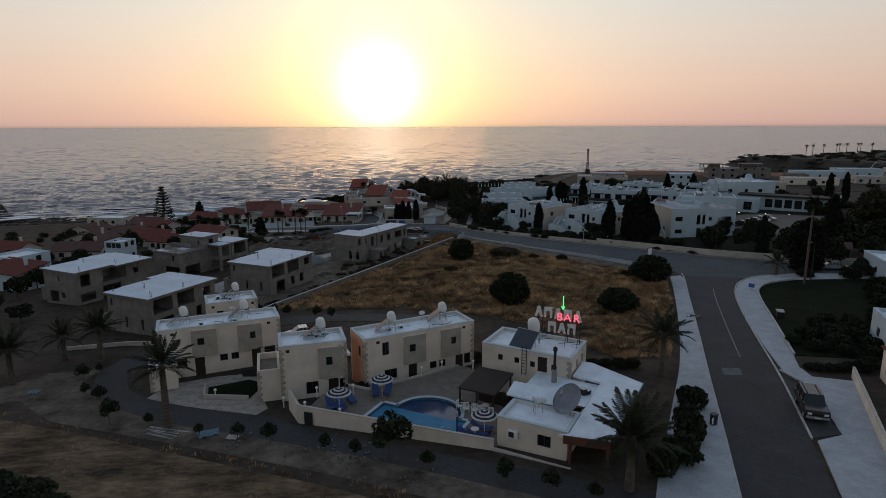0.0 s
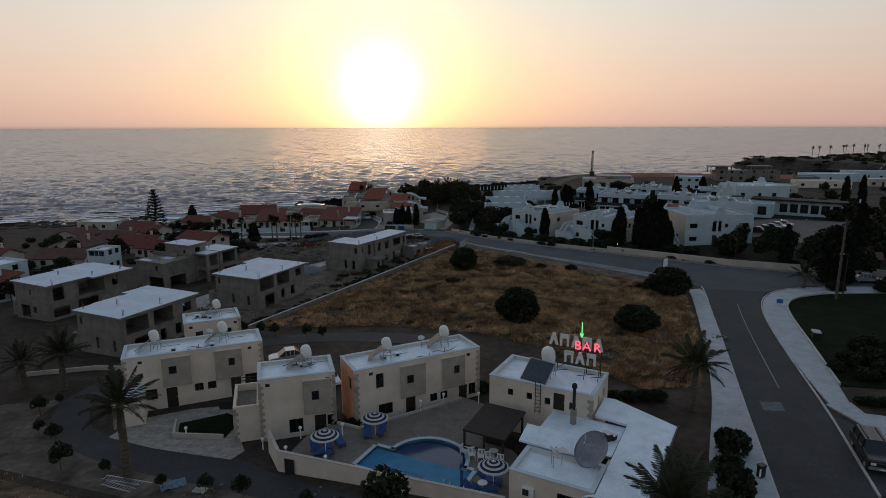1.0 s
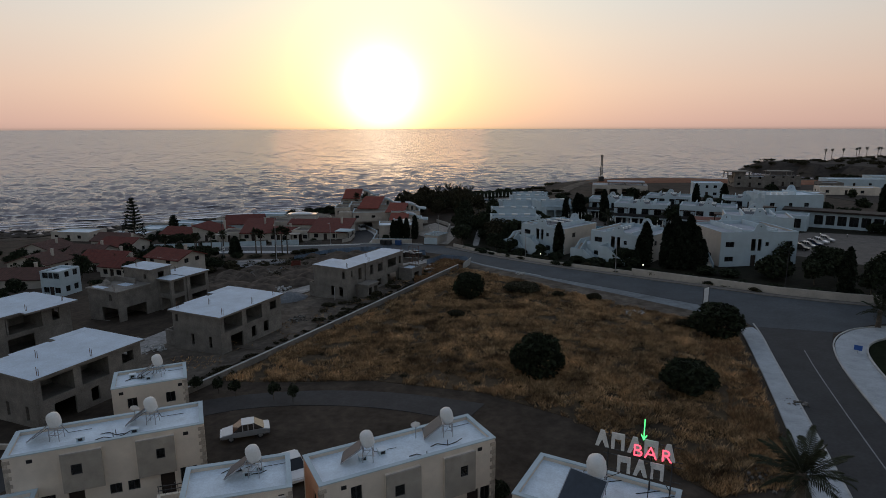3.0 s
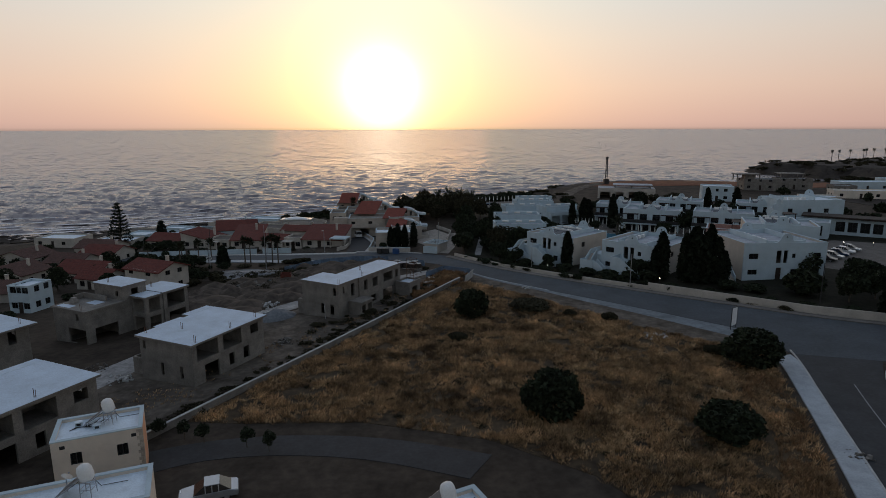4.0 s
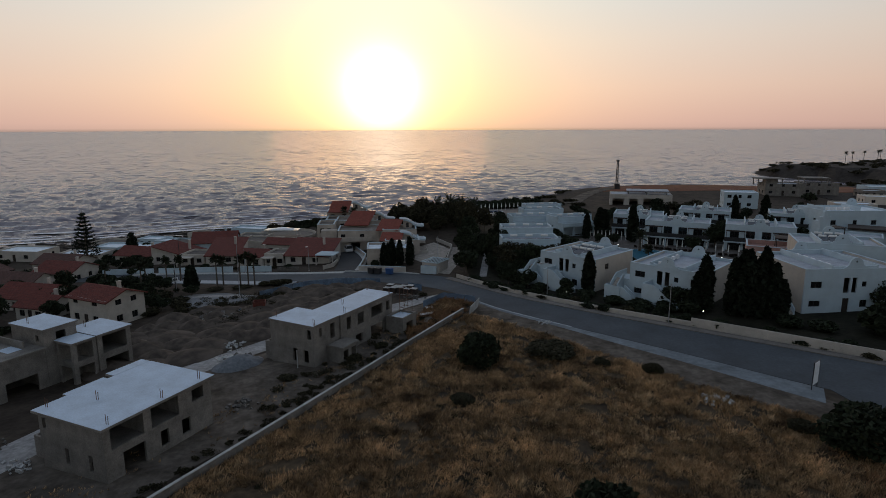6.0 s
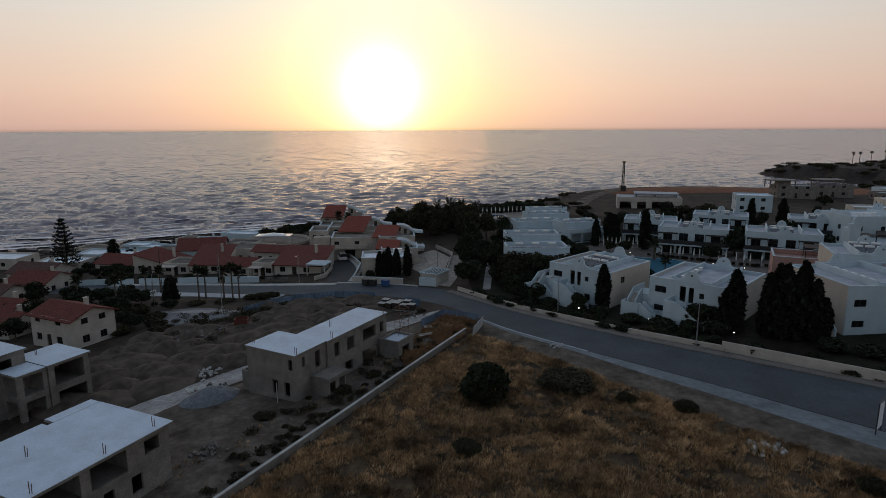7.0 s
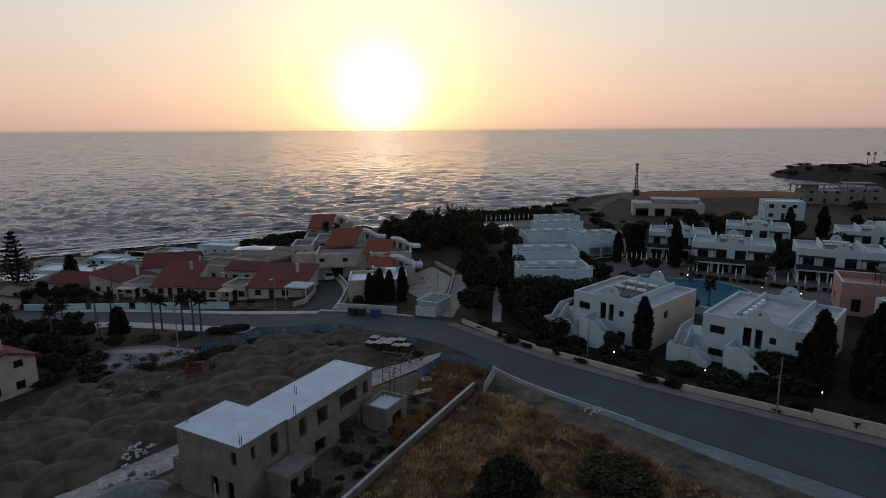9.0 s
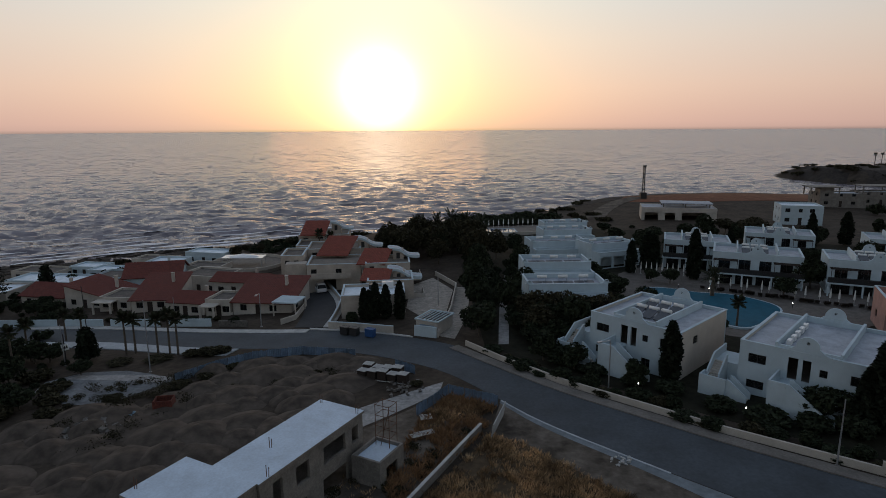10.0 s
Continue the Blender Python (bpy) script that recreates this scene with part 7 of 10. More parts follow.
block(sh, -9.4, 32.0, -0.8, 11.4, 9.0, 6.0, dict(l=((1.2, 0.6, 1.4, 1.8), (4.0, 3.0, 1.2, 1.2)), f=((1.2, 4.2, 1.1, 1.1), (8.0, 4.2, 1.1, 1.1))), "village_cream", roof="deck", coping="white", low=-2)
block(sh, -13.5, 50.0, -1.4, 12.0, 9.0, 6.6, dict(f=((1.2, 4.8, 1.1, 1.1), (4.6, 4.4, 1.2, 1.7), (8.0, 4.6, 1.1, 1.4))), "village_cream", roof="deck", coping="white", low=-2)
boxes("entry_tower", "village_cream", sh, (-12.3, 22.0, -3, -8.3, 24.5, 4.3))
boxes("balcony", "village_cream", sh, (-7.4, 18.9, 1.9, 0.6, 20.45, 2.15), (-7.4, 18.9, 2.15, 0.6, 19.05, 3.0))
for a, b, c, d in (((2.6, 10.2, 3.6), (7.8, 9.0, 3.6), (8.6, 12.6, 5.1), (3.4, 13.8, 5.1)), ((1.6, 19.0, 4.6), (7.2, 18.0, 4.6), (8.8, 23.2, 6.8), (3.2, 24.2, 6.8)),
                   ((-7.0, 28.2, 4.6), (-0.5, 27.4, 4.6), (1.6, 34.0, 7.6), (-4.8, 34.8, 7.6)), ((-13.0, 48.2, 5.4), (-7.0, 47.8, 5.4), (-6.0, 53.0, 8.2), (-12.0, 53.4, 8.2))):
    tiled_plane(sh, a, b, c, d, "tile_bright", "bright red tiled slope")
for x, y, h in ((8.6, 12.8, 5.2), (8.8, 23.4, 6.9), (1.4, 34.4, 7.2), (-5.8, 53.2, 8.0)):
    boxes("stair_tower", "village_cream", sh, (x, y, 0, x + 2.2, y + 2.6, h - 0.6))
    # dark plate on the solid tower imitates a shaded opening
    boxes("tower_opening", "dark", sh, (x + 0.7, y - 0.03, h - 2.3, x + 1.4, y - 0.005, h - 1.1))
    wave_roof(sh, x - 1.0, y - 0.4, h, 6.4, 3.0, 1.7)
for y, z in ((9.0, 0.2), (18.6, 1.2)):
    boxes("side_balcony", "off_white", sh, (12.25, y, z, 14.2, y + 5, z + 0.2), (14.05, y, z + 0.2, 14.2, y + 5, z + 1.0), (12.25, y, z + 0.2, 14.05, y + 0.15, z + 1.0))
boxes("roof_tank", "tank", sh, (6.6, 5.4, 3.3, 8.6, 6.6, 4.4))
boxes("roof_box", "dark", sh, (4.4, 5.2, 3.3, 6.0, 6.4, 4.1))
# more of its stepped rear part: a tall side tower, balconies and parapets
block(sh, -13.6, 25.0, -1.2, 4.4, 8.0, 6.6, dict(f=((0.8, 4.4, 0.9, 1.2), (2.6, 4.4, 0.9, 1.2)), l=((2, 4.4, 1.0, 1.2),)), "village_cream", roof="hotel_deck", coping="white", low=-2)
block(sh, -13.0, 41.5, -1.2, 9.0, 8.2, 5.4, dict(f=((0.8, 3.6, 0.9, 1.2), (3.2, 3.2, 1.4, 1.9), (6.4, 3.6, 0.9, 1.2)), l=((2, 3.6, 1.0, 1.2),)), "village_cream", roof="hotel_deck", coping="white", low=-2)
for x, y, z, L in ((-9.0, 30.3, 2.4, 9.0), (-12.6, 39.8, 2.2, 8.0), (4.4, 16.6, 1.8, 6.4)):
    boxes("balcony", "village_cream", sh, (x, y, z, x + L, y + 1.65, z + 0.2), (x, y, z + 0.2, x + L, y + 0.14, z + 1.05))
    boxes("balcony_cap", "white", sh, (x - 0.04, y - 0.03, z + 1.05, x + L + 0.04, y + 0.17, z + 1.11))
for i in range(6):
    boxes("stepped_parapet", "white", sh, (-8.9 + 0.02, 18.0 - i * 1.5, -1.5, -8.65, 19.5 - i * 1.5 - 0.004, 2.6 - 0.45 * i))
low_wall("boundary_wall", [(-19.4, 175.0), (-15.0, 173.4), (-9.0, 170.6)], 1.2, 0.2, "off_white", "white boundary wall before the apartment house", cap="white")
low_wall("boundary_wall", [(-19.4, 175.2), (-19.6, 184), (-20.0, 190), (-24.0, 201), (-31.2, 219)], 1.0, 0.2, "off_white", "pale wall stepping down beside the lane", cap="white")
low_wall("boundary_wall", [(-5.8, 169.4), (-2.6, 167.6)], 1.6, 0.2, "white", "white front wall of the garage")
low_wall("boundary_wall", [(-2.4, 167.8), (-0.5, 180), (0.6, 196), (-3.5, 207)], 0.9, 0.2, "off_white", "pale wall beside the driveway")
t = thing("garage", at(-5.6, 170.4, -28, 1.5), "small pale garage with a slatted pergola roof", "garage")
boxes("wall", "off_white", t, (0, 0, -1, 3.6, 0.2, 2.3), (0, 0.2, -1, 0.2, 4.6, 2.3), (3.4, 0.2, -1, 3.6, 4.6, 2.3))
# pale blue panel stands in for the lamp glow inside the garage
boxes("roller_door", "sheet", t, (0.6, -0.04, 0.2, 3.0, -0.005, 1.7), label="pale blue panel in place of a lamp's glow")
boxes("roof_frame", "white", t, (-0.2, -0.2, 2.3, 3.8, 0, 2.48), (-0.2, 4.6, 2.3, 3.8, 4.8, 2.48), (-0.2, 0, 2.3, 0, 4.6, 2.48), (3.6, 0, 2.3, 3.8, 4.6, 2.48))
for i in range(5):
    boxes("slat", "white", t, (0.55 + i * 0.6, 0, 2.32, 0.63 + i * 0.6, 4.6, 2.44))
boxes("roof_panel", "dark", t, (0.02, 0.02, 2.24, 3.58, 4.58, 2.29))

# ---- towards the point and on the far right ----
t = thing("unfinished_villa", at(60.0, 274.0, -14, 2.0), "long low grey villa under construction near the shore", "house", "shore villas")
block(t, 0, 0, 0, 22, 10, 4.4, dict(f=((1, 0.2, 4, 2.6, "o"), (7, 0.2, 3, 2.6, "o"), (12, 0.2, 7, 2.8, "o")), r=((2, 0.5, 3, 2, "o"),)), "off_white", parapet=0.2, roof="roof_grey", low=-3)
boxes("upper_slab", "roof_grey", t, (6, 2, 5.4, 21, 9, 5.65))
for x in (6.5, 13, 20):
    for y in (2.4, 8.2):
        boxes("column", "concrete", t, (x, y, 4.2, x + 0.35, y + 0.35, 5.4))
for x, y, a, w, d, h, mat, lab in ((97, 262, -16, 11, 9, 5.6, "white", "white two-storey villa near the shore"), (129, 296, -8, 15, 9, 4.7, "concrete", "raw concrete villa with a tower room near the point"),
                                   (147, 301, -8, 14, 9, 4.6, "concrete", "unfinished concrete villa frame on the point"), (166, 292, -10, 9, 8, 3.0, "concrete", "low raw concrete house beside the villas"),
                                   (175, 302, -6, 26, 9, 3.7, "white", "long low white villa above the bay"), (206, 318, -8, 22, 9, 4.2, "white", "long white villa farther along the bay"), (236, 320, -8, 16, 9, 4.4, "off_white", "pale villa above the bay"),
                                   (152, 270, -12, 22, 7, 3.2, "cream", "long low cream house among shrubs"), (188, 276, -12, 12, 9, 3.4, "off_white", "low pale house among shrubs"), (126, 246, -16, 12, 8, 3.4, "off_white", "low grey house below the villas")):
    flat_house(at(x, y, a), w, d, h, lab, mat, "roof_grey" if mat == "concrete" else "roof", storeys=2 if h > 4.4 else 1, group="shore villas")


def roof_room(x, y, ang, z, room):
    """An open slab on columns over a roof, with a small closed room under it."""
    t = thing("roof_room", at(x, y, ang, z), "open concrete roof room with a flat slab", "roof room", "roof rooms")
    boxes("slab", "concrete", t, (-3.5, -1, 2.3, 7.0, 6, 2.6))
    for px, py in ((-3.0, -0.4), (6.2, -0.4), (-3.0, 5.2), (6.2, 5.2)):
        boxes("column", "concrete", t, (px, py, -0.6, px + 0.35, py + 0.35, 2.3))
    if room:
        boxes("room_wall", "concrete", t, (0.5, 0.6, -0.5, 5.0, 4.6, 2.3))


roof_room(129.5, 297.5, -8, ground(129, 296) + 4.35, True)
roof_room(151.5, 303.0, -8, ground(147, 301) + 4.25, False)
# hotel reception, long lobby wing and car park
t = flat_house(at(89, 192, 0, 4.2), 16.5, 11, 7.0, "large white hotel block with plain walls and arched roof parapets", "white", storeys=2, group="hotel reception")
arch_plate(t, 12.5, 9.5, 7.08, 1.2)
boxes("roof_parapet", "white", t, (1.0, 2.0, 6.6, 1.25, 9.0, 7.7), (9.5, 2.0, 6.6, 9.75, 9.0, 7.7))
for i in range(4):
    boxes("roof_tank", "tank", t, (2.2 + 1.7 * i, 4.0, 6.7, 3.4 + 1.7 * i, 4.6, 7.4))
t = thing("bell_tower", at(77.4, 174.5, 10, 3.9), "small white hotel tower with a stepped rounded head", "tower")
boxes("shaft", "white", t, (0, 0, -1, 2.4, 2.2, 7.6))
bm = bmesh.new()
extrude(bm, [(-0.1, 0), (2.5, 0), (2.5, 0.9), (1.75, 1.0), (1.65, 1.9), (1.2, 2.25), (0.75, 1.9), (0.65, 1.0), (-0.1, 0.9)], 0.5, pose(0, 0.02, 7.6))
part("head", bm, "white", t)
boxes("side_canopy", "wood", t, (2.45, -0.6, 6.0, 6.0, 2.4, 6.2))
for x in (2.6, 5.7):
    boxes("canopy_post", "wood", t, (x, -0.4, -1, x + 0.15, -0.25, 6.0))
t = thing("lobby_wing", at(92.0, 186.6, -34, 4.3), "long low white lobby with a dark flat roof", "lobby")
block(t, 0, 0, 0, 26, 4.6, 3.5, dict(f=tuple((7 + 2.6 * i, 0.2, 2.0, 2.5) for i in range(7))), "white", parapet=0.1, roof="roof_grey", low=-1.5)
boxes("roof_band", "wood", t, (-0.6, -1.0, 3.5, 26.2, 5.2, 3.95))
bm = bmesh.new()
extrude(bm, [(0, -1), (2.4, -1), (2.4, 4.4), (1.8, 5.1), (0.6, 5.1), (0, 4.4)], 0.35, pose(26.3, -1.6, 0, 0, 0, 90))
part("end_gable", bm, "white", t)
block(t, -3, -9.5, 0, 9, 7, 3.3, dict(f=((2, 0.2, 1.6, 2.2), (5.4, 0.2, 2.2, 2.4))), "white", parapet=0.4, roof="roof_grey", coping="white", low=-1.5)
drape("car_park", [(66, 150), (80, 134), (104, 150), (112, 165), (92, 174), (78, 168)], "hotel_deck", 0.05, "pale paved hotel car park", "car park")
t = thing("terrace_house", at(56.8, 163.0, -25, 3.9), "pink rendered hotel house with a walled roof terrace", "house")
block(t, 0, 0, 0, 10, 8, 4.7, dict(f=((1.4, 0.4, 1.2, 1.9), (5.6, 0.9, 1.2, 1.1)), l=((2.0, 0.9, 1.2, 1.1),)), "pink", parapet=0.9, roof="pink", coping="white")
boxes("pergola_roof", "wood", t, (5.0, 3.0, 5.9, 9.4, 7.0, 6.05))
for x, y in ((5.1, 3.1), (9.2, 3.1), (5.1, 6.8), (9.2, 6.8)):
    boxes("pergola_post", "wood", t, (x, y, 3.8, x + 0.12, y + 0.12, 5.9))
tiled_house(at(70, 110, -25, 4.6), 5.0, 3.4, 2.4, 0.8, "x", "small dark kiosk under the trees", wallmat="wood", roofmat="tile_dark")
flat_house(at(69.5, 92.5, -18, 4.8), 9, 9, 3.4, "white single-storey house behind the corner lawn", "white", group="corner houses")
flat_house(at(47.8, 59.5, -20, 4.7), 9, 9, 3.6, "white single-storey house beside the forecourt", "white", group="corner houses")
tiled_house(at(42.2, 51.6, -20, 4.7), 4.2, 5.0, 2.2, 0.9, "s", "small cream outbuilding with a red tiled roof", wallmat="cream")
low_wall("forecourt_wall", [(41.3, 56.4), (34.9, 43.1), (29, 30.5)], 1.1, 0.2, "cream", "cream wall along the forecourt", cap="off_white")
low_wall("garden_wall", [(62, 103.5), (72, 101), (84, 96)], 0.6, 0.25, "off_white", "low pale garden wall by the junction")


# mast by the shore
t = thing("mast", at(74.5, 318), "dark lattice mast by the shore", "mast")
bm = bmesh.new()
for i in range(8):
    z = i * 1.5
    s = 0.5 - 0.03 * i
    for a, b in (((-s, -s), (s, -s)), ((s, -s), (s, s)), ((s, s), (-s, s)), ((-s, s), (-s, -s))):
        tube(bm, (*a, z), (*b, z + 1.5), 0.07, 5)
for q in ((-1, -1), (1, -1), (1, 1), (-1, 1)):
    tube(bm, (q[0] * 0.5, q[1] * 0.5, -1), (q[0] * 0.28, q[1] * 0.28, 12), 0.1, 5)
part("lattice", bm, "dark", t)
boxes("head", "dark", t, (-0.6, -0.4, 12, 0.6, 0.4, 12.8))
boxes("base_drum", "dark", t, (-1.1, -1.1, -1, 1.1, 1.1, 2.4))

# hotel pool
t = thing("hotel_pool", at(0, 0, 0, 3.25), "blue hotel swimming pool with a curved edge", "pool")
pts = [(37.5, 170), (40.5, 166.5), (44, 168.8), (48.5, 172.5), (51.5, 177), (49.5, 182), (45.8, 185.4), (41.5, 185.6), (37.5, 189.2), (33, 189.4), (32.6, 186.5), (36.5, 183.5), (39, 179), (37.2, 174.5)]
bm = bmesh.new()
prism(bm, smooth_line(pts + pts[:1], 2)[:-1], -0.2, 0.12)
part("basin_edge", bm, "white", t)
inner = [((x - 42.5) * 0.965 + 42.5, (y - 178.5) * 0.965 + 178.5) for x, y in pts]
bm = bmesh.new()
prism(bm, smooth_line(inner + inner[:1], 2)[:-1], -0.1, 0.135)
part("water", bm, "hotel_water", t, "still blue pool water")

# terrace of a beach bar with a still pool and folded parasols
drape("beach_terrace", [(4, 252), (26, 254), (27, 270), (6, 269)], "deck", 0.25, "paved terrace above the shore", "terrace")
t = thing("beach_pool", at(14.5, 260, 4, ground(14.5, 260) + 0.3), "still pool on the beach terrace that mirrors the sky", "pool")
boxes("edge", "white", t, (-4.6, -3.4, -0.3, 4.6, -3.1, 0.14), (-4.6, 3.1, -0.3, 4.6, 3.4, 0.14), (-4.6, -3.1, -0.3, -4.3, 3.1, 0.14), (4.3, -3.1, -0.3, 4.6, 3.1, 0.14))
boxes("water", "pool_deep", t, (-4.3, -3.1, -0.3, 4.3, 3.1, 0.08))
low_wall("terrace_wall", [(4, 251.8), (26, 253.8)], 0.9, 0.2, "off_white", "low pale wall of the beach terrace")
for i in range(14):
    x, y = 5.5 + 1.5 * i, 266.0 + 0.12 * i + 0.5 * (i % 2)
    t = thing("closed_parasol", at(x, y, 0, ground(x, y) + 0.25), "closed white parasol on the beach terrace", "parasol", "beach parasols")
    bm = bmesh.new()
    lathe(bm, [(0.03, 0), (0.03, 0.9), (0.2, 0.95), (0.16, 1.6), (0.05, 2.4), (0.01, 2.5)], 8)
    part("folded_canopy", bm, "fabric", t)
    boxes("base", "block", t, (-0.25, -0.25, 0, 0.25, 0.25, 0.08))

# ---- plants ----
def leaf_mesh(name, pts, size, mat, seed, flat=0.35, n_side=1):
    """Many small leaf clumps as bent quads, at the given points."""
    rng = np.random.default_rng(seed)
    p = np.asarray(pts, float)
    n = len(p)
    u = rng.normal(size=(n, 3)); u /= np.linalg.norm(u, axis=1)[:, None]
    v = np.cross(u, rng.normal(size=(n, 3))); v /= np.linalg.norm(v, axis=1)[:, None]
    s = (size * rng.uniform(0.6, 1.3, n))[:, None]
    q = np.stack([p - u * s, p - v * s * 0.55, p + u * s, p + v * s * 0.55], 1).reshape(-1, 3)
    me = bpy.data.meshes.new(name)
    me.from_pydata(q.tolist(), [], [(4 * i, 4 * i + 1, 4 * i + 2, 4 * i + 3) for i in range(n)])
    me.materials.append(MAT[mat])
    return me


def lump_points(lumps, n, seed, shell=0.55):
    """Points in the outer parts of a set of ellipsoids (x, y, z, rx, ry, rz)."""
    rng = np.random.default_rng(seed)
    vol = np.array([l[3] * l[4] * l[5] for l in lumps]) ** 0.67
    k = rng.choice(len(lumps), n, p=vol / vol.sum())
    L = np.array(lumps)[k]
    d = rng.normal(size=(n, 3)); d /= np.linalg.norm(d, axis=1)[:, None]
    r = rng.uniform(shell, 1.0, n) ** 0.5
    return L[:, :3] + d * L[:, 3:] * r[:, None] * rng.uniform(0.9, 1.08, (n, 1))


def proto_tree(name, seed, h, spread, leaves, size, mat, label, trunk=0.28, low=0.32, trunk_r=0.16):
    """A tapered trunk with limbs and a crown of leaf clumps; height h, crown width 2*spread."""
    rnd = random.Random(seed)
    t = thing(name, pose(0, 0, 0), label, name.split("_")[-1])
    bm = bmesh.new()
    top = h * low
    tube(bm, (0, 0, -0.4), (rnd.uniform(-0.1, 0.1), rnd.uniform(-0.1, 0.1), top), trunk_r, 8, trunk_r * 0.7)
    lumps = []
    for i in range(9):
        a = i * 2.4 + rnd.uniform(-0.4, 0.4)
        r = spread * rnd.uniform(0.3, 0.66)
        z = h * rnd.uniform(low + 0.08, 0.78)
        c = (r * math.cos(a), r * math.sin(a), z)
        tube(bm, (0, 0, top * 0.85), c, trunk_r * 0.5, 6, 0.03)
        s = spread * rnd.uniform(0.36, 0.56)
        lumps.append((*c, s, s, s * rnd.uniform(0.7, 1.0) * min(1.2, h / spread * 0.5)))
    lumps.append((0, 0, h * 0.72, spread * 0.6, spread * 0.6, h * 0.27))
    part("trunk", bm, "bark", t)
    me = leaf_mesh("crown", lump_points(lumps, leaves, seed), size, mat, seed)
    ob = new("crown", me)
    ob.parent = t
    return t


def proto_bush(seed, leaves, size, mat, label, squash=1.0):
    """A dense dome of leaf clumps, one metre in radius."""
    rnd = random.Random(seed)
    t = thing("bush", pose(0, 0, 0), label, "bush")
    lumps = [(0, 0, 0.75 * squash, 0.8, 0.8, 0.75 * squash)]
    for i in range(11):
        a, e = i * 2.4, rnd.uniform(0.1, 1.2)
        s = rnd.uniform(0.28, 0.45)
        lumps.append((0.62 * math.cos(a) * math.cos(e), 0.62 * math.sin(a) * math.cos(e), (0.5 + 0.75 * math.sin(e)) * squash, s, s, s * squash))
    pts = lump_points(lumps, leaves, seed, 0.45)
    pts[:, 2] = np.abs(pts[:, 2])
    ob = new("crown", leaf_mesh("crown", pts, size, mat, seed))
    ob.parent = t
    bm = bmesh.new()
    for i in range(5):
        a = i * 1.26
        tube(bm, (0, 0, -0.15), (0.5 * math.cos(a), 0.5 * math.sin(a), 0.7 * squash), 0.035, 5, 0.012)
    part("stems", bm, "bark", t)
    return t


def proto_cypress(seed, label):
    """A narrow upright cypress, ten metres high."""
    t = thing("cypress_tree", pose(0, 0, 0), label, "tree")
    rng = np.random.default_rng(seed)
    n = 1700
    z = rng.uniform(0.04, 1.0, n)
    prof = np.interp(z, [0, 0.06, 0.3, 0.65, 0.9, 1.0], [0.45, 0.8, 1.0, 0.86, 0.42, 0.05])
    a = rng.uniform(0, 2 * np.pi, n)
    lob = 1 + 0.16 * np.sin(a * 3 + z * 9) + 0.12 * np.sin(a * 5 - z * 17)
    r = 1.15 * prof * lob * np.sqrt(rng.uniform(0.35, 1.0, n))
    pts = np.stack([r * np.cos(a), r * np.sin(a), z * 10], 1)
    me = leaf_mesh("crown", pts, 0.42, "cypress", seed)
    ob = new("crown", me)
    ob.parent = t
    bm = bmesh.new()
    tube(bm, (0, 0, -0.4), (0, 0, 7), 0.16, 8, 0.03)
    part("trunk", bm, "bark", t)
    return t


def frond_mesh(L, droop, seed, wide=0.42):
    """A palm frond that arches out along +x: a rachis with two rows of leaflets."""
    rnd = random.Random(seed)
    vs, fs = [], []
    n = 26

    def spine(k):
        return Vector((L * (k - 0.12 * k ** 3), 0, L * (0.45 * k - droop * k * k)))
    for i in range(n):
        k0, k1 = i / n, (i + 1) / n
        w = 0.035 * (1 - 0.7 * k0)
        a, b = spine(k0), spine(k1)
        j = len(vs)
        vs += [a + Vector((0, -w, 0)), a + Vector((0, w, 0)), b + Vector((0, w, 0)), b + Vector((0, -w, 0)), a + Vector((0, 0, -w)), b + Vector((0, 0, -w))]
        fs += [(j, j + 1, j + 2, j + 3), (j, j + 3, j + 5, j + 4), (j + 1, j + 4, j + 5, j + 2)]
        if k0 > 0.12:
            for s in (-1, 1):
                l = wide * L * 0.42 * (math.sin(math.pi * (k0 * 0.85 + 0.15)) ** 0.6) * rnd.uniform(0.8, 1.1)
                d = Vector((0.55 + 0.5 * k0, s, -0.28 - 0.3 * rnd.random())).normalized() * l
                up = Vector((0.05, 0, 0.0))
                j = len(vs)
                vs += [a - up, a + up, a + d * 0.6 + up * 0.9 + Vector((0, 0, 0.02)), a + d, a + d * 0.6 - up * 0.9]
                fs += [(j, j + 1, j + 2, j + 3, j + 4)]
    me = bpy.data.meshes.new("frond")
    me.from_pydata([tuple(v) for v in vs], [], fs)
    me.materials.append(MAT["palm"])
    return me


FRONDS = [frond_mesh(3.4, 0.22, 1), frond_mesh(3.6, 0.42, 2), frond_mesh(3.4, 0.62, 3), frond_mesh(1.15, 0.35, 4, 0.9)]


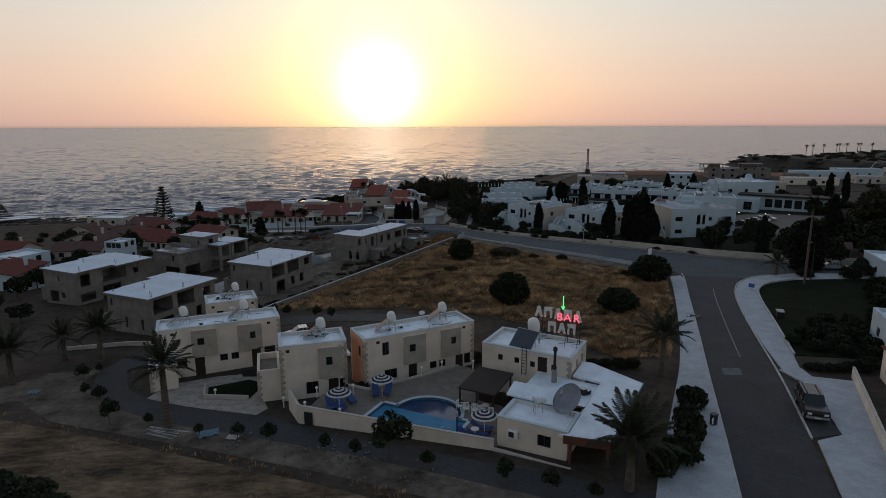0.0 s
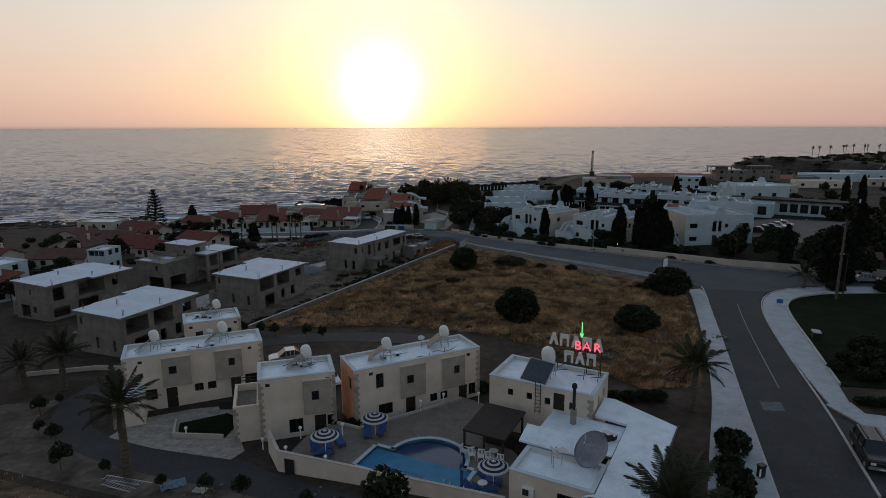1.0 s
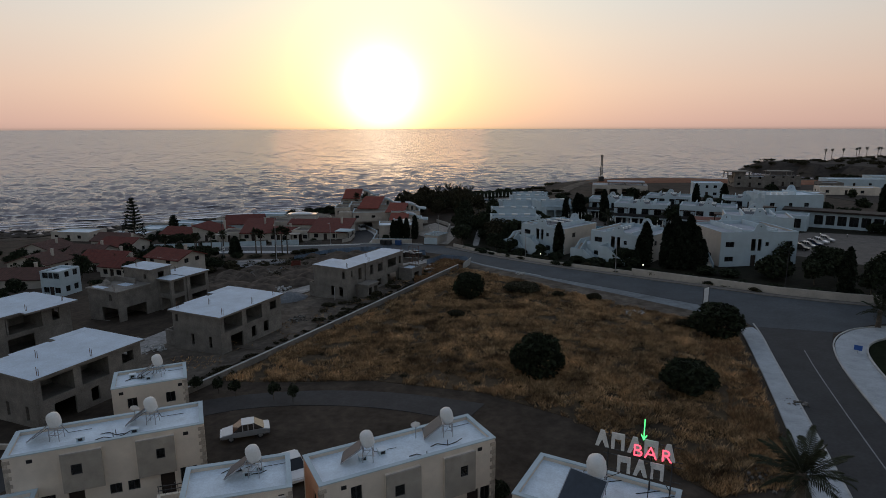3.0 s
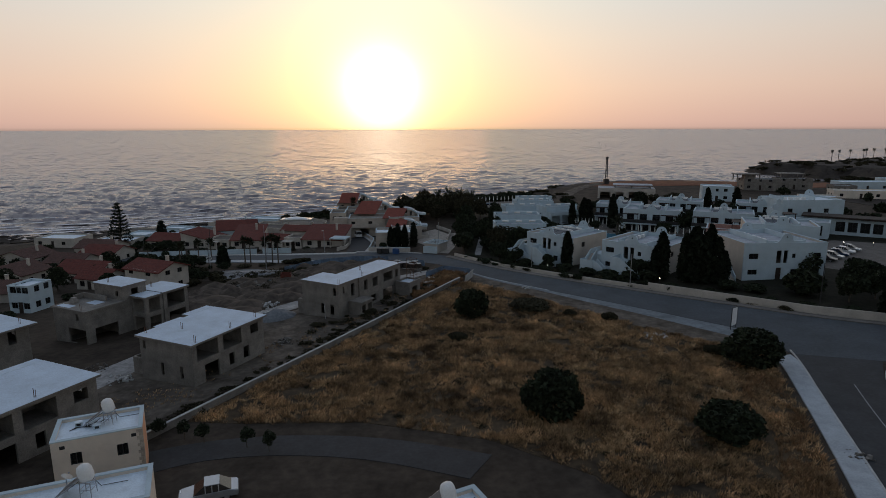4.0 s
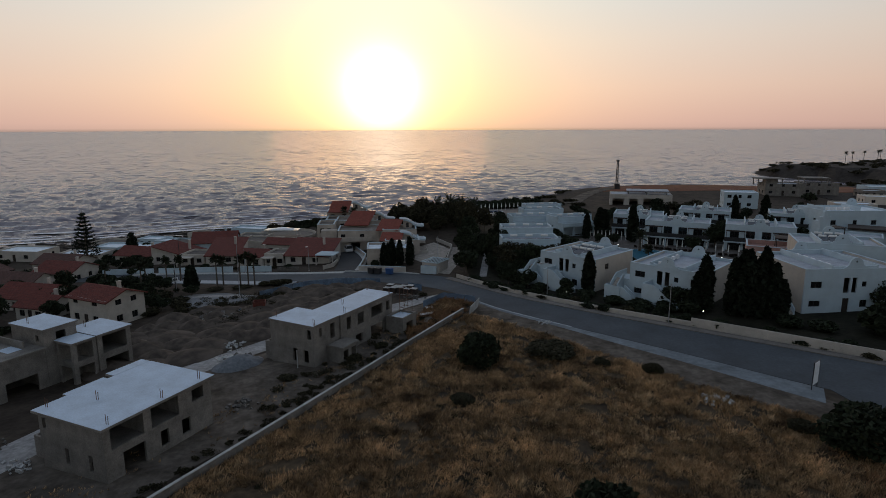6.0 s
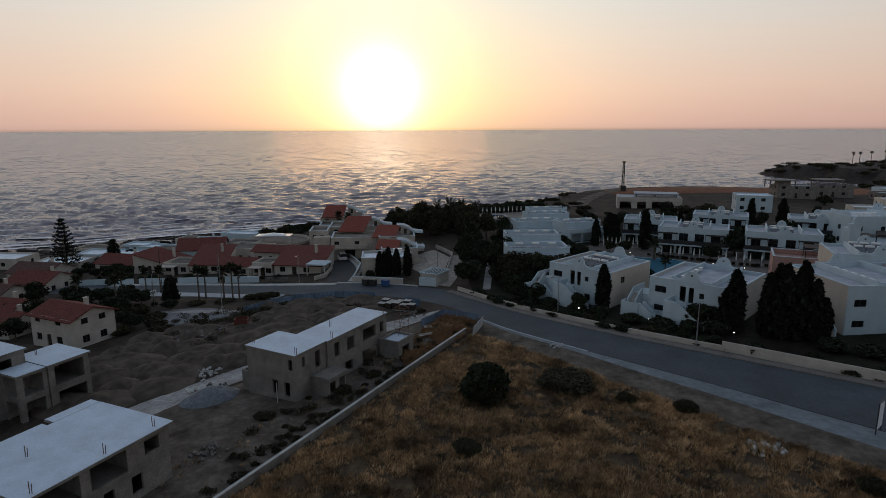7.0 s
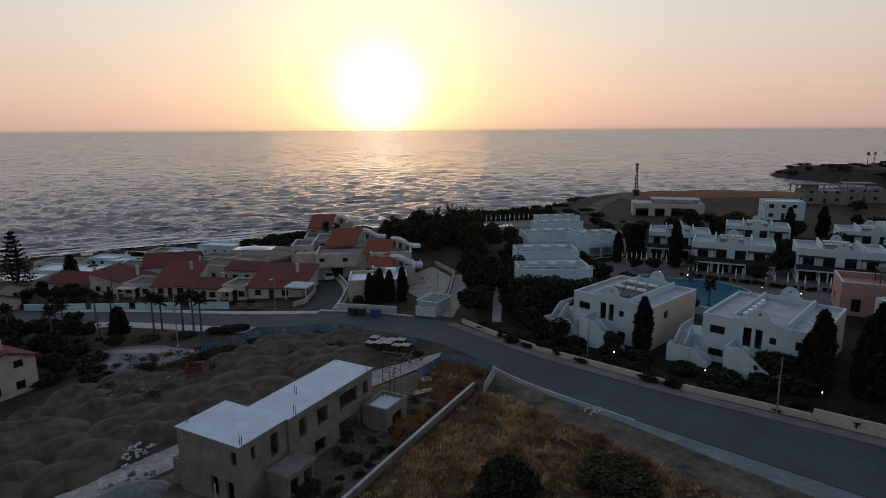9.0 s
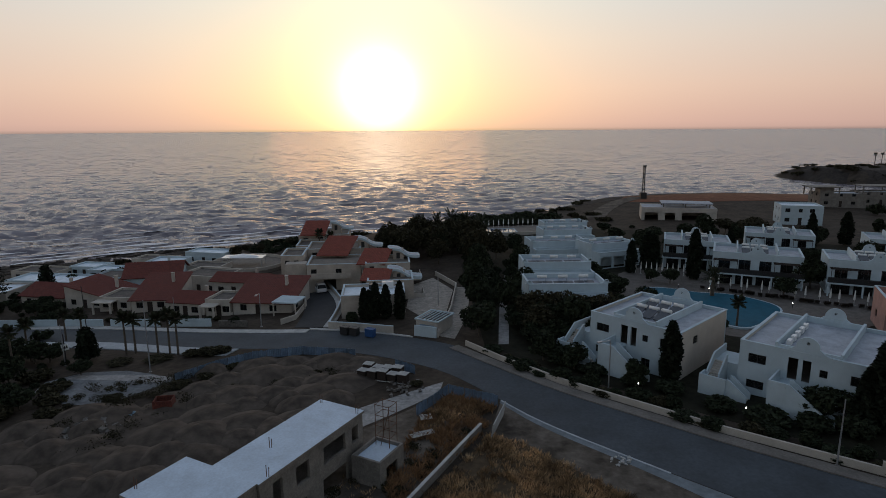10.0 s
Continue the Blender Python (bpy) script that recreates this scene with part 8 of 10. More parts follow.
def palm(m, h, label, scale=1.0, n=34, r=0.3, small=False, seed=0):
    rnd = random.Random(seed)
    t = thing("palm_tree", m, label, "tree", "palms")
    bm = bmesh.new()
    prof, z, i = [], -0.4, 0
    while z < h:
        k = max(0, z / h)
        rr = r * (1.15 - 0.35 * k) * (1.12 if i % 2 else 0.95)
        prof.append((rr, z))
        z += 0.18 if not small else 0.35
        i += 1
    prof += [(r * 1.2, h), (r * 0.7, h + 0.35), (0.03, h + 0.5)]
    lathe(bm, prof, 10)
    part("trunk", bm, "bark", t)
    for i in range(n):
        k = i / n
        kind = 3 if small else (0 if k < 0.3 else 1 if k < 0.7 else 2)
        tilt = (-58 + 78 * k if not small else -60 + 105 * k) + rnd.uniform(-8, 8)
        ob = new("frond", FRONDS[kind])
        ob.parent = t
        ob.matrix_local = pose(0, 0, h + 0.25 - 0.25 * k, 0, 0, i * 137.5 + rnd.uniform(-9, 9)) @ pose(0, 0, 0, rnd.uniform(-12, 12), tilt, 0) @ Matrix.Scale(scale * rnd.uniform(0.85, 1.1), 4)
    return t


palm(at(-24.4, 49.8), 5.6, "tall date palm with arching fronds beside the lane", 1.0, seed=1)
palm(at(22.9, 58.1), 4.2, "date palm at the edge of the pavement", 0.95, seed=2)
palm(at(13.7, 38.2), 3.7, "date palm leaning over the carport roof", 1.15, n=38, seed=3)
for i, (x, y, h) in enumerate(((-4, 252, 4.4), (0, 254, 5.0), (4, 252, 4.6), (-9, 250, 4.6), (8, 249, 4.0))):
    palm(at(x, y), h, "palm in the shore grove", 1.1, n=20, r=0.2, seed=80 + i)
palm(at(-40.0, 66.5), 3.8, "date palm in the dusty garden", 0.95, seed=4)
palm(at(-46.0, 60.1), 3.6, "date palm at the edge of the dusty garden", 0.95, seed=5)
palm(at(-45.0, 67.5), 2.6, "young date palm in the dusty garden", 0.8, n=24, seed=6)
palm(at(56.2, 98.4), 2.0, "young palm by the corner lawn", 0.8, n=24, seed=7)
palm(at(43.2, 183.7), 3.2, "palm beside the hotel pool", 0.75, n=30, seed=8)
palm(at(57.3, 92.2), 12.6, "very tall thin palm by the corner lawn", 1.2, n=30, r=0.17, small=True, seed=9)
for i, (x, y, h) in enumerate(((-47.6, 168.6, 5.4), (-46.4, 168.9, 5.0), (-42.3, 167.3, 5.3), (-40.9, 167.9, 5.8), (-39.4, 167.2, 5.2), (-60.5, 163.5, 5.6), (-63.0, 170.0, 5.0), (-69.0, 166.0, 5.6), (-58.5, 176.0, 4.6),
                               (-62.5, 178.0, 4.2), (-30.5, 222.0, 8.5), (-27.5, 219.5, 8.0), (40.0, 168.2, 3.6))):
    palm(at(x, y), h, "thin fan palm beside the coast road", 1.15, n=22, r=0.14, small=True, seed=20 + i)

rndv = random.Random(11)
TREES = [proto_tree("garden_tree", 1, 6.0, 2.9, 1500, 0.34, "leaf", "dark evergreen tree in a garden"), proto_tree("garden_tree", 2, 5.0, 2.6, 1400, 0.33, "leaf", "round dark tree in a garden"),
         proto_tree("garden_tree", 3, 7.5, 3.6, 1800, 0.36, "leaf_warm", "broad olive-green tree with uneven crown")]
BIG = proto_bush(1, 6000, 0.08, "leaf", "large dense dark green bush")
BUSH = [proto_bush(1, 1300, 0.16, "leaf", "dense round dark green bush"), proto_bush(2, 1100, 0.16, "leaf", "dense dark evergreen shrub", 0.8), proto_bush(3, 900, 0.15, "leaf_warm", "grey-green scrubby bush on dry ground", 0.6)]
SCRUB = proto_bush(4, 3600, 0.07, "leaf_warm", "low grey-green scrub on dry ground", 0.6)
CYP = [proto_cypress(1, "tall narrow dark cypress"), proto_cypress(2, "narrow dark cypress tree")]
STREET = proto_tree("street_tree", 7, 2.6, 0.95, 900, 0.13, "leaf", "small clipped street tree with a bare trunk", low=0.45, trunk_r=0.05)


def plant(p, x, y, s, sz=None, label="", group=""):
    c = copy_thing(p, at(x, y, rndv.uniform(0, 360)) @ Matrix.Diagonal((s, s, sz or s, 1)))
    return tagged(c, label, group=group)


# bushes on the dry plot
for x, y, r, hgt, k, lab in ((10.2, 84.6, 3.1, 3.0, 0, "large round dark bush on the dry plot"), (3.8, 117.6, 2.9, 2.6, 0, "round dark bush near the plot wall"), (24.4, 80.4, 3.0, 2.0, 1, "low dark bush in the dry grass"),
                             (34.6, 96.2, 3.6, 2.7, 1, "broad dark bush at the pavement corner"), (12.8, 121.0, 3.9, 1.4, 2, "low spreading grey-green bush"), (23.2, 114.3, 1.4, 1.2, 2, "small scrubby bush by the road"),
                             (18.0, 117.0, 1.2, 0.9, 2, "small scrubby bush in the grass"), (32.0, 100.5, 1.5, 1.0, 2, "small bush by the sign board"), (1.5, 108.0, 1.6, 0.8, 2, "low bush in the grass")):
    plant(SCRUB if k == 2 else BIG if r > 2 else BUSH[k], x, y, r, hgt * 1.1, lab, "plot bushes")
# round shrubs by the pavement, villas, lane
for x, y, r, h in ((23.0, 50.6, 1.7, 1.6), (21.3, 47.4, 1.3, 1.4), (20.4, 44.6, 1.5, 1.9), (18.6, 41.6, 1.7, 1.8), (16.6, 40.0, 1.4, 1.6), (20.6, 60.3, 0.95, 0.8), (19.2, 60.5, 0.95, 0.8), (17.8, 60.5, 0.95, 0.8), (16.4, 60.6, 0.95, 0.8), (15.0, 60.7, 0.95, 0.8),
                   (4.2, 63.4, 0.9, 0.9), (2.8, 63.6, 0.8, 1.2), (-7.8, 57.0, 1.0, 0.8), (-9.0, 56.0, 0.8, 0.9), (-2.0, 60.4, 0.8, 0.5)):
    plant(BUSH[1], x, y, r, h, "clipped round dark garden shrub", "garden shrubs")
for x, y in ((-26.0, 49.6), (-20.6, 47.6), (-17.0, 46.9), (-9.0, 44.4), (-6.4, 43.4), (-0.6, 41.4), (5.0, 39.3), (8.2, 38.0), (11.0, 36.9), (-36.0, 56.6), (-33.5, 55.0), (-14.0, 46.0), (-38.5, 60.5), (-38.0, 62.6)):
    plant(STREET, x, y, rndv.uniform(0.5, 0.85), group="street trees")
plant(STREET, -3.6, 43.0, 1.9, 1.6, "broad young tree beside the pool wall", "street trees")
for x, y in ((-21.9, 81.8), (-17.6, 80.8), (-26.5, 83.0), (-15.4, 80.0), (-24.0, 82.6)):
    plant(STREET, x, y, 0.8, group="lane trees")
# hotel garden
for x, y, k, s in ((3.4, 167.4, 1, 1.05), (8.6, 176.9, 0, 1.0), (12.6, 168.8, 1, 1.0), (16.0, 166.2, 1, 1.1), (18.6, 162.4, 1, 0.8), (4.4, 180, 0, 1.0), (3.6, 190, 0, 1.1), (12.2, 186, 0, 0.9), (5.0, 203, 0, 1.1), (14.0, 205, 0, 1.0), (5, 215, 2, 1.0),
                   (10, 220, 2, 0.9), (14.9, 229, 0, 0.9), (20.5, 171, 1, 0.9), (-15.7, 235, 2, 1.15), (-8.7, 240, 2, 1.2), (-1.3, 237, 2, 1.1), (-5, 228, 2, 1.1), (4, 232, 2, 1.0), (-11, 226, 2, 1.0), (-3, 218, 2, 0.9), (2, 246, 2, 0.9),
                   (34.8, 164, 1, 0.7), (28, 187, 1, 0.8), (29, 171, 1, 0.7), (80, 200, 0, 1.0),
                   (64, 137, 0, 0.9), (66.5, 128.5, 0, 0.9), (61, 120.5, 1, 0.9), (66, 122, 0, 0.9), (72, 119, 0, 1.0), (77, 124, 0, 1.1), (84, 128, 0, 1.1), (72, 133, 1, 0.9), (79, 115, 0, 1.2), (88, 118, 0, 1.3),
                   (95, 133, 2, 1.3), (104, 140, 2, 1.4), (98, 122, 2, 1.3), (108, 128, 2, 1.3), (116, 150, 2, 1.2), (120, 140, 2, 1.3), (66, 114, 0, 0.9), (70, 105.5, 0, 0.8), (76, 104, 0, 0.9), (63, 105.5, 1, 0.7)):
    plant(TREES[k], x, y, s * rndv.uniform(0.9, 1.1), s * rndv.uniform(0.85, 1.1), group="garden trees")


def inside(p, poly):
    x, y = p
    c = False
    for (x0, y0), (x1, y1) in zip(poly, poly[1:] + poly[:1]):
        if (y0 > y) != (y1 > y) and x < (x1 - x0) * (y - y0) / (y1 - y0) + x0:
            c = not c
    return c


def grove(poly, n, kinds, lo, hi, gap, label, group, flat=1.0):
    """Plants scattered over an outline, no nearer than the gap."""
    xs, ys = zip(*poly)
    done, tries = [], 0
    while len(done) < n and tries < 3000:
        tries += 1
        p = (rndv.uniform(min(xs), max(xs)), rndv.uniform(min(ys), max(ys)))
        if not inside(p, poly) or any(math.hypot(p[0] - a, p[1] - b) < gap for a, b in done):
            continue
        done.append(p)
        s = rndv.uniform(lo, hi)
        plant(kinds[len(done) % len(kinds)], *p, s, s * flat * rndv.uniform(0.8, 1.1), label, group)


def far_mass(name, items, mat, label, category, seed, leaves=170, size=0.2):
    """Far crowns that nobody could count, as one object of leaf clumps standing on the ground; items are x, y, radius, height."""
    pts = []
    rng = np.random.default_rng(seed)
    for x, y, r, h in items:
        z = ground(x, y)
        for k in range(5):
            a, q = rng.uniform(0, 6.28), rng.uniform(0.1, 0.6) * r
            s = r * rng.uniform(0.4, 0.65)
            c = np.array((x + q * math.cos(a), y + q * math.sin(a), z + h * rng.uniform(0.3, 0.62)))
            d = rng.normal(size=(leaves // 5, 3))
            d /= np.linalg.norm(d, axis=1)[:, None]
            p = c + d * np.array((s, s, h * 0.38)) * rng.uniform(0.55, 1.0, (len(d), 1))
            p[:, 2] = np.maximum(p[:, 2], z + 0.05)
            pts.append(p)
    pts = np.concatenate(pts)
    mean = sum(i[2] for i in items) / len(items)
    return tagged(new(name, leaf_mesh(name, pts, size * mean, mat, seed)), label, category, kind="stuff")


def scatter(poly, n, lo, hi, gap, tall):
    xs, ys = zip(*poly)
    done, tries = [], 0
    while len(done) < n and tries < 3000:
        tries += 1
        p = (rndv.uniform(min(xs), max(xs)), rndv.uniform(min(ys), max(ys)))
        if inside(p, poly) and all(math.hypot(p[0] - a[0], p[1] - a[1]) > gap for a in done):
            r = rndv.uniform(lo, hi)
            done.append((*p, r, r * tall * rndv.uniform(0.8, 1.2)))
    return done


T0, T1, T2 = TREES
GT = "dark dense tree in the hotel garden"
grove([(3.6, 170), (5.4, 170), (8.4, 198), (8.6, 218), (3.8, 218), (3.4, 196)], 14, (T1, T0), 0.5, 0.78, 2.4, GT, "garden trees", 0.85)
grove([(8.6, 166), (11.0, 173), (11.5, 200), (12.4, 208), (11.4, 208), (9.8, 186)], 9, (T1, T0), 0.45, 0.65, 2.2, GT, "garden trees", 0.9)
grove([(9, 163), (14, 158.5), (17, 160.5), (22, 168), (24, 172), (11, 173)], 14, (T1, T0, T2), 0.6, 0.9, 2.3, GT, "garden trees", 0.8)
grove([(-16, 224), (3, 220), (8, 236), (8, 252), (-2, 262), (-18, 246)], 24, (T2, T0), 0.8, 1.05, 2.8, "broad dark tree of a shore grove", "shore grove", 0.95)
far_mass("shore_shrubs", scatter([(-4, 262), (4, 271), (28, 272), (38, 284), (4, 290)], 50, 1.6, 3.4, 2.2, 0.9) + scatter([(-62, 254), (-44, 252), (-36, 268), (-40, 292), (-56, 284)], 40, 1.4, 3.0, 2.4, 0.7), "leaf", "dark wind-shaped shrubs above the shore", "shrubs", 51, 300)
grove([(24.8, 173), (30.5, 176), (28, 190), (26.6, 205), (26.4, 186)], 12, (T1, BUSH[0], T0), 0.6, 0.9, 1.9, GT, "garden trees", 0.85)
grove([(57, 206), (61, 203.5), (64, 210), (58, 214)], 4, (T0, T1), 0.6, 0.9, 2.4, GT, "garden trees", 0.9)
grove([(62, 234), (84, 222), (96, 236), (70, 252)], 18, (T0, T2, T1), 0.7, 1.0, 3.0, GT, "garden trees", 0.8)
grove([(40, 222), (60, 226), (58, 262), (42, 262)], 14, (T0, T1, BUSH[1]), 0.7, 1.1, 2.6, GT, "garden trees", 0.7)
grove([(66, 202), (77, 195), (80, 201), (68, 208)], 7, (T1, T0), 0.6, 1.0, 2.4, GT, "garden trees", 0.9)
grove([(30, 163.4), (33, 159.6), (37, 162), (33.6, 166.5)], 4, (BUSH[1],), 0.9, 1.4, 1.5, "dark clipped shrub between the hotel houses", "hotel shrubs", 0.8)
for x, y, k, s in ((54.4, 182.4, 1, 0.75), (61.6, 187.4, 0, 1.0), (62.6, 189.0, 1, 0.9), (40, 194, 1, 0.6), (37, 195.5, 1, 0.55), (79.5, 184, 0, 0.9), (37.0, 140.2, 1, 0.62), (34.4, 140.4, 1, 0.72), (20.2, 150.2, 1, 0.55), (14.2, 154.6, 0, 0.6), (11.0, 157.8, 0, 0.7)):
    plant(TREES[k], x, y, s, s * 0.95, GT, "garden trees")
VT = "dark tree between the village houses"
grove([(-100, 208), (-84, 212), (-84, 236), (-98, 232)], 12, (T0, T1), 0.5, 0.8, 2.6, VT, "village trees", 0.8)
grove([(-84, 226), (-66, 222), (-66, 236), (-84, 234)], 12, (T0, T1), 0.5, 0.75, 2.4, VT, "village trees", 0.8)
grove([(-90, 192.6), (-70, 188.6), (-66, 193), (-78, 199), (-92, 203)], 18, (BUSH[0], T1, BUSH[1]), 0.5, 0.9, 1.8, "dark garden tree before a red-roofed house", "village trees", 0.9)
grove([(-66, 187.6), (-40, 182.0), (-40, 184.6), (-60, 190.5)], 12, (BUSH[1], BUSH[2]), 0.6, 1.1, 1.6, "dark shrub behind a garden wall", "garden shrubs", 0.9)
grove([(-58, 150), (-46, 150), (-50, 166), (-62, 172), (-74, 170), (-70, 150)], 26, (T1, BUSH[0], T0), 0.55, 0.85, 2.6, "dark shrubby tree on the village plot", "village trees", 0.8)
far_mass("village_trees", scatter([(-150, 120), (-96, 100), (-94, 130), (-96, 190), (-150, 200)], 60, 1.6, 3.0, 3.6, 1.2) + scatter([(-140, 150), (-66, 110), (-66, 200), (-110, 225), (-140, 225)], 50, 1.0, 2.0, 3.0, 0.9), "leaf", "dark trees and shrubs among the far village houses", "trees", 52, 260)
# far right scrub and trees
far = []
for i in range(190):
    x = rndv.uniform(100, 330)
    y = rndv.uniform(150, 420) if x < 240 else rndv.uniform(170, 520)
    if y > np.interp(x, SX, SY) - 35 or (80 < x < 132 and 250 < y < 290) or (120 < x < 250 and 280 < y < 345):
        continue
    far.append((x, y, rndv.uniform(2.0, 4.0), rndv.uniform(2.0, 5.0)))
far_mass("far_trees", far, "leaf", "dark trees and scrub on the land towards the point", "trees", 53, 220)
far = []
for i in range(420):
    x = rndv.uniform(236, 620)
    y = float(np.interp(x, OX, OY)) - rndv.uniform(14, 250)
    if inland(x, y) < 12:
        continue
    far.append((x, y, rndv.uniform(3, 7), rndv.uniform(1.0, 2.4)))
for i in range(330):
    x = rndv.uniform(-150, 235)
    y = float(np.interp(x, SX, SY)) - rndv.uniform(14, 62)
    if -60 < x < -20 and y < 262 or (50 < x < 200 and y < 318) or (x < -60 and y < 256) or (10 < x < 50 and y < 262) or (56 < x < 200 and 300 < y < 350):
        continue
    far.append((x, y, rndv.uniform(1.2, 3.2), rndv.uniform(0.4, 0.9)))
far_mass("coastal_scrub", far, "leaf_warm", "dark low scrub on the headland and above the shore", "scrub", 54, 130)
for i in range(9):
    x = 330 + i * 11 + rndv.uniform(-4, 4)
    palm(at(x - 4, 548 + i * 6), 9.0, "distant thin palm on the headland", 1.6, n=14, r=0.22, small=True, seed=60 + i)
# hedge and shrubs along the hotel wall
hp = resample(offset([(62, 112.5), (52.9, 117.5), (44.7, 124.5), (34.6, 133.1), (25.5, 140.4), (19.8, 145.7), (12.6, 152.5), (6.2, 160.4)], -1.6), 46)
for i, (x, y) in enumerate(hp):
    if i % 11 == 5:
        continue
    plant(BUSH[i % 3], x + rndv.uniform(-0.6, 1.6), y + rndv.uniform(-0.4, 1.8), rndv.uniform(0.9, 1.6), rndv.uniform(0.5, 1.0), "dark garden shrub behind the hotel wall", "hotel shrubs")
for x, y, r, h in ((29.6, 140.4, 2.2, 0.9), (26.4, 143.2, 1.8, 0.8), (23.2, 147.6, 1.8, 0.8), (20.0, 149.8, 1.6, 0.8), (16.2, 153.0, 1.8, 0.8), (13.4, 156.8, 2.2, 1.4), (47, 130.0, 2.0, 1.0), (50.5, 128.0, 2.0, 0.9), (57, 126.0, 3.2, 2.6), (33.0, 138.5, 1.8, 1.0), (36, 137, 1.8, 1.2)):
    plant(BUSH[0], x, y, r, h, "dark garden shrub behind the hotel wall", "hotel shrubs")
for x, y, s, sz in ((23.9, 150.0, 0.95, 0.72), (38.5, 137.8, 1.15, 0.86), (37.6, 138.4, 0.8, 0.6), (41.8, 135.6, 1.0, 0.86), (43.2, 134.4, 1.1, 1.0), (44.6, 134.0, 1.0, 0.9), (45.8, 135.0, 1.1, 1.02), (43.6, 136.6, 1.2, 0.95), (46.6, 133.4, 0.9, 0.82), (35.6, 203.5, 0.9, 0.66), (39.4, 205.6, 1.2, 0.78), (40.8, 206.4, 1.2, 0.72),
                    (45.4, 197.0, 1.1, 0.95), (82, 222, 1.0, 0.85), (94, 228, 1.2, 0.8), (-14.4, 179.2, 0.72, 0.52), (-12.6, 179.0, 0.75, 0.60), (-10.9, 178.8, 0.72, 0.56), (-8.6, 178.0, 0.75, 0.62), (-13.5, 178.3, 0.7, 0.5),
                    (60.5, 111.8, 0.9, 0.8), (61.6, 101.4, 1.3, 0.85), (63.0, 102.0, 1.4, 0.9), (64.2, 101.2, 1.2, 0.75), (47.4, 132.6, 0.8, 0.6), (76, 116, 1.2, 1.1), (59, 212, 0.8, 0.7)):
    plant(CYP[int(x) % 2], x, y, s, sz, group="cypresses")
plant(BUSH[1], -16.3, 178.2, 1.2, 1.2, "dark shrub beside the cypresses", "garden shrubs")
# village gardens
for x, y, k, s in ((-58, 152, 1, 0.9), (-62, 156, 0, 0.9), (-66, 160, 1, 0.9), (-57, 158, 1, 0.8), (-70, 155, 0, 0.9), (-68, 148, 1, 0.8), (-53, 152, 1, 0.7), (-76, 160, 1, 0.9), (-80, 150, 0, 0.9), (-92, 152, 0, 0.9), (-60, 167, 1, 0.7), (-74, 172, 1, 0.8),
                   (-84, 176, 0, 0.8), (-90, 170, 1, 0.8), (-110, 172, 0, 0.9), (-82, 128, 1, 0.7), (-80, 122, 1, 0.7), (-84, 135, 0, 0.7), (-97, 130, 0, 0.8), (-70, 122, 1, 0.7), (-76, 108, 1, 0.9), (-74, 100, 1, 0.8), (-78, 94, 0, 0.9),
                   (-70, 88, 1, 0.9), (-62, 84, 1, 0.7), (-82, 202, 1, 0.6), (-76, 212, 1, 0.8), (-72, 214, 1, 0.8), (-96, 196, 1, 0.8), (-100, 204, 0, 0.7), (-120, 205, 1, 0.8), (-42, 214, 1, 0.5), (-70, 217, 0, 0.7), (-60, 250, 2, 0.5), (-48, 262, 2, 0.5),
                   (-42, 270, 2, 0.6), (-55, 256, 2, 0.5), (-36, 180.5, 1, 0.35), (-44, 182.5, 1, 0.4), (-57, 185.5, 1, 0.4), (-66, 187.5, 1, 0.45), (-74, 189.5, 1, 0.5)):
    plant(TREES[k], x, y, s, s * rndv.uniform(0.75, 1.0), group="village trees")
for x, y, r, h in ((-34.8, 166.4, 1.9, 1.0), (-33.2, 166.8, 1.7, 1.0), (-37.0, 166.6, 1.5, 0.8), (-52.5, 167.0, 0.8, 0.9), (-41.5, 165.6, 2.2, 0.5), (-46.5, 165.0, 2.0, 0.5), (-31.5, 157.5, 1.4, 0.7), (-33.5, 155.0, 1.6, 0.8), (-29.0, 160.4, 1.2, 0.6),
                   (-48.0, 152.0, 2.0, 1.1), (-51.5, 148.0, 2.2, 1.2), (-50.0, 156.0, 2.2, 1.0), (-46.0, 148.5, 1.6, 0.8), (-55, 160, 2.4, 1.3), (-40.5, 152.0, 1.4, 0.6), (-25.5, 88.5, 1.2, 0.9), (-4.5, 151.5, 0.9, 0.5), (-16.8, 123.0, 1.2, 0.6), (-12.0, 121.5, 1.3, 0.7),
                   (-9.0, 126.0, 1.1, 0.6), (-19, 116, 1.3, 0.5)):
    plant(BUSH[2], x, y, r, h, "scrubby weeds and low shrubs", "plot shrubs")


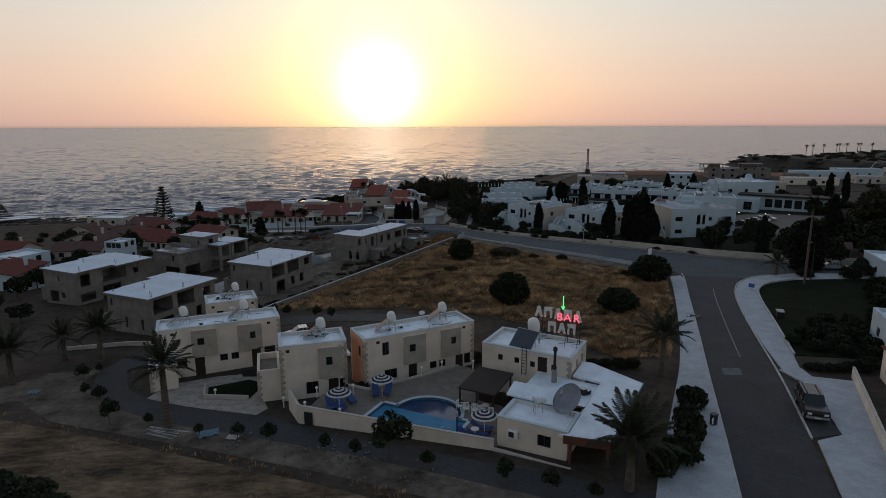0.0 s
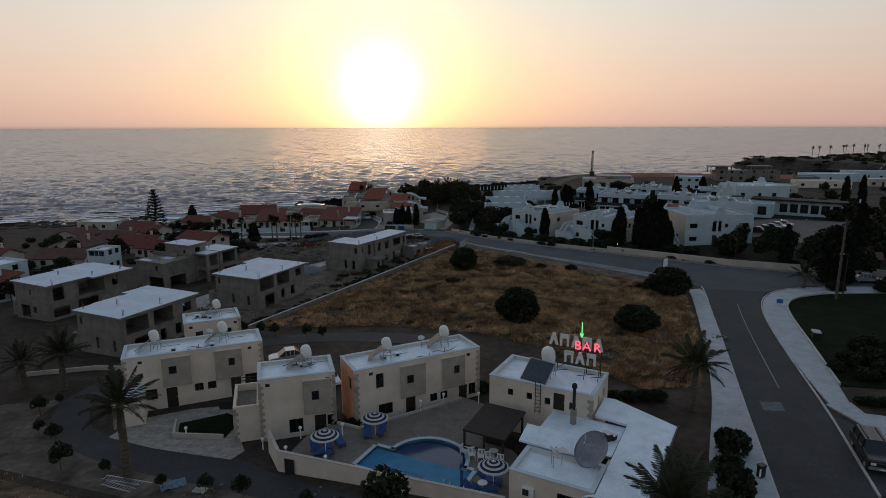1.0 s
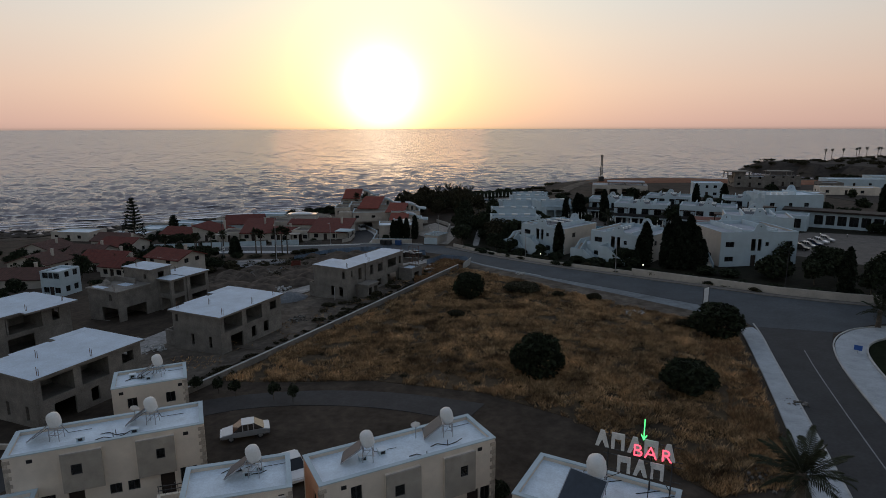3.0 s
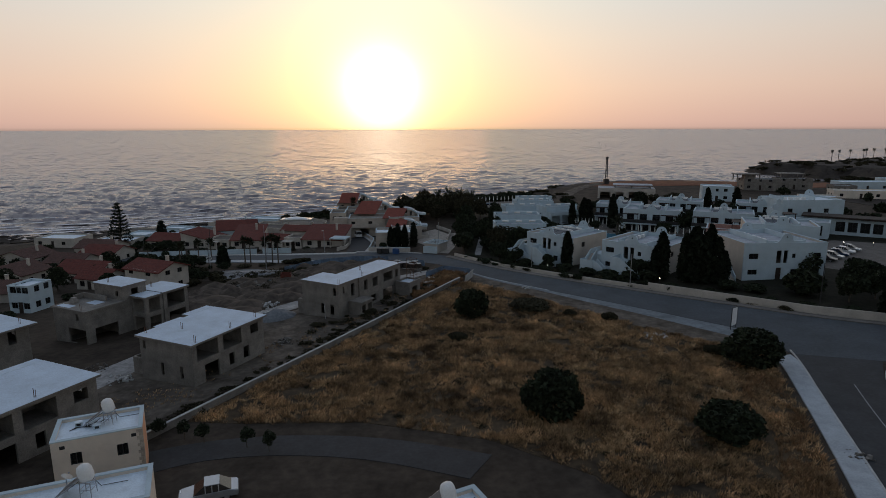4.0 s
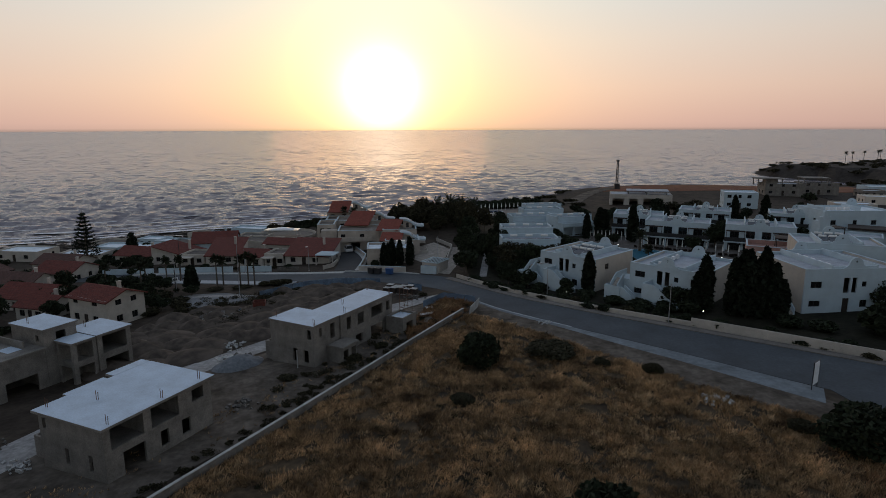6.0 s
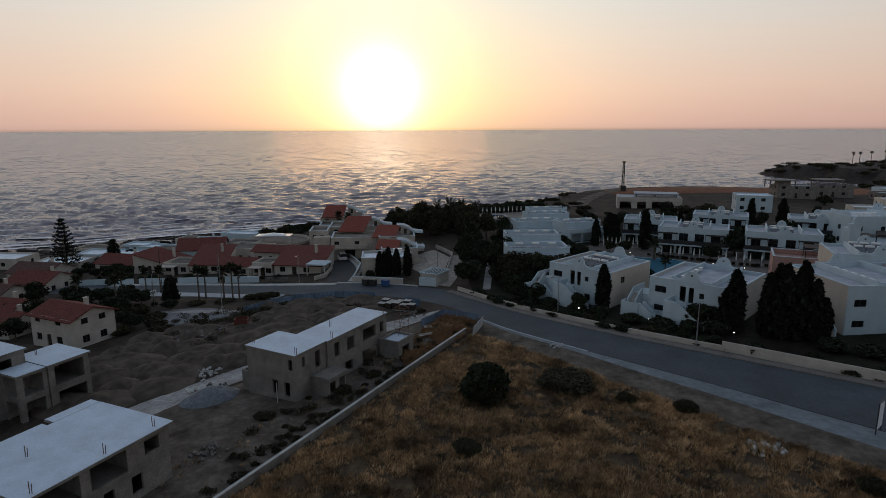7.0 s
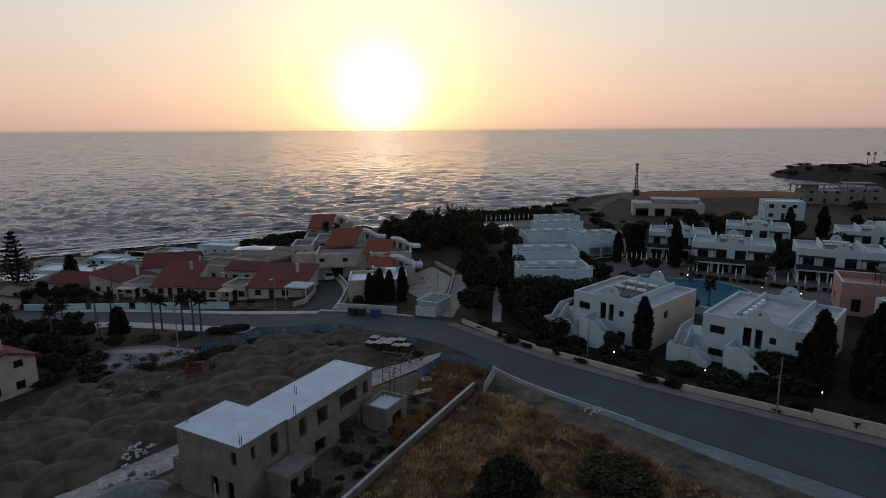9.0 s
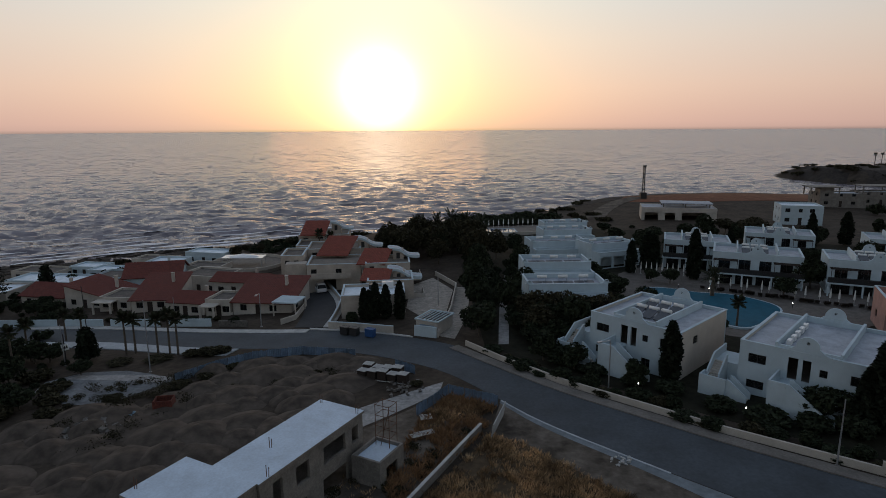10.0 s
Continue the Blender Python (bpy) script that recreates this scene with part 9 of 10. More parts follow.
for x, y, r, h in ((41.0, 66.4, 1.0, 0.8), (43.5, 68.0, 1.6, 1.1), (46.0, 68.5, 1.8, 1.2), (48.6, 67.0, 1.6, 1.1), (45.5, 65.4, 1.7, 1.0), (48.6, 64.2, 1.6, 1.0), (42.6, 64.2, 1.5, 0.9), (44.6, 62.6, 1.3, 0.9), (47.2, 61.8, 1.4, 0.9), (50.2, 69.5, 1.6, 1.3), (52.5, 66.5, 1.8, 1.3), (54.5, 70.5, 2.0, 1.4),
                   (41.2, 58.0, 0.8, 0.6), (40.2, 58.2, 0.75, 0.6), (39.2, 58.4, 0.75, 0.6), (38.4, 58.7, 0.7, 0.55), (42.2, 58.3, 0.9, 0.7), (43.3, 57.8, 1.1, 0.9), (44.6, 58.6, 1.2, 0.9), (51.5, 72.5, 1.2, 1.0), (56, 74, 1.8, 1.2), (60, 78, 2.2, 1.6), (63, 84, 2.2, 1.6), (66, 88, 2.0, 1.6), (60.0, 96.6, 1.6, 1.2), (66.5, 95.0, 2.0, 1.5), (69.5, 97.0, 2.2, 1.6), (72, 99.5, 2.4, 1.8), (47.0, 72.4, 1.2, 0.9), (49.5, 74.0, 1.3, 0.8), (57.5, 69.0, 2.2, 1.5), (59.5, 72.0, 2.2, 1.5)):
    plant(BUSH[1], x, y, r, h, "dark shrub in the corner garden", "corner shrubs")
for x, y, r, h in ((-31.6, 37.6, 2.6, 1.5), (-28.4, 36.4, 2.6, 1.5), (-25.4, 35.2, 2.2, 1.2), (-22.8, 34.4, 1.9, 0.8), (-34.8, 38.6, 2.8, 1.6)):
    plant(BIG, x, y, r, h, "dark overgrown bush at the edge of the field", "field bushes")


def araucaria(x, y, h):
    t = thing("norfolk_pine", at(x, y), "tiered norfolk pine by the shore", "tree", "norfolk pines")
    bm = bmesh.new()
    tube(bm, (0, 0, -0.5), (0, 0, h), 0.3, 8, 0.05)
    part("trunk", bm, "bark", t)
    pts = []
    rng = np.random.default_rng(9)
    n = 12
    for i in range(n):
        z = h * (0.16 + 0.82 * i / n)
        r = (h * 0.26) * (1 - i / n) + 0.4
        for k in range(6):
            a = k * math.pi / 3 + i
            for s in np.linspace(0.15, 1, 16):
                for _ in range(2):
                    pts.append((r * s * math.cos(a) + rng.normal() * 0.13, r * s * math.sin(a) + rng.normal() * 0.13, z + 0.35 * s * s + rng.normal() * 0.1))
    ob = new("crown", leaf_mesh("crown", pts, 0.32, "cypress", 5))
    ob.parent = t


araucaria(-101, 212, 15)
araucaria(-88, 212, 8)
araucaria(-52.0, 166.6, 5)


# ---- dry grass ----

def grass(name, poly, tufts, blades, h, mat, label, seed, patch=0.18, thin=0.5, spread=0.22):
    """Tufts of bent blades, thicker in patches, as one object."""
    rng = np.random.default_rng(seed)
    xs, ys = zip(*poly)
    vs, fs = [], []
    made = 0
    while made < tufts:
        x, y = rng.uniform(min(xs), max(xs)), rng.uniform(min(ys), max(ys))
        d = 0.5 + 0.4 * noise.noise((x * patch, y * patch, seed)) + 0.5 * noise.noise((x * 0.45, y * 0.45, seed + 3)) + 0.25 * noise.noise((x * 1.3, y * 1.3, seed + 5))
        if d < thin * rng.uniform(0.5, 1.5) or not inside((x, y), poly):
            made += 0.1
            continue
        made += 1
        z = ground(x, y)
        th = h * (0.45 + 0.75 * d) * rng.uniform(0.6, 1.25)
        for _ in range(blades):
            a = rng.uniform(0, 2 * math.pi)
            r = rng.uniform(0, spread)
            bx, by = x + r * math.cos(a), y + r * math.sin(a)
            l = th * rng.uniform(0.6, 1.1)
            lean = l * rng.uniform(0.1, 0.8)
            w = rng.uniform(0.012, 0.030)
            c, s = math.cos(a + 1.57), math.sin(a + 1.57)
            j = len(vs)
            vs += [(bx - w * c, by - w * s, z), (bx + w * c, by + w * s, z), (bx + lean * 0.4 * math.cos(a) + w * 0.7 * c, by + lean * 0.4 * math.sin(a) + w * 0.7 * s, z + l * 0.6), (bx + lean * math.cos(a), by + lean * math.sin(a), z + l)]
            fs += [(j, j + 1, j + 2), (j, j + 2, j + 3)]
    me = bpy.data.meshes.new(name)
    me.from_pydata(vs, [], fs)
    me.materials.append(MAT[mat])
    return tagged(new(name, me), label, "grass", kind="stuff")


PLOT = [(-25.2, 86.2), (-14.4, 107.4), (-5, 125.6), (2.9, 139), (6.0, 137.6), (12.2, 129.6), (19.6, 120.4), (25, 113.6), (29.6, 108.0), (35, 102.6), (37.8, 98.5), (31.4, 78), (25.8, 63.5), (20, 62.5), (12, 75), (4, 81), (-8, 85), (-20, 85.5)]
drape("plot_ground", PLOT, "plot_soil", 0.03, "dry brown ground of the open plot", "ground", step=4.0)
grass("dry_grass", PLOT, 33000, 10, 0.52, "straw", "golden dry grass in uneven tufts on the open plot", 3, patch=0.16, thin=0.40)
grass("grass_tussocks", PLOT, 700, 60, 0.50, "straw_pale", "pale bleached tussocks standing in the dry grass", 23, patch=0.1, thin=0.55, spread=0.6)
grass("grass_tussocks", [(4, 96), (14, 112), (24, 112), (33, 100), (29, 82), (18, 72), (8, 82)], 600, 60, 0.55, "straw_pale", "pale bleached tussocks in the middle of the plot", 24, patch=0.2, thin=0.5, spread=0.6)
far_mass("plot_weeds", scatter([(-18, 92), (-8, 110), (2, 128), (10, 126), (24, 108), (32, 92), (24, 70), (8, 80)], 120, 0.5, 1.2, 1.6, 0.45), "leaf_warm", "dark low weeds scattered through the dry grass", "weeds", 62, 120, 0.09)
far_mass("site_weeds", [(x + rndv.uniform(-1.2, 0.2), y + rndv.uniform(-0.5, 0.8), rndv.uniform(0.4, 1.0), rndv.uniform(0.2, 0.45)) for x, y in resample([(-29, 83), (-16.4, 107.6), (-6.8, 126), (1.0, 139)], 46)]
         + scatter([(-24, 108), (-15.5, 106.5), (-6, 125), (-1, 138), (-7, 138), (-12, 127)], 40, 0.5, 1.2, 0.9, 0.6) + scatter([(-44, 142), (-36, 138), (-30, 150), (-34, 158), (-46, 156)], 40, 0.8, 1.8, 1.4, 0.6)
         + scatter([(-30, 156), (-16, 158), (-12, 156), (-30, 150)], 16, 0.5, 1.1, 1.2, 0.5), "leaf_warm", "dark weeds and scrub along the building site wall", "weeds", 61, 220, 0.11)
grass("site_grass", [(-30, 86), (-17, 107.4), (-9, 124), (-3, 137), (-7, 138), (-16, 122), (-26, 104), (-38, 90)], 1500, 8, 0.3, "straw", "sparse dry grass on the building site", 15, thin=0.8)
grass("rusty_weeds", [(27, 66), (31, 77.5), (37, 97), (33, 100), (28, 80), (24, 68)], 900, 8, 0.6, "straw_red", "reddish dry weeds beside the pavement", 5)
grass("dry_grass", [(-3.6, 143.4), (-0.8, 147.6), (4.0, 144.8), (2.4, 139.2), (-2.6, 131.5), (-5.6, 127.5), (-6.0, 133)], 1500, 8, 0.7, "straw_red", "tall rusty dry grass behind the sheet fence", 6)
grass("dry_grass", [(-4, 138.5), (3, 143.5), (4, 144.5), (-1, 147.5), (-3.4, 143.6)], 700, 8, 0.6, "straw", "golden dry grass behind the sheet fence", 8)
FIELD = [(-75, 10), (16, 10), (14, 30), (4, 34), (-8, 39.5), (-20, 44), (-32, 48.5), (-44, 52.5), (-75, 58)]
drape("stubble_field", FIELD, "stubble", 0.03, "mown stubble field with pale swaths", "field")
grass("stubble", FIELD, 20000, 3, 0.10, "straw", "short pale stubble on the mown field", 9, patch=0.1, thin=0.45)
grass("weeds", [(-44, 53.5), (-20, 45), (8, 34.8), (16, 33), (16, 31), (4, 34.5), (-20, 44)], 900, 6, 0.35, "straw", "dry weeds on the field verge", 10)

# ---- soil heaps and site clutter ----
def heap_mesh(seed):
    bm = bmesh.new()
    n, rows = 22, 8
    rings = []
    for k in range(rows + 1):
        q = k / rows
        ring = []
        for i in range(n):
            a = 2 * math.pi * i / n
            w = 1 + 0.18 * noise.noise((math.cos(a) * 1.3, math.sin(a) * 1.3, seed))
            r = w * q
            z = 0.62 * max(0, 1 - q) ** 0.9 * (1 + 0.12 * noise.noise((3 * r * math.cos(a), 3 * r * math.sin(a), seed + 9))) + 0.05 * noise.noise((6 * r * math.cos(a), 6 * r * math.sin(a), seed))
            ring.append(bm.verts.new((r * math.cos(a), r * math.sin(a), z if k < rows else -0.12)))
        rings.append(ring)
    for a, b in zip(rings[1:], rings[2:]):
        for i in range(n):
            bm.faces.new((a[i], b[i], b[(i + 1) % n], a[(i + 1) % n]))
    bm.faces.new(rings[1])
    bmesh.ops.delete(bm, geom=rings[0], context="VERTS")
    me = bpy.data.meshes.new("earth_mound")
    bm.normal_update()
    bmesh.ops.recalc_face_normals(bm, faces=bm.faces)
    bm.to_mesh(me)
    bm.free()
    me.materials.append(MAT["heap"])
    me.shade_smooth()
    return me


HEAPS = [heap_mesh(s) for s in (1.0, 2.3, 5.1, 8.8)]
rh = random.Random(21)
placed = []
tries = 0
while len(placed) < 62 and tries < 4000:
    tries += 1
    x, y = rh.uniform(-47, -12), rh.uniform(119, 161)
    track = np.interp(y, [119, 129, 141, 148, 152], [-35, -26, -15.5, -7, -2])
    if x > track - 4.2 or x < -49 + (y - 135) * 0.35 or y > 161.5 + (x + 12) * 0.05 or (y > 148 and x < -33):
        continue
    r = rh.uniform(2.2, 3.9)
    if any(math.hypot(x - a, y - b) < (r + c) * 0.50 for a, b, c in placed):
        continue
    placed.append((x, y, r))
    ob = new("earth_mound", HEAPS[len(placed) % 4])
    ob.matrix_world = at(x, y, rh.uniform(0, 360)) @ Matrix.Diagonal((r * rh.uniform(1, 1.25), r, rh.uniform(1.2, 2.2), 1))
    tagged(ob, "rounded mound of dark dumped earth", "earth mound", "earth mounds")


def stones(name, x, y, n, spread, size, mat, label, seed):
    """A scatter of broken lumps, as one pile."""
    rnd = random.Random(seed)
    bm = bmesh.new()
    for i in range(n):
        a, r = rnd.uniform(0, 6.28), spread * rnd.random() ** 0.7
        px, py = x + r * math.cos(a), y + r * math.sin(a)
        s = size * rnd.uniform(0.4, 1.2)
        m = pose(px, py, ground(px, py) + s * 0.3 + 0.25 * max(0, 1 - r / spread) * size * 2, rnd.uniform(-30, 30), rnd.uniform(-30, 30), rnd.uniform(0, 360))
        box(bm, -s * 0.6, -s * 0.45, -s * 0.4, s * 0.6, s * 0.45, s * 0.4, m=m)
    for v in bm.verts:
        v.co += Vector(noise.noise_vector(v.co * 2.1)) * size * 0.22
    ob = finish(name, bm, mat)
    return tagged(ob, label, "rubble", "rubble piles", "stuff")


for i, (x, y, n, sp, sz, mat, lab) in enumerate(((-37.5, 145.5, 46, 3.2, 0.55, "rubble", "pile of broken pale stones by the plot"), (-40.5, 143.5, 26, 2.2, 0.5, "rubble", "scattered broken stones on the earth"), (-27.0, 123.6, 40, 2.2, 0.28, "rubble", "low pile of rubble on the site"),
                                                 (-22.0, 109.5, 34, 1.8, 0.3, "rubble", "heap of broken blocks by the wall"), (-38.5, 97.8, 30, 1.8, 0.3, "pallet", "pale broken boards and sacks"), (-44.0, 101.5, 24, 2.0, 0.25, "rubble", "scattered rubble by the track"),
                                                 (-6.0, 150.8, 40, 2.4, 0.3, "rubble", "rubble beside the site gate"), (-12.6, 154.6, 50, 2.0, 0.35, "rubble", "loose rubble beside the pallets"), (27.5, 107.2, 34, 1.6, 0.3, "pallet", "small heap of pale litter in the grass"),
                                                 (-17.0, 46.6, 22, 1.6, 0.16, "rubble", "loose stones on the verge"), (-6.0, 43.2, 40, 3.0, 0.16, "rubble", "loose stones and branches on the verge"), (-9.6, 44.6, 40, 3.0, 0.15, "rubble", "stony rubble on the lane verge"),
                                                 (24.0, 64.5, 40, 2.2, 0.2, "rubble", "pale stones at the pavement edge"), (-30.5, 128.5, 40, 2.5, 0.3, "pallet", "pale dusty rubble by the track"), (33.5, 76.8, 24, 1.2, 0.25, "rubble", "stones in the weeds"),
                                                 (-1.0, 41.0, 30, 3.0, 0.14, "rubble", "stony rubble along the lane"), (14.0, 134.0, 18, 1.0, 0.25, "pallet", "few pale stones by the kerb"))):
    stones("rubble_pile", x, y, n, sp, sz, mat, lab, i)


def sheet_thing(name, m, w, d, mat, label, seed, lift=0.12):
    """A crumpled sheet lying on the ground."""
    bm = bmesh.new()
    n = 12
    g = [[bm.verts.new((w * (i / n - 0.5), d * (j / n - 0.5), lift + 0.16 * noise.noise((i * 0.5, j * 0.5, seed)))) for j in range(n + 1)] for i in range(n + 1)]
    for i in range(n):
        for j in range(n):
            bm.faces.new((g[i][j], g[i + 1][j], g[i + 1][j + 1], g[i][j + 1]))
    bmesh.ops.solidify(bm, geom=bm.faces[:], thickness=0.02)
    ob = finish(name, bm, mat)
    ob.matrix_world = m
    return tagged(ob, label, "sheet")


sheet_thing("plastic_sheet", at(-31.8, 129.9, 20), 1.8, 1.5, "fabric", "white plastic sheet lying on the track edge", 1)
sheet_thing("plastic_sheet", at(-29.4, 124.2, 40), 2.2, 1.4, "fabric", "crumpled white plastic sheet on the site", 2)
sheet_thing("blue_tarpaulin", at(-35.8, 146.9, 0), 1.3, 1.1, "sky_tarp", "crumpled light blue tarpaulin on the stones", 3, 0.5)
sheet_thing("pale_board", at(-20.0, 48.1, 30), 1.8, 1.2, "sky_tarp", "pale blue board dumped on the verge", 4)
sheet_thing("pale_board", at(-17.6, 47.2, -10), 1.0, 0.7, "fabric", "white board dumped on the verge", 5)
sheet_thing("pale_board", at(-42.0, 57.6, 10), 1.0, 0.8, "sky_tarp", "pale blue bag dumped in the dust", 6)
sheet_thing("pale_board", at(-3.2, 142.6, 10), 1.2, 1.1, "fabric", "white square board lying in the grass", 7, 0.4)
sheet_thing("pale_board", at(-3.4, 139.2, 25), 2.4, 0.9, "fabric", "white slatted board lying in the grass", 8, 0.4)
ob = new("gravel_mound", HEAPS[1].copy())
ob.data.materials[0] = MAT["gravel_blue"]
ob.matrix_world = at(-26.6, 121.6, 30) @ Matrix.Diagonal((3.4, 2.6, 2.4, 1))
tagged(ob, "smooth mound of blue-grey gravel beside the track", "gravel mound")
t = thing("site_skip", at(-32.4, 148.2, 10), "rusty red metal skip on the dark earth", "skip")
boxes("tub", "skip_red", t, (-1.0, -0.8, 0.1, 1.0, -0.72, 1.5), (-1.0, 0.72, 0.1, 1.0, 0.8, 1.5), (-1.0, -0.72, 0.1, -0.92, 0.72, 1.5), (0.92, -0.72, 0.1, 1.0, 0.72, 1.5), (-1.0, -0.72, 0.0, 1.0, 0.72, 0.1))


def pallet_stack(m, h, seed):
    rnd = random.Random(seed)
    t = thing("pallet_stack", m, "stack of dark blocks under a pale board", "pallet", "pallet stacks")
    boxes("load", "wood", t, (-0.55, -0.5, 0.12, 0.55, 0.5, h))
    bm = bmesh.new()
    for k in (-0.5, -0.06, 0.38):
        box(bm, -0.6, k, 0, 0.6, k + 0.1, 0.12)
    part("pallet_base", bm, "pallet", t)
    for k in range(4):
        boxes("top_board", "pallet", t, (-0.6 + 0.31 * k, -0.55, h, -0.6 + 0.31 * k + 0.26, 0.55, h + 0.05))


for i in range(9):
    pallet_stack(at(-11.2 + (i % 5) * 1.25 + 0.5 * (i // 5), 154.7 - (i % 5) * 0.55 + 1.4 * (i // 5), -24 + 3 * (i % 3)), 1.0 + 0.12 * (i % 3), i)


def lattice(m, L):
    t = thing("metal_ladder", m, "pale metal ladder frame lying on the verge", "ladder")
    for y in (0, 0.5):
        boxes("stile", "steel", t, (0, y, 0.05, L, y + 0.07, 0.12))
    for i in range(int(L / 0.3)):
        boxes("rung", "steel", t, (0.1 + i * 0.3, 0.07, 0.07, 0.15 + i * 0.3, 0.5, 0.11))


lattice(at(-26.0, 49.0, -14), 4.2)
lattice(at(-25.6, 48.2, -20), 3.0)


# ---- cars ----
def car(m, L, W, H, mat, label, kind="saloon"):
    t = thing("car", m, label, "car", "parked cars")
    c = L / 2
    if kind == "suv":
        body = [(-c, 0.45), (-c, 0.95), (-c + 0.1, 1.08), (-c + 1.35, 1.15), (c - 0.05, 1.2), (c, 0.9), (c, 0.45)]
        cab = [(-c + 1.2, 1.14), (-c + 1.85, H), (c - 0.5, H), (c - 0.1, 1.18)]
    elif kind == "van":
        body = [(-c, 0.4), (-c, 0.95), (-c + 0.9, 1.15), (c, 1.2), (c, 0.4)]
        cab = [(-c + 0.8, 1.13), (-c + 1.5, H), (c - 0.05, H), (c, 1.18)]
    else:
        body = [(-c, 0.35), (-c, 0.68), (-c + 1.1, 0.86), (c - 0.7, 0.92), (c, 0.85), (c, 0.35)]
        cab = [(-c + 1.0, 0.85), (-c + 1.75, H), (c - 1.3, H), (c - 0.5, 0.9)]
    bm = bmesh.new()
    extrude(bm, body, W, pose(0, -W / 2, 0))
    bmesh.ops.bevel(bm, geom=bm.edges[:], offset=0.07, segments=2, affect="EDGES", clamp_overlap=True)
    b = part("body", bm, mat, t, smooth=False)
    bm = bmesh.new()
    turn = Matrix(((1, 0, 0, 0), (0, 0, 1, 0), (0, 1, 0, 0), (0, 0, 0, 1)))
    v0 = [bm.verts.new((x, -W / 2 + 0.08 + (0.14 if z > 1.3 or z == H else 0), z)) for x, z in cab]
    v1 = [bm.verts.new((x, W / 2 - 0.08 - (0.14 if z > 1.3 or z == H else 0), z)) for x, z in cab]
    bm.faces.new(v0); bm.faces.new(v1[::-1])
    for i in range(4):
        bm.faces.new((v0[i], v1[i], v1[(i + 1) % 4], v0[(i + 1) % 4]))
    part("cabin_glass", bm, "car_glass", t, "dark tinted windows")
    x0, x1 = cab[1][0], cab[2][0]
    boxes("roof_panel", mat, t, (x0 + 0.02, -W / 2 + 0.2, H - 0.01, x1 - 0.02, W / 2 - 0.2, H + 0.045))
    for x in (x0 + 0.1, (x0 + x1) / 2, x1 - 0.1):
        for y in (-1, 1):
            bm = bmesh.new()
            tube(bm, (x, y * (W / 2 - 0.06), cab[0][1]), (x, y * (W / 2 - 0.2), H), 0.045, 5)
            part("pillar", bm, mat, t)
    for x in (-c + 0.85, c - 0.85):
        for y in (-W / 2 + 0.02, W / 2 - 0.22):
            bm = bmesh.new()
            tube(bm, (x, y, 0.33), (x, y + 0.2, 0.33), 0.33, 14)
            w = part("wheel", bm, "rubber", t)
            bm = bmesh.new()
            tube(bm, (x, y - 0.012, 0.33), (x, y + 0.212, 0.33), 0.19, 10)
            part("rim", bm, "steel", w)
    for y in (-1, 1):
        boxes("headlight", "plastic", t, (-c - 0.015, y * (W / 2 - 0.3) - 0.17, 0.72 if kind != "saloon" else 0.5, -c + 0.02, y * (W / 2 - 0.3) + 0.17, 0.9 if kind != "saloon" else 0.63))
    boxes("front_bumper", "steel" if kind == "suv" else mat, t, (-c - 0.08, -W / 2 + 0.04, 0.4, -c + 0.05, W / 2 - 0.04, 0.62))
    boxes("plate_bar", "plastic", t, (-c - 0.09, -0.25, 0.45, -c - 0.081, 0.25, 0.56))
    if kind == "suv":
        for y in (-0.5, 0.5):
            boxes("roof_rail", "dark", t, (x0 + 0.2, y - 0.03, H + 0.05, x1 - 0.2, y + 0.03, H + 0.11))
    return t


car(at(33.0, 49.4, 71, None, 0.06), 4.8, 1.85, 1.78, "car_dark", "dark brown off-road car parked in the bay", "suv")
car(at(-18.0, 73.4, 20), 4.2, 1.75, 1.42, "car_silver", "silver car parked behind the villas")
car(at(-12.2, 67.4, 120), 4.2, 1.75, 1.42, "car_white", "white car parked beside the villa")
car(at(-26.2, 200.4, -66), 4.6, 1.8, 1.9, "car_white", "white van parked on the lane", "van")
for i, (x, y, c, w) in enumerate(((75.6, 150.4, "car_dark", "dark"), (78.6, 153.0, "car_silver", "silver"), (81.4, 155.6, "car_blue", "dark blue"), (84.4, 158.4, "car_white", "white"), (87.4, 161.0, "car_silver", "silver"), (103, 158, "car_blue", "dark blue"))):
    car(at(x, y, 132), 4.2, 1.75, 1.42, c, w + " car parked in the hotel car park")
car(at(68.0, 101.4, 160), 4.3, 1.75, 1.42, "car_silver", "silver car parked by the corner house")


# ---- street furniture ----
def street_lamp(m, h, arm, label, mat="steel"):
    t = thing("street_lamp", m, label, "street lamp", "street lamps")
    bm = bmesh.new()
    tube(bm, (0, 0, -0.2), (0, 0, h), 0.085, 8, 0.05)
    part("pole", bm, mat, t)
    boxes("base_plate", mat, t, (-0.16, -0.16, -0.05, 0.16, 0.16, 0.06))
    if arm:
        bm = bmesh.new()
        tube(bm, (0, 0, h - 0.05), (-arm, 0, h + 0.12), 0.04, 6)
        part("arm", bm, mat, t)
        boxes("lamp_head", "steel", t, (-arm - 0.55, -0.13, h + 0.06, -arm + 0.05, 0.13, h + 0.2))
    return t


street_lamp(at(16.6, 148.2, 35), 5.9, 1.5, "grey street lamp with an arm over the coast road")
street_lamp(at(31.4, 132.4, 35), 5.9, 0.0, "bare grey lamp pole beside the hotel wall")
street_lamp(at(-31.0, 178.6, 90), 5.6, 1.4, "grey street lamp before the red-roofed houses")
street_lamp(at(-40.3, 160.9, 0), 9.8, 0.0, "tall bare grey pole on the open plot")
street_lamp(at(-54.6, 165.4, 0), 6.0, 0.0, "grey pole beside the open plot")
street_lamp(at(-46.0, 181.0, 90), 5.4, 0.0, "grey pole before the garden wall")
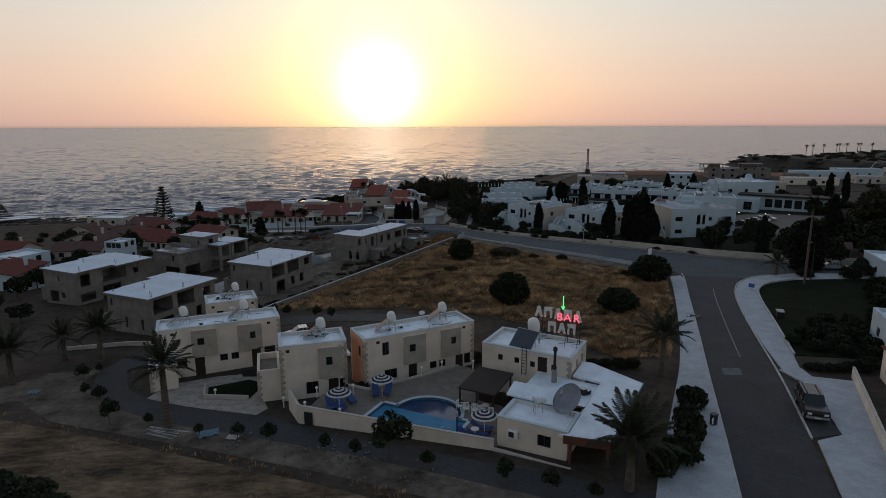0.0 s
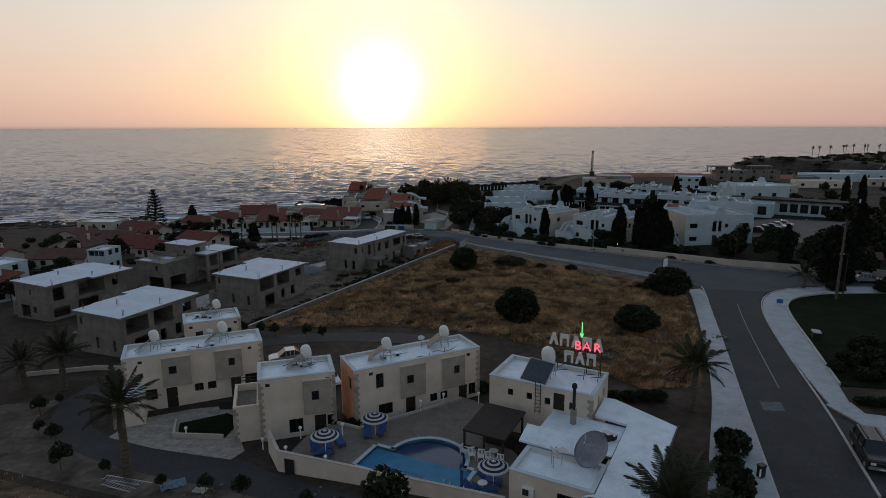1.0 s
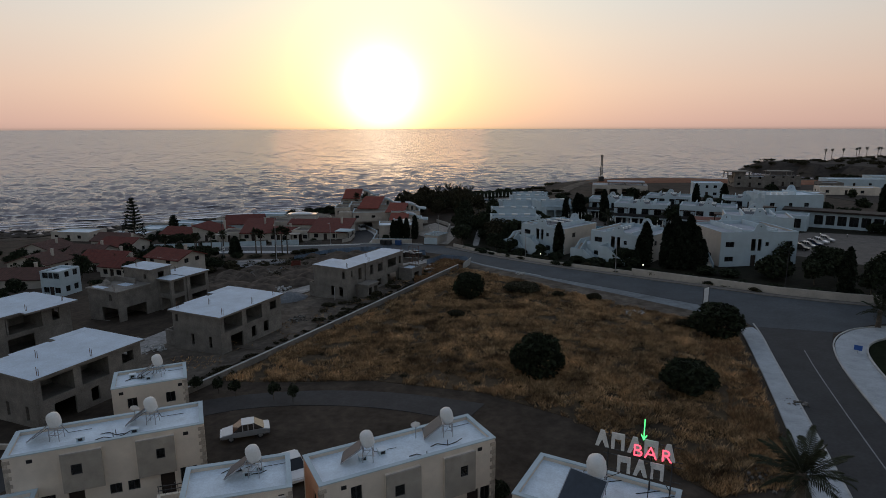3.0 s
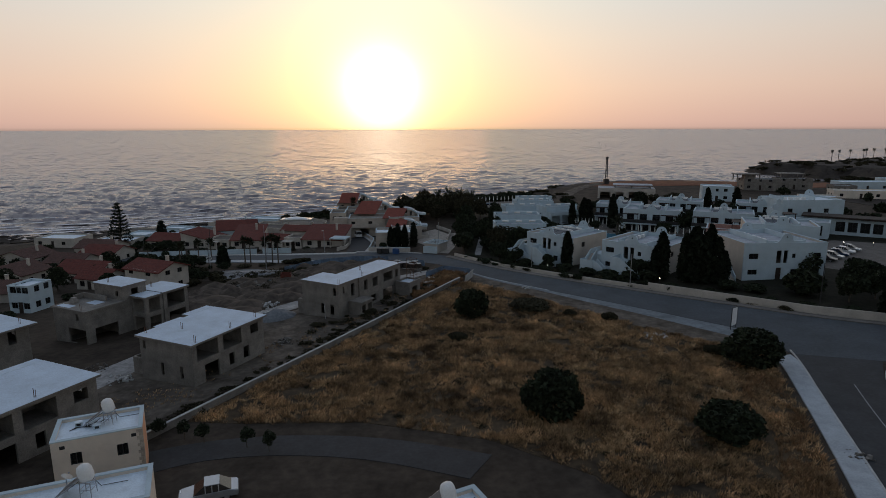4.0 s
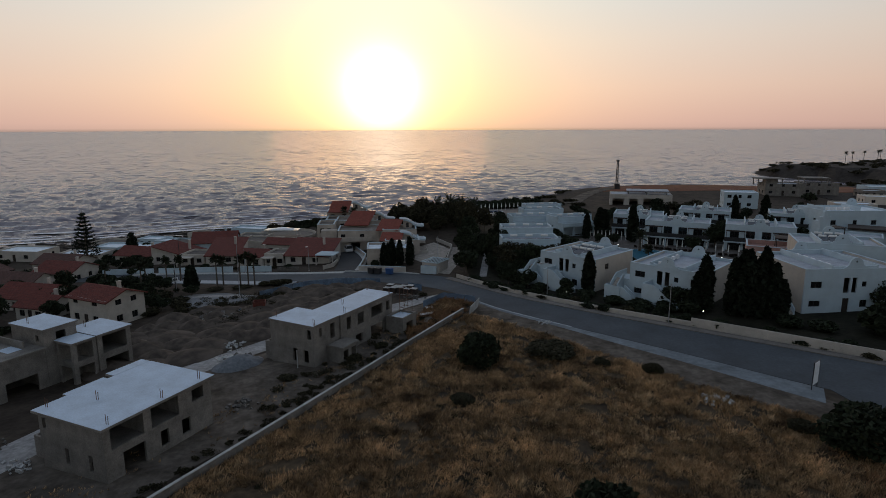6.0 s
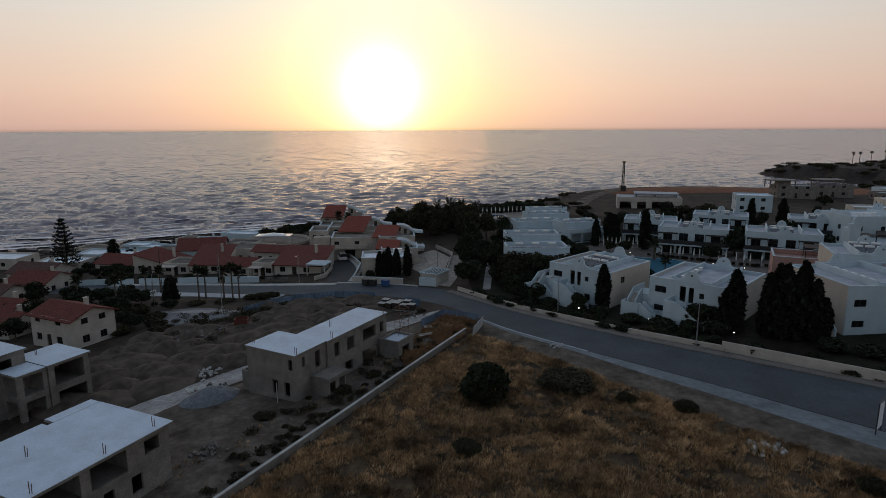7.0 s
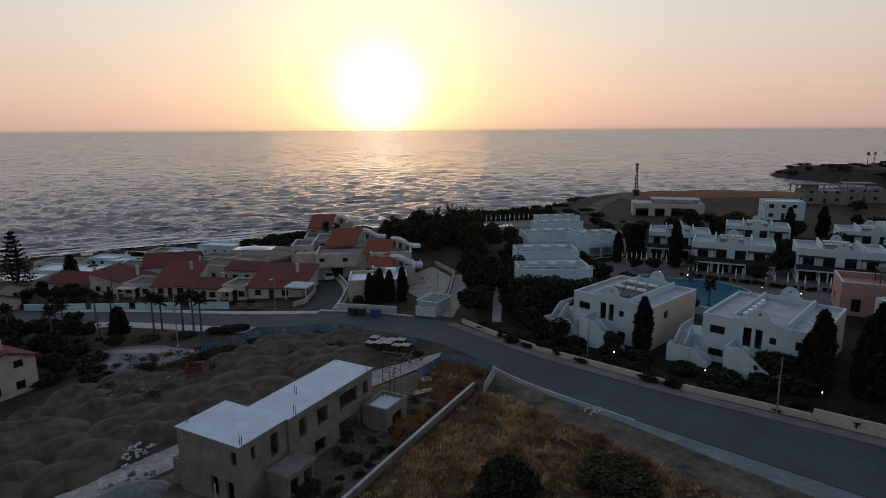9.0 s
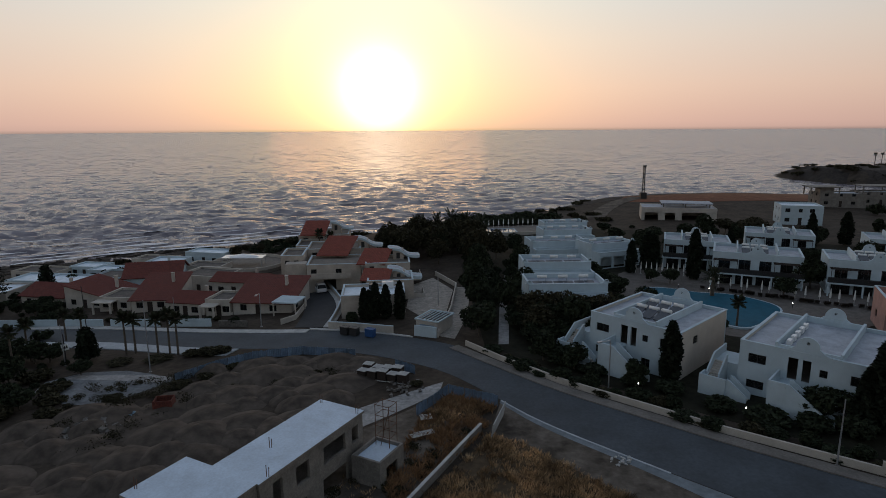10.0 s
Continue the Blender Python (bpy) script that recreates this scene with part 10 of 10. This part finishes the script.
street_lamp(at(-60.0, 179.6, 0), 8.6, 0.0, "dark utility pole beside the road", "dark")
street_lamp(at(-2.6, 184.0, 0), 5.0, 0.0, "thin pole in the yard")
street_lamp(at(53.4, 115.4, 0), 7.4, 0.0, "dark wooden utility pole at the hotel wall", "dark")
street_lamp(at(58.6, 92.8, 0), 6.5, 0.6, "dark pole on the corner lawn", "dark")
t = thing("advertising_board", at(38.0, 109.2, 40), "white advertising board in a dark frame beside the road", "sign board")
for x in (0, 1.5):
    boxes("post", "dark", t, (x - 0.04, -0.04, -0.3, x + 0.04, 0.04, 3.0))
boxes("board", "sign_white", t, (0.04, -0.035, 0.5, 1.46, 0.035, 2.9))
boxes("top_rail", "dark", t, (-0.06, -0.05, 3.0, 1.56, 0.05, 3.07))
t = thing("road_sign", at(47.6, 89.4, -35), "small blue road sign on a post", "road sign")
boxes("post", "steel", t, (-0.03, -0.03, -0.2, 0.03, 0.03, 0.7))
boxes("plate", "sign_blue", t, (-0.4, -0.05, 0.5, 0.4, -0.03, 1.1))
t = thing("hanging_sign", at(-55.6, 167.2, -20), "white sign with unreadable dark bars on a pole", "sign")
boxes("post", "dark", t, (-0.05, -0.05, -0.3, 0.05, 0.05, 4.2))
bm = bmesh.new()
box(bm, 0.06, -0.04, 1.6, 1.5, 0.04, 2.5, m=pose(0, 0, 0, 0, -18, 0))
p = part("board", bm, "sign_white", t)
bm = bmesh.new()
for k in range(3):
    box(bm, 0.3 + 0.4 * k, -0.05, 1.85, 0.55 + 0.4 * k, -0.042, 2.25, m=pose(0, 0, 0, 0, -18, 0))
part("dark_bar", bm, "dark", p)


def litter_bin(m, mat, label, w=0.5, d=0.4, h=0.9, lid="dark"):
    t = thing("bin", m, label, "bin", "bins")
    bm = bmesh.new()
    box(bm, -w / 2, -d / 2, 0, w / 2, d / 2, h)
    bmesh.ops.bevel(bm, geom=bm.edges[:], offset=0.03, segments=1, affect="EDGES")
    part("tub", bm, mat, t)
    boxes("lid", lid, t, (-w / 2 - 0.03, -d / 2 - 0.03, h, w / 2 + 0.03, d / 2 + 0.03, h + 0.08))


litter_bin(at(23.5, 47.2, 20, None, 0.15), "dark", "dark litter bin with a white side on the pavement")
boxes("notice_plate", "plastic", thing("bin_notice", at(23.42, 46.98, 20, None, 0.15), "white notice plate on the litter bin", "notice"), (-0.22, -0.02, 0.15, 0.22, 0.0, 0.75))
litter_bin(at(-16.3, 171.7, -26, None, 0.14), "dark", "dark wheeled rubbish container", 1.3, 0.9, 1.1)
litter_bin(at(-14.8, 171.0, -26, None, 0.14), "dark", "dark wheeled rubbish container beside another", 1.3, 0.9, 1.1)
litter_bin(at(-12.3, 169.9, -26, None, 0.14), "blue_bin", "blue wheeled recycling container", 1.4, 0.9, 1.1, "blue_bin")
t = thing("lawn_kiosk", at(44.8, 76.2, 70), "small dark meter box with a pale top", "meter box")
boxes("cabinet", "dark", t, (-0.6, -0.4, 0, 0.6, 0.4, 0.8))
boxes("top", "pallet", t, (-0.65, -0.45, 0.8, 0.65, 0.45, 0.9))


def bollard(x, y, h=0.8, wall_h=None):
    t = thing("garden_light", at(x, y), "small lit garden light on a post", "garden light", "garden lights")
    bm = bmesh.new()
    tube(bm, (0, 0, -0.1), (0, 0, h), 0.05, 6)
    part("post", bm, "dark", t)
    bm = bmesh.new()
    lathe(bm, [(0.02, h), (0.06, h + 0.03), (0.075, h + 0.09), (0.05, h + 0.14), (0.02, h + 0.16)], 10)
    part("lamp_globe", bm, "lamp", t, "glowing white globe")


for x, y in ((12.9, 156.0), (19.8, 148.1), (28.3, 141.6), (37.4, 135.1), (3.4, 184.6), (3.6, 173.0), (48.6, 130.6), (24.8, 150.4), (33.6, 143.2), (44, 186.8), (52.5, 176.5), (56.5, 172), (40, 190), (30.5, 184), (84, 170), (96, 166), (90, 167)):
    bollard(x, y)


# ---- by the pools ----
def parasol(m, h, r, label, stripes=True, group="pool parasols"):
    t = thing("parasol", m, label, "parasol", group)
    bm = bmesh.new()
    tube(bm, (0, 0, 0), (0, 0, h + 0.15), 0.03, 6)
    part("pole", bm, "plastic", t)
    boxes("base", "block", t, (-0.25, -0.25, 0, 0.25, 0.25, 0.08))
    bands = 7
    for k in range(bands):
        r0, r1 = r * k / bands, r * (k + 1) / bands
        z0, z1 = h - 0.42 * r * (r0 / r) ** 1.4, h - 0.42 * r * (r1 / r) ** 1.4
        bm = bmesh.new()
        n = 16
        a = [bm.verts.new((max(r0, 0.01) * math.cos(2 * math.pi * i / n), max(r0, 0.01) * math.sin(2 * math.pi * i / n), z0)) for i in range(n)]
        b = [bm.verts.new((r1 * math.cos(2 * math.pi * i / n), r1 * math.sin(2 * math.pi * i / n), z1)) for i in range(n)]
        for i in range(n):
            bm.faces.new((a[i], a[(i + 1) % n], b[(i + 1) % n], b[i]))
        bmesh.ops.solidify(bm, geom=bm.faces[:], thickness=0.012)
        part("canopy_band", bm, "navy" if k % 2 else "fabric", t)


for x, y in ((-9.0, 50.9), (-5.4, 53.8), (4.0, 46.6)):
    parasol(pose(x, y, DZ), 2.15, 1.15, "navy and white striped parasol by the pool")


def lounger(m, mat, label, group):
    t = thing("sun_lounger", m, label, "sun lounger", group)
    boxes("bed", mat, t, (-0.32, 0, 0.28, 0.32, 1.3, 0.36))
    bm = bmesh.new()
    box(bm, -0.32, 0, 0, 0.32, 0.75, 0.08, m=pose(0, 1.3, 0.28, 42, 0, 0))
    part("backrest", bm, mat, t)
    for x in (-0.28, 0.24):
        for y in (0.1, 1.15):
            boxes("leg", mat, t, (x, y, 0, x + 0.05, y + 0.05, 0.28))
    return t


l0 = lounger(pose(-9.6, 50.4, DZ, 0, 0, 20), "blue", "blue plastic sun lounger on the terrace", "pool loungers")
for x, y, a in ((-8.8, 51.3, 25), (-7.8, 51.9, 30), (-8.4, 50.6, 65), (-5.9, 53.2, 10), (-5.0, 53.5, -5), (3.4, 45.4, 60), (4.7, 46.9, 75), (4.3, 46.0, 95)):
    copy_thing(l0, pose(x, y, DZ, 0, 0, a))


def plastic_chair(m):
    t = thing("garden_chair", m, "white moulded plastic garden chair", "chair", "white chairs")
    boxes("seat", "plastic", t, (-0.25, -0.25, 0.4, 0.25, 0.25, 0.44))
    for k in range(5):
        boxes("back_slat", "plastic", t, (-0.25 + 0.11 * k, 0.2, 0.44, -0.19 + 0.11 * k, 0.25, 0.82))
    boxes("back_rail", "plastic", t, (-0.27, 0.19, 0.82, 0.27, 0.26, 0.9))
    for x in (-0.24, 0.2):
        for y in (-0.24, 0.2):
            boxes("leg", "plastic", t, (x, y, 0, x + 0.04, y + 0.04, 0.4))
    for x in (-0.28, 0.23):
        boxes("armrest", "plastic", t, (x, -0.22, 0.62, x + 0.05, 0.2, 0.66))
    return t


c0 = plastic_chair(pose(2.6, 50.4, DZ, 0, 0, 10))
for x, y, a in ((3.3, 50.1, -10), (3.9, 49.8, 15), (4.7, 49.4, -20), (2.0, 50.9, 60)):
    copy_thing(c0, pose(x, y, DZ, 0, 0, a))
for x, y, mat in ((4.3, 50.4, "plastic"), (3.2, 46.1, "plastic")):
    t = thing("round_table", pose(x, y, DZ), "small round white plastic table", "table", "small tables")
    bm = bmesh.new()
    lathe(bm, [(0.3, 0.7), (0.36, 0.71), (0.36, 0.74), (0.02, 0.745)], 16)
    part("tabletop", bm, mat, t)
    bm = bmesh.new()
    lathe(bm, [(0.22, 0), (0.2, 0.04), (0.05, 0.1), (0.05, 0.7)], 10)
    part("pedestal", bm, mat, t)
for x, y in ((-14.9, 53.6), (-11.6, 53.4), (-12.0, 50.3), (-8.6, 49.0), (-8.2, 54.0), (-1.8, 58.3), (0.3, 59.8), (3.6, 60.0), (-22.4, 55.9)):
    t = thing("lamp_post", pose(x, y, DZ if x > -12.5 else ground(x, y)), "short white lamp post with an unlit globe", "lamp post", "terrace lamp posts")
    bm = bmesh.new()
    tube(bm, (0, 0, 0), (0, 0, 0.85), 0.06, 8)
    part("post", bm, "plastic", t)
    bm = bmesh.new()
    lathe(bm, [(0.03, 0.85), (0.12, 0.9), (0.15, 1.0), (0.12, 1.1), (0.02, 1.15)], 12)
    part("globe", bm, "plastic", t, smooth=True)
low_wall("terrace_kerb", [(-9.0, 56.0), (-6.8, 55.0), (2.0, 60.9)], 1, 0.18, "off_white", "low pale kerb wall between villas and terrace", top=DZ + 0.22)
# pool shower
t = thing("pool_shower", pose(1.7, 45.7, DZ), "blue pool shower post with a rail", "shower")
boxes("post", "blue_bin", t, (-0.1, -0.06, 0, 0.1, 0.06, 2.0))
boxes("arm", "steel", t, (0.1, -0.02, 1.9, 0.45, 0.02, 1.95))
# sun screens and loungers at the hotel pool
rp = random.Random(6)
l1 = lounger(at(44.6, 190.4, 150), "wood", "brown sun lounger beside the hotel pool", "hotel loungers")
for i in range(34):
    k = i / 33
    x, y = 45.5 + 21 * k + rp.uniform(-0.4, 0.4), 190.2 - 17 * k + rp.uniform(-0.5, 0.5)
    if i % 2 == 0:
        t = thing("closed_parasol", at(x, y), "closed white parasol beside the hotel pool", "parasol", "hotel parasols")
        bm = bmesh.new()
        lathe(bm, [(0.03, 0), (0.03, 0.9), (0.16, 0.95), (0.13, 1.6), (0.05, 2.4), (0.01, 2.5)], 8)
        part("folded_canopy", bm, "fabric", t)
        boxes("base", "block", t, (-0.25, -0.25, 0, 0.25, 0.25, 0.08))
    copy_thing(l1, at(x + 0.7, y - 0.5, 150 + rp.uniform(-8, 8)))
for i in range(10):
    x, y = 36.4 + 0.9 * i, 203.0 - 0.4 * i
    t = thing("closed_parasol", at(x, y), "closed white parasol near the hotel wings", "parasol", "hotel parasols")
    bm = bmesh.new()
    lathe(bm, [(0.03, 0), (0.03, 0.9), (0.16, 0.95), (0.13, 1.6), (0.05, 2.4), (0.01, 2.5)], 8)
    part("folded_canopy", bm, "fabric", t)
    boxes("base", "block", t, (-0.25, -0.25, 0, 0.25, 0.25, 0.08))

# paved court before the villas
drape("villa_court", [(-29.4, 56.0), (-24.4, 54.0), (-17.0, 51.9), (-16.4, 53.4), (-18.5, 57.5), (-18.0, 63.0), (-24.5, 61.6), (-28.9, 59.4)], "court", 0.06, "pale stone paving of the villa court", "court")
low_wall("court_wall", [(-24.6, 58.8), (-23.6, 56.0), (-19.0, 55.6)], 0.5, 0.18, "off_white", "low pale wall round a planting bed")
drape("planting_bed", [(-24.2, 58.6), (-23.3, 56.2), (-19.0, 55.8), (-18.6, 59.4), (-20.5, 60.6)], "lawn", 0.14, "dark planting bed in the villa court", "planting bed")
low_wall("court_wall", [(-21.6, 61.6), (-18.8, 61.6), (-18.6, 58.2)], 0.9, 0.18, "dark", "dark garden screen in the villa court")
low_wall("garden_kerb", [(-47, 70.5), (-40, 72.0), (-34, 71.5)], 0.5, 0.2, "off_white", "low pale wall across the dusty garden")

# surf along the shore and rocks on it
rs = random.Random(31)


def surf(off, width, x0, x1, seed, label):
    """A broken line of foam that lies along the shore."""
    bm = bmesh.new()
    step = 1.6
    prev = None
    x = x0
    while x < x1:
        y = float(np.interp(x, SX, SY)) + off + 3.0 * noise.noise((x * 0.05, seed, 0))
        w = width * max(0.0, 0.35 + 1.3 * noise.noise((x * 0.07, seed, 4)) + 0.5 * noise.noise((x * 0.4, seed, 8)))
        z = max(ground(x, y), SEA) + 0.75
        cur = (bm.verts.new((x, y - w * 0.5, z)), bm.verts.new((x, y, z + 0.12)), bm.verts.new((x, y + w * 0.5, z))) if w > 0.12 else None
        if cur and prev:
            for k in (0, 1):
                bm.faces.new((prev[k], cur[k], cur[k + 1], prev[k + 1]))
        prev = cur
        x += step
    bmesh.ops.delete(bm, geom=[v for v in bm.verts if not v.link_faces], context="VERTS")
    tagged(finish("surf", bm, "foam"), label, "surf", kind="stuff")


for off, w, x0, x1, sd in ((2, 6.0, -220, 60, 1.0), (8, 5.0, -220, 40, 2.0), (15, 4.5, -220, 10, 3.0), (24, 3.5, -220, -40, 4.0), (1, 3.5, 60, 240, 5.0), (36, 2.6, -230, -50, 6.0), (-2, 3.0, 236, 420, 7.0), (50, 1.8, -220, -60, 8.0), (8, 2.4, 40, 200, 9.0)):
    surf(off, w, x0, x1, sd, "thin broken line of surf along the shore")
bm = bmesh.new()
for i in range(1500):
    x = rs.uniform(-190, 260)
    y = float(np.interp(x, SX, SY)) - rs.uniform(-2, 15)
    s = rs.uniform(0.6, 2.4)
    if x > 52:
        y += 6
    m = pose(x, y, max(ground(x, y), SEA) + 0.1, rs.uniform(-7, 7), rs.uniform(-7, 7), rs.uniform(0, 360))
    box(bm, -s, -s * 0.8, -s * 0.5, s, s * 0.8, s * rs.uniform(0.02, 0.16), m=m)
for v in bm.verts:
    v.co += Vector(noise.noise_vector(v.co * 0.9)) * 0.45
tagged(finish("shore_rocks", bm, "rock"), "dark broken rock ledges along the shore", "rocks", kind="stuff")
strip("shore_ground", [(x, float(np.interp(x, SX, SY)) - 3) for x in range(-200, 240, 12)], [(x, float(np.interp(x, SX, SY)) - 26 - 10 * noise.noise((x * 0.03, 0, 2))) for x in range(-200, 240, 12)], "rock", 0.05,
      "dark rocky ground above the shore", "rock", n=120, across=6, soft=False)

# the patterns that the copies came from stand in the gardens too
for p, x, y in ((TREES[0], 112, 172), (TREES[1], 118, 182), (TREES[2], 126, 176), (BUSH[0], 122, 190), (BUSH[1], 130, 186), (BUSH[2], 134, 194), (CYP[0], 128, 200), (CYP[1], 136, 204), (BIG, 140, 190), (SCRUB, 144, 196)):
    p.matrix_world = at(x, y)
STREET.matrix_world = at(-30.0, 53.0 - 2.6)
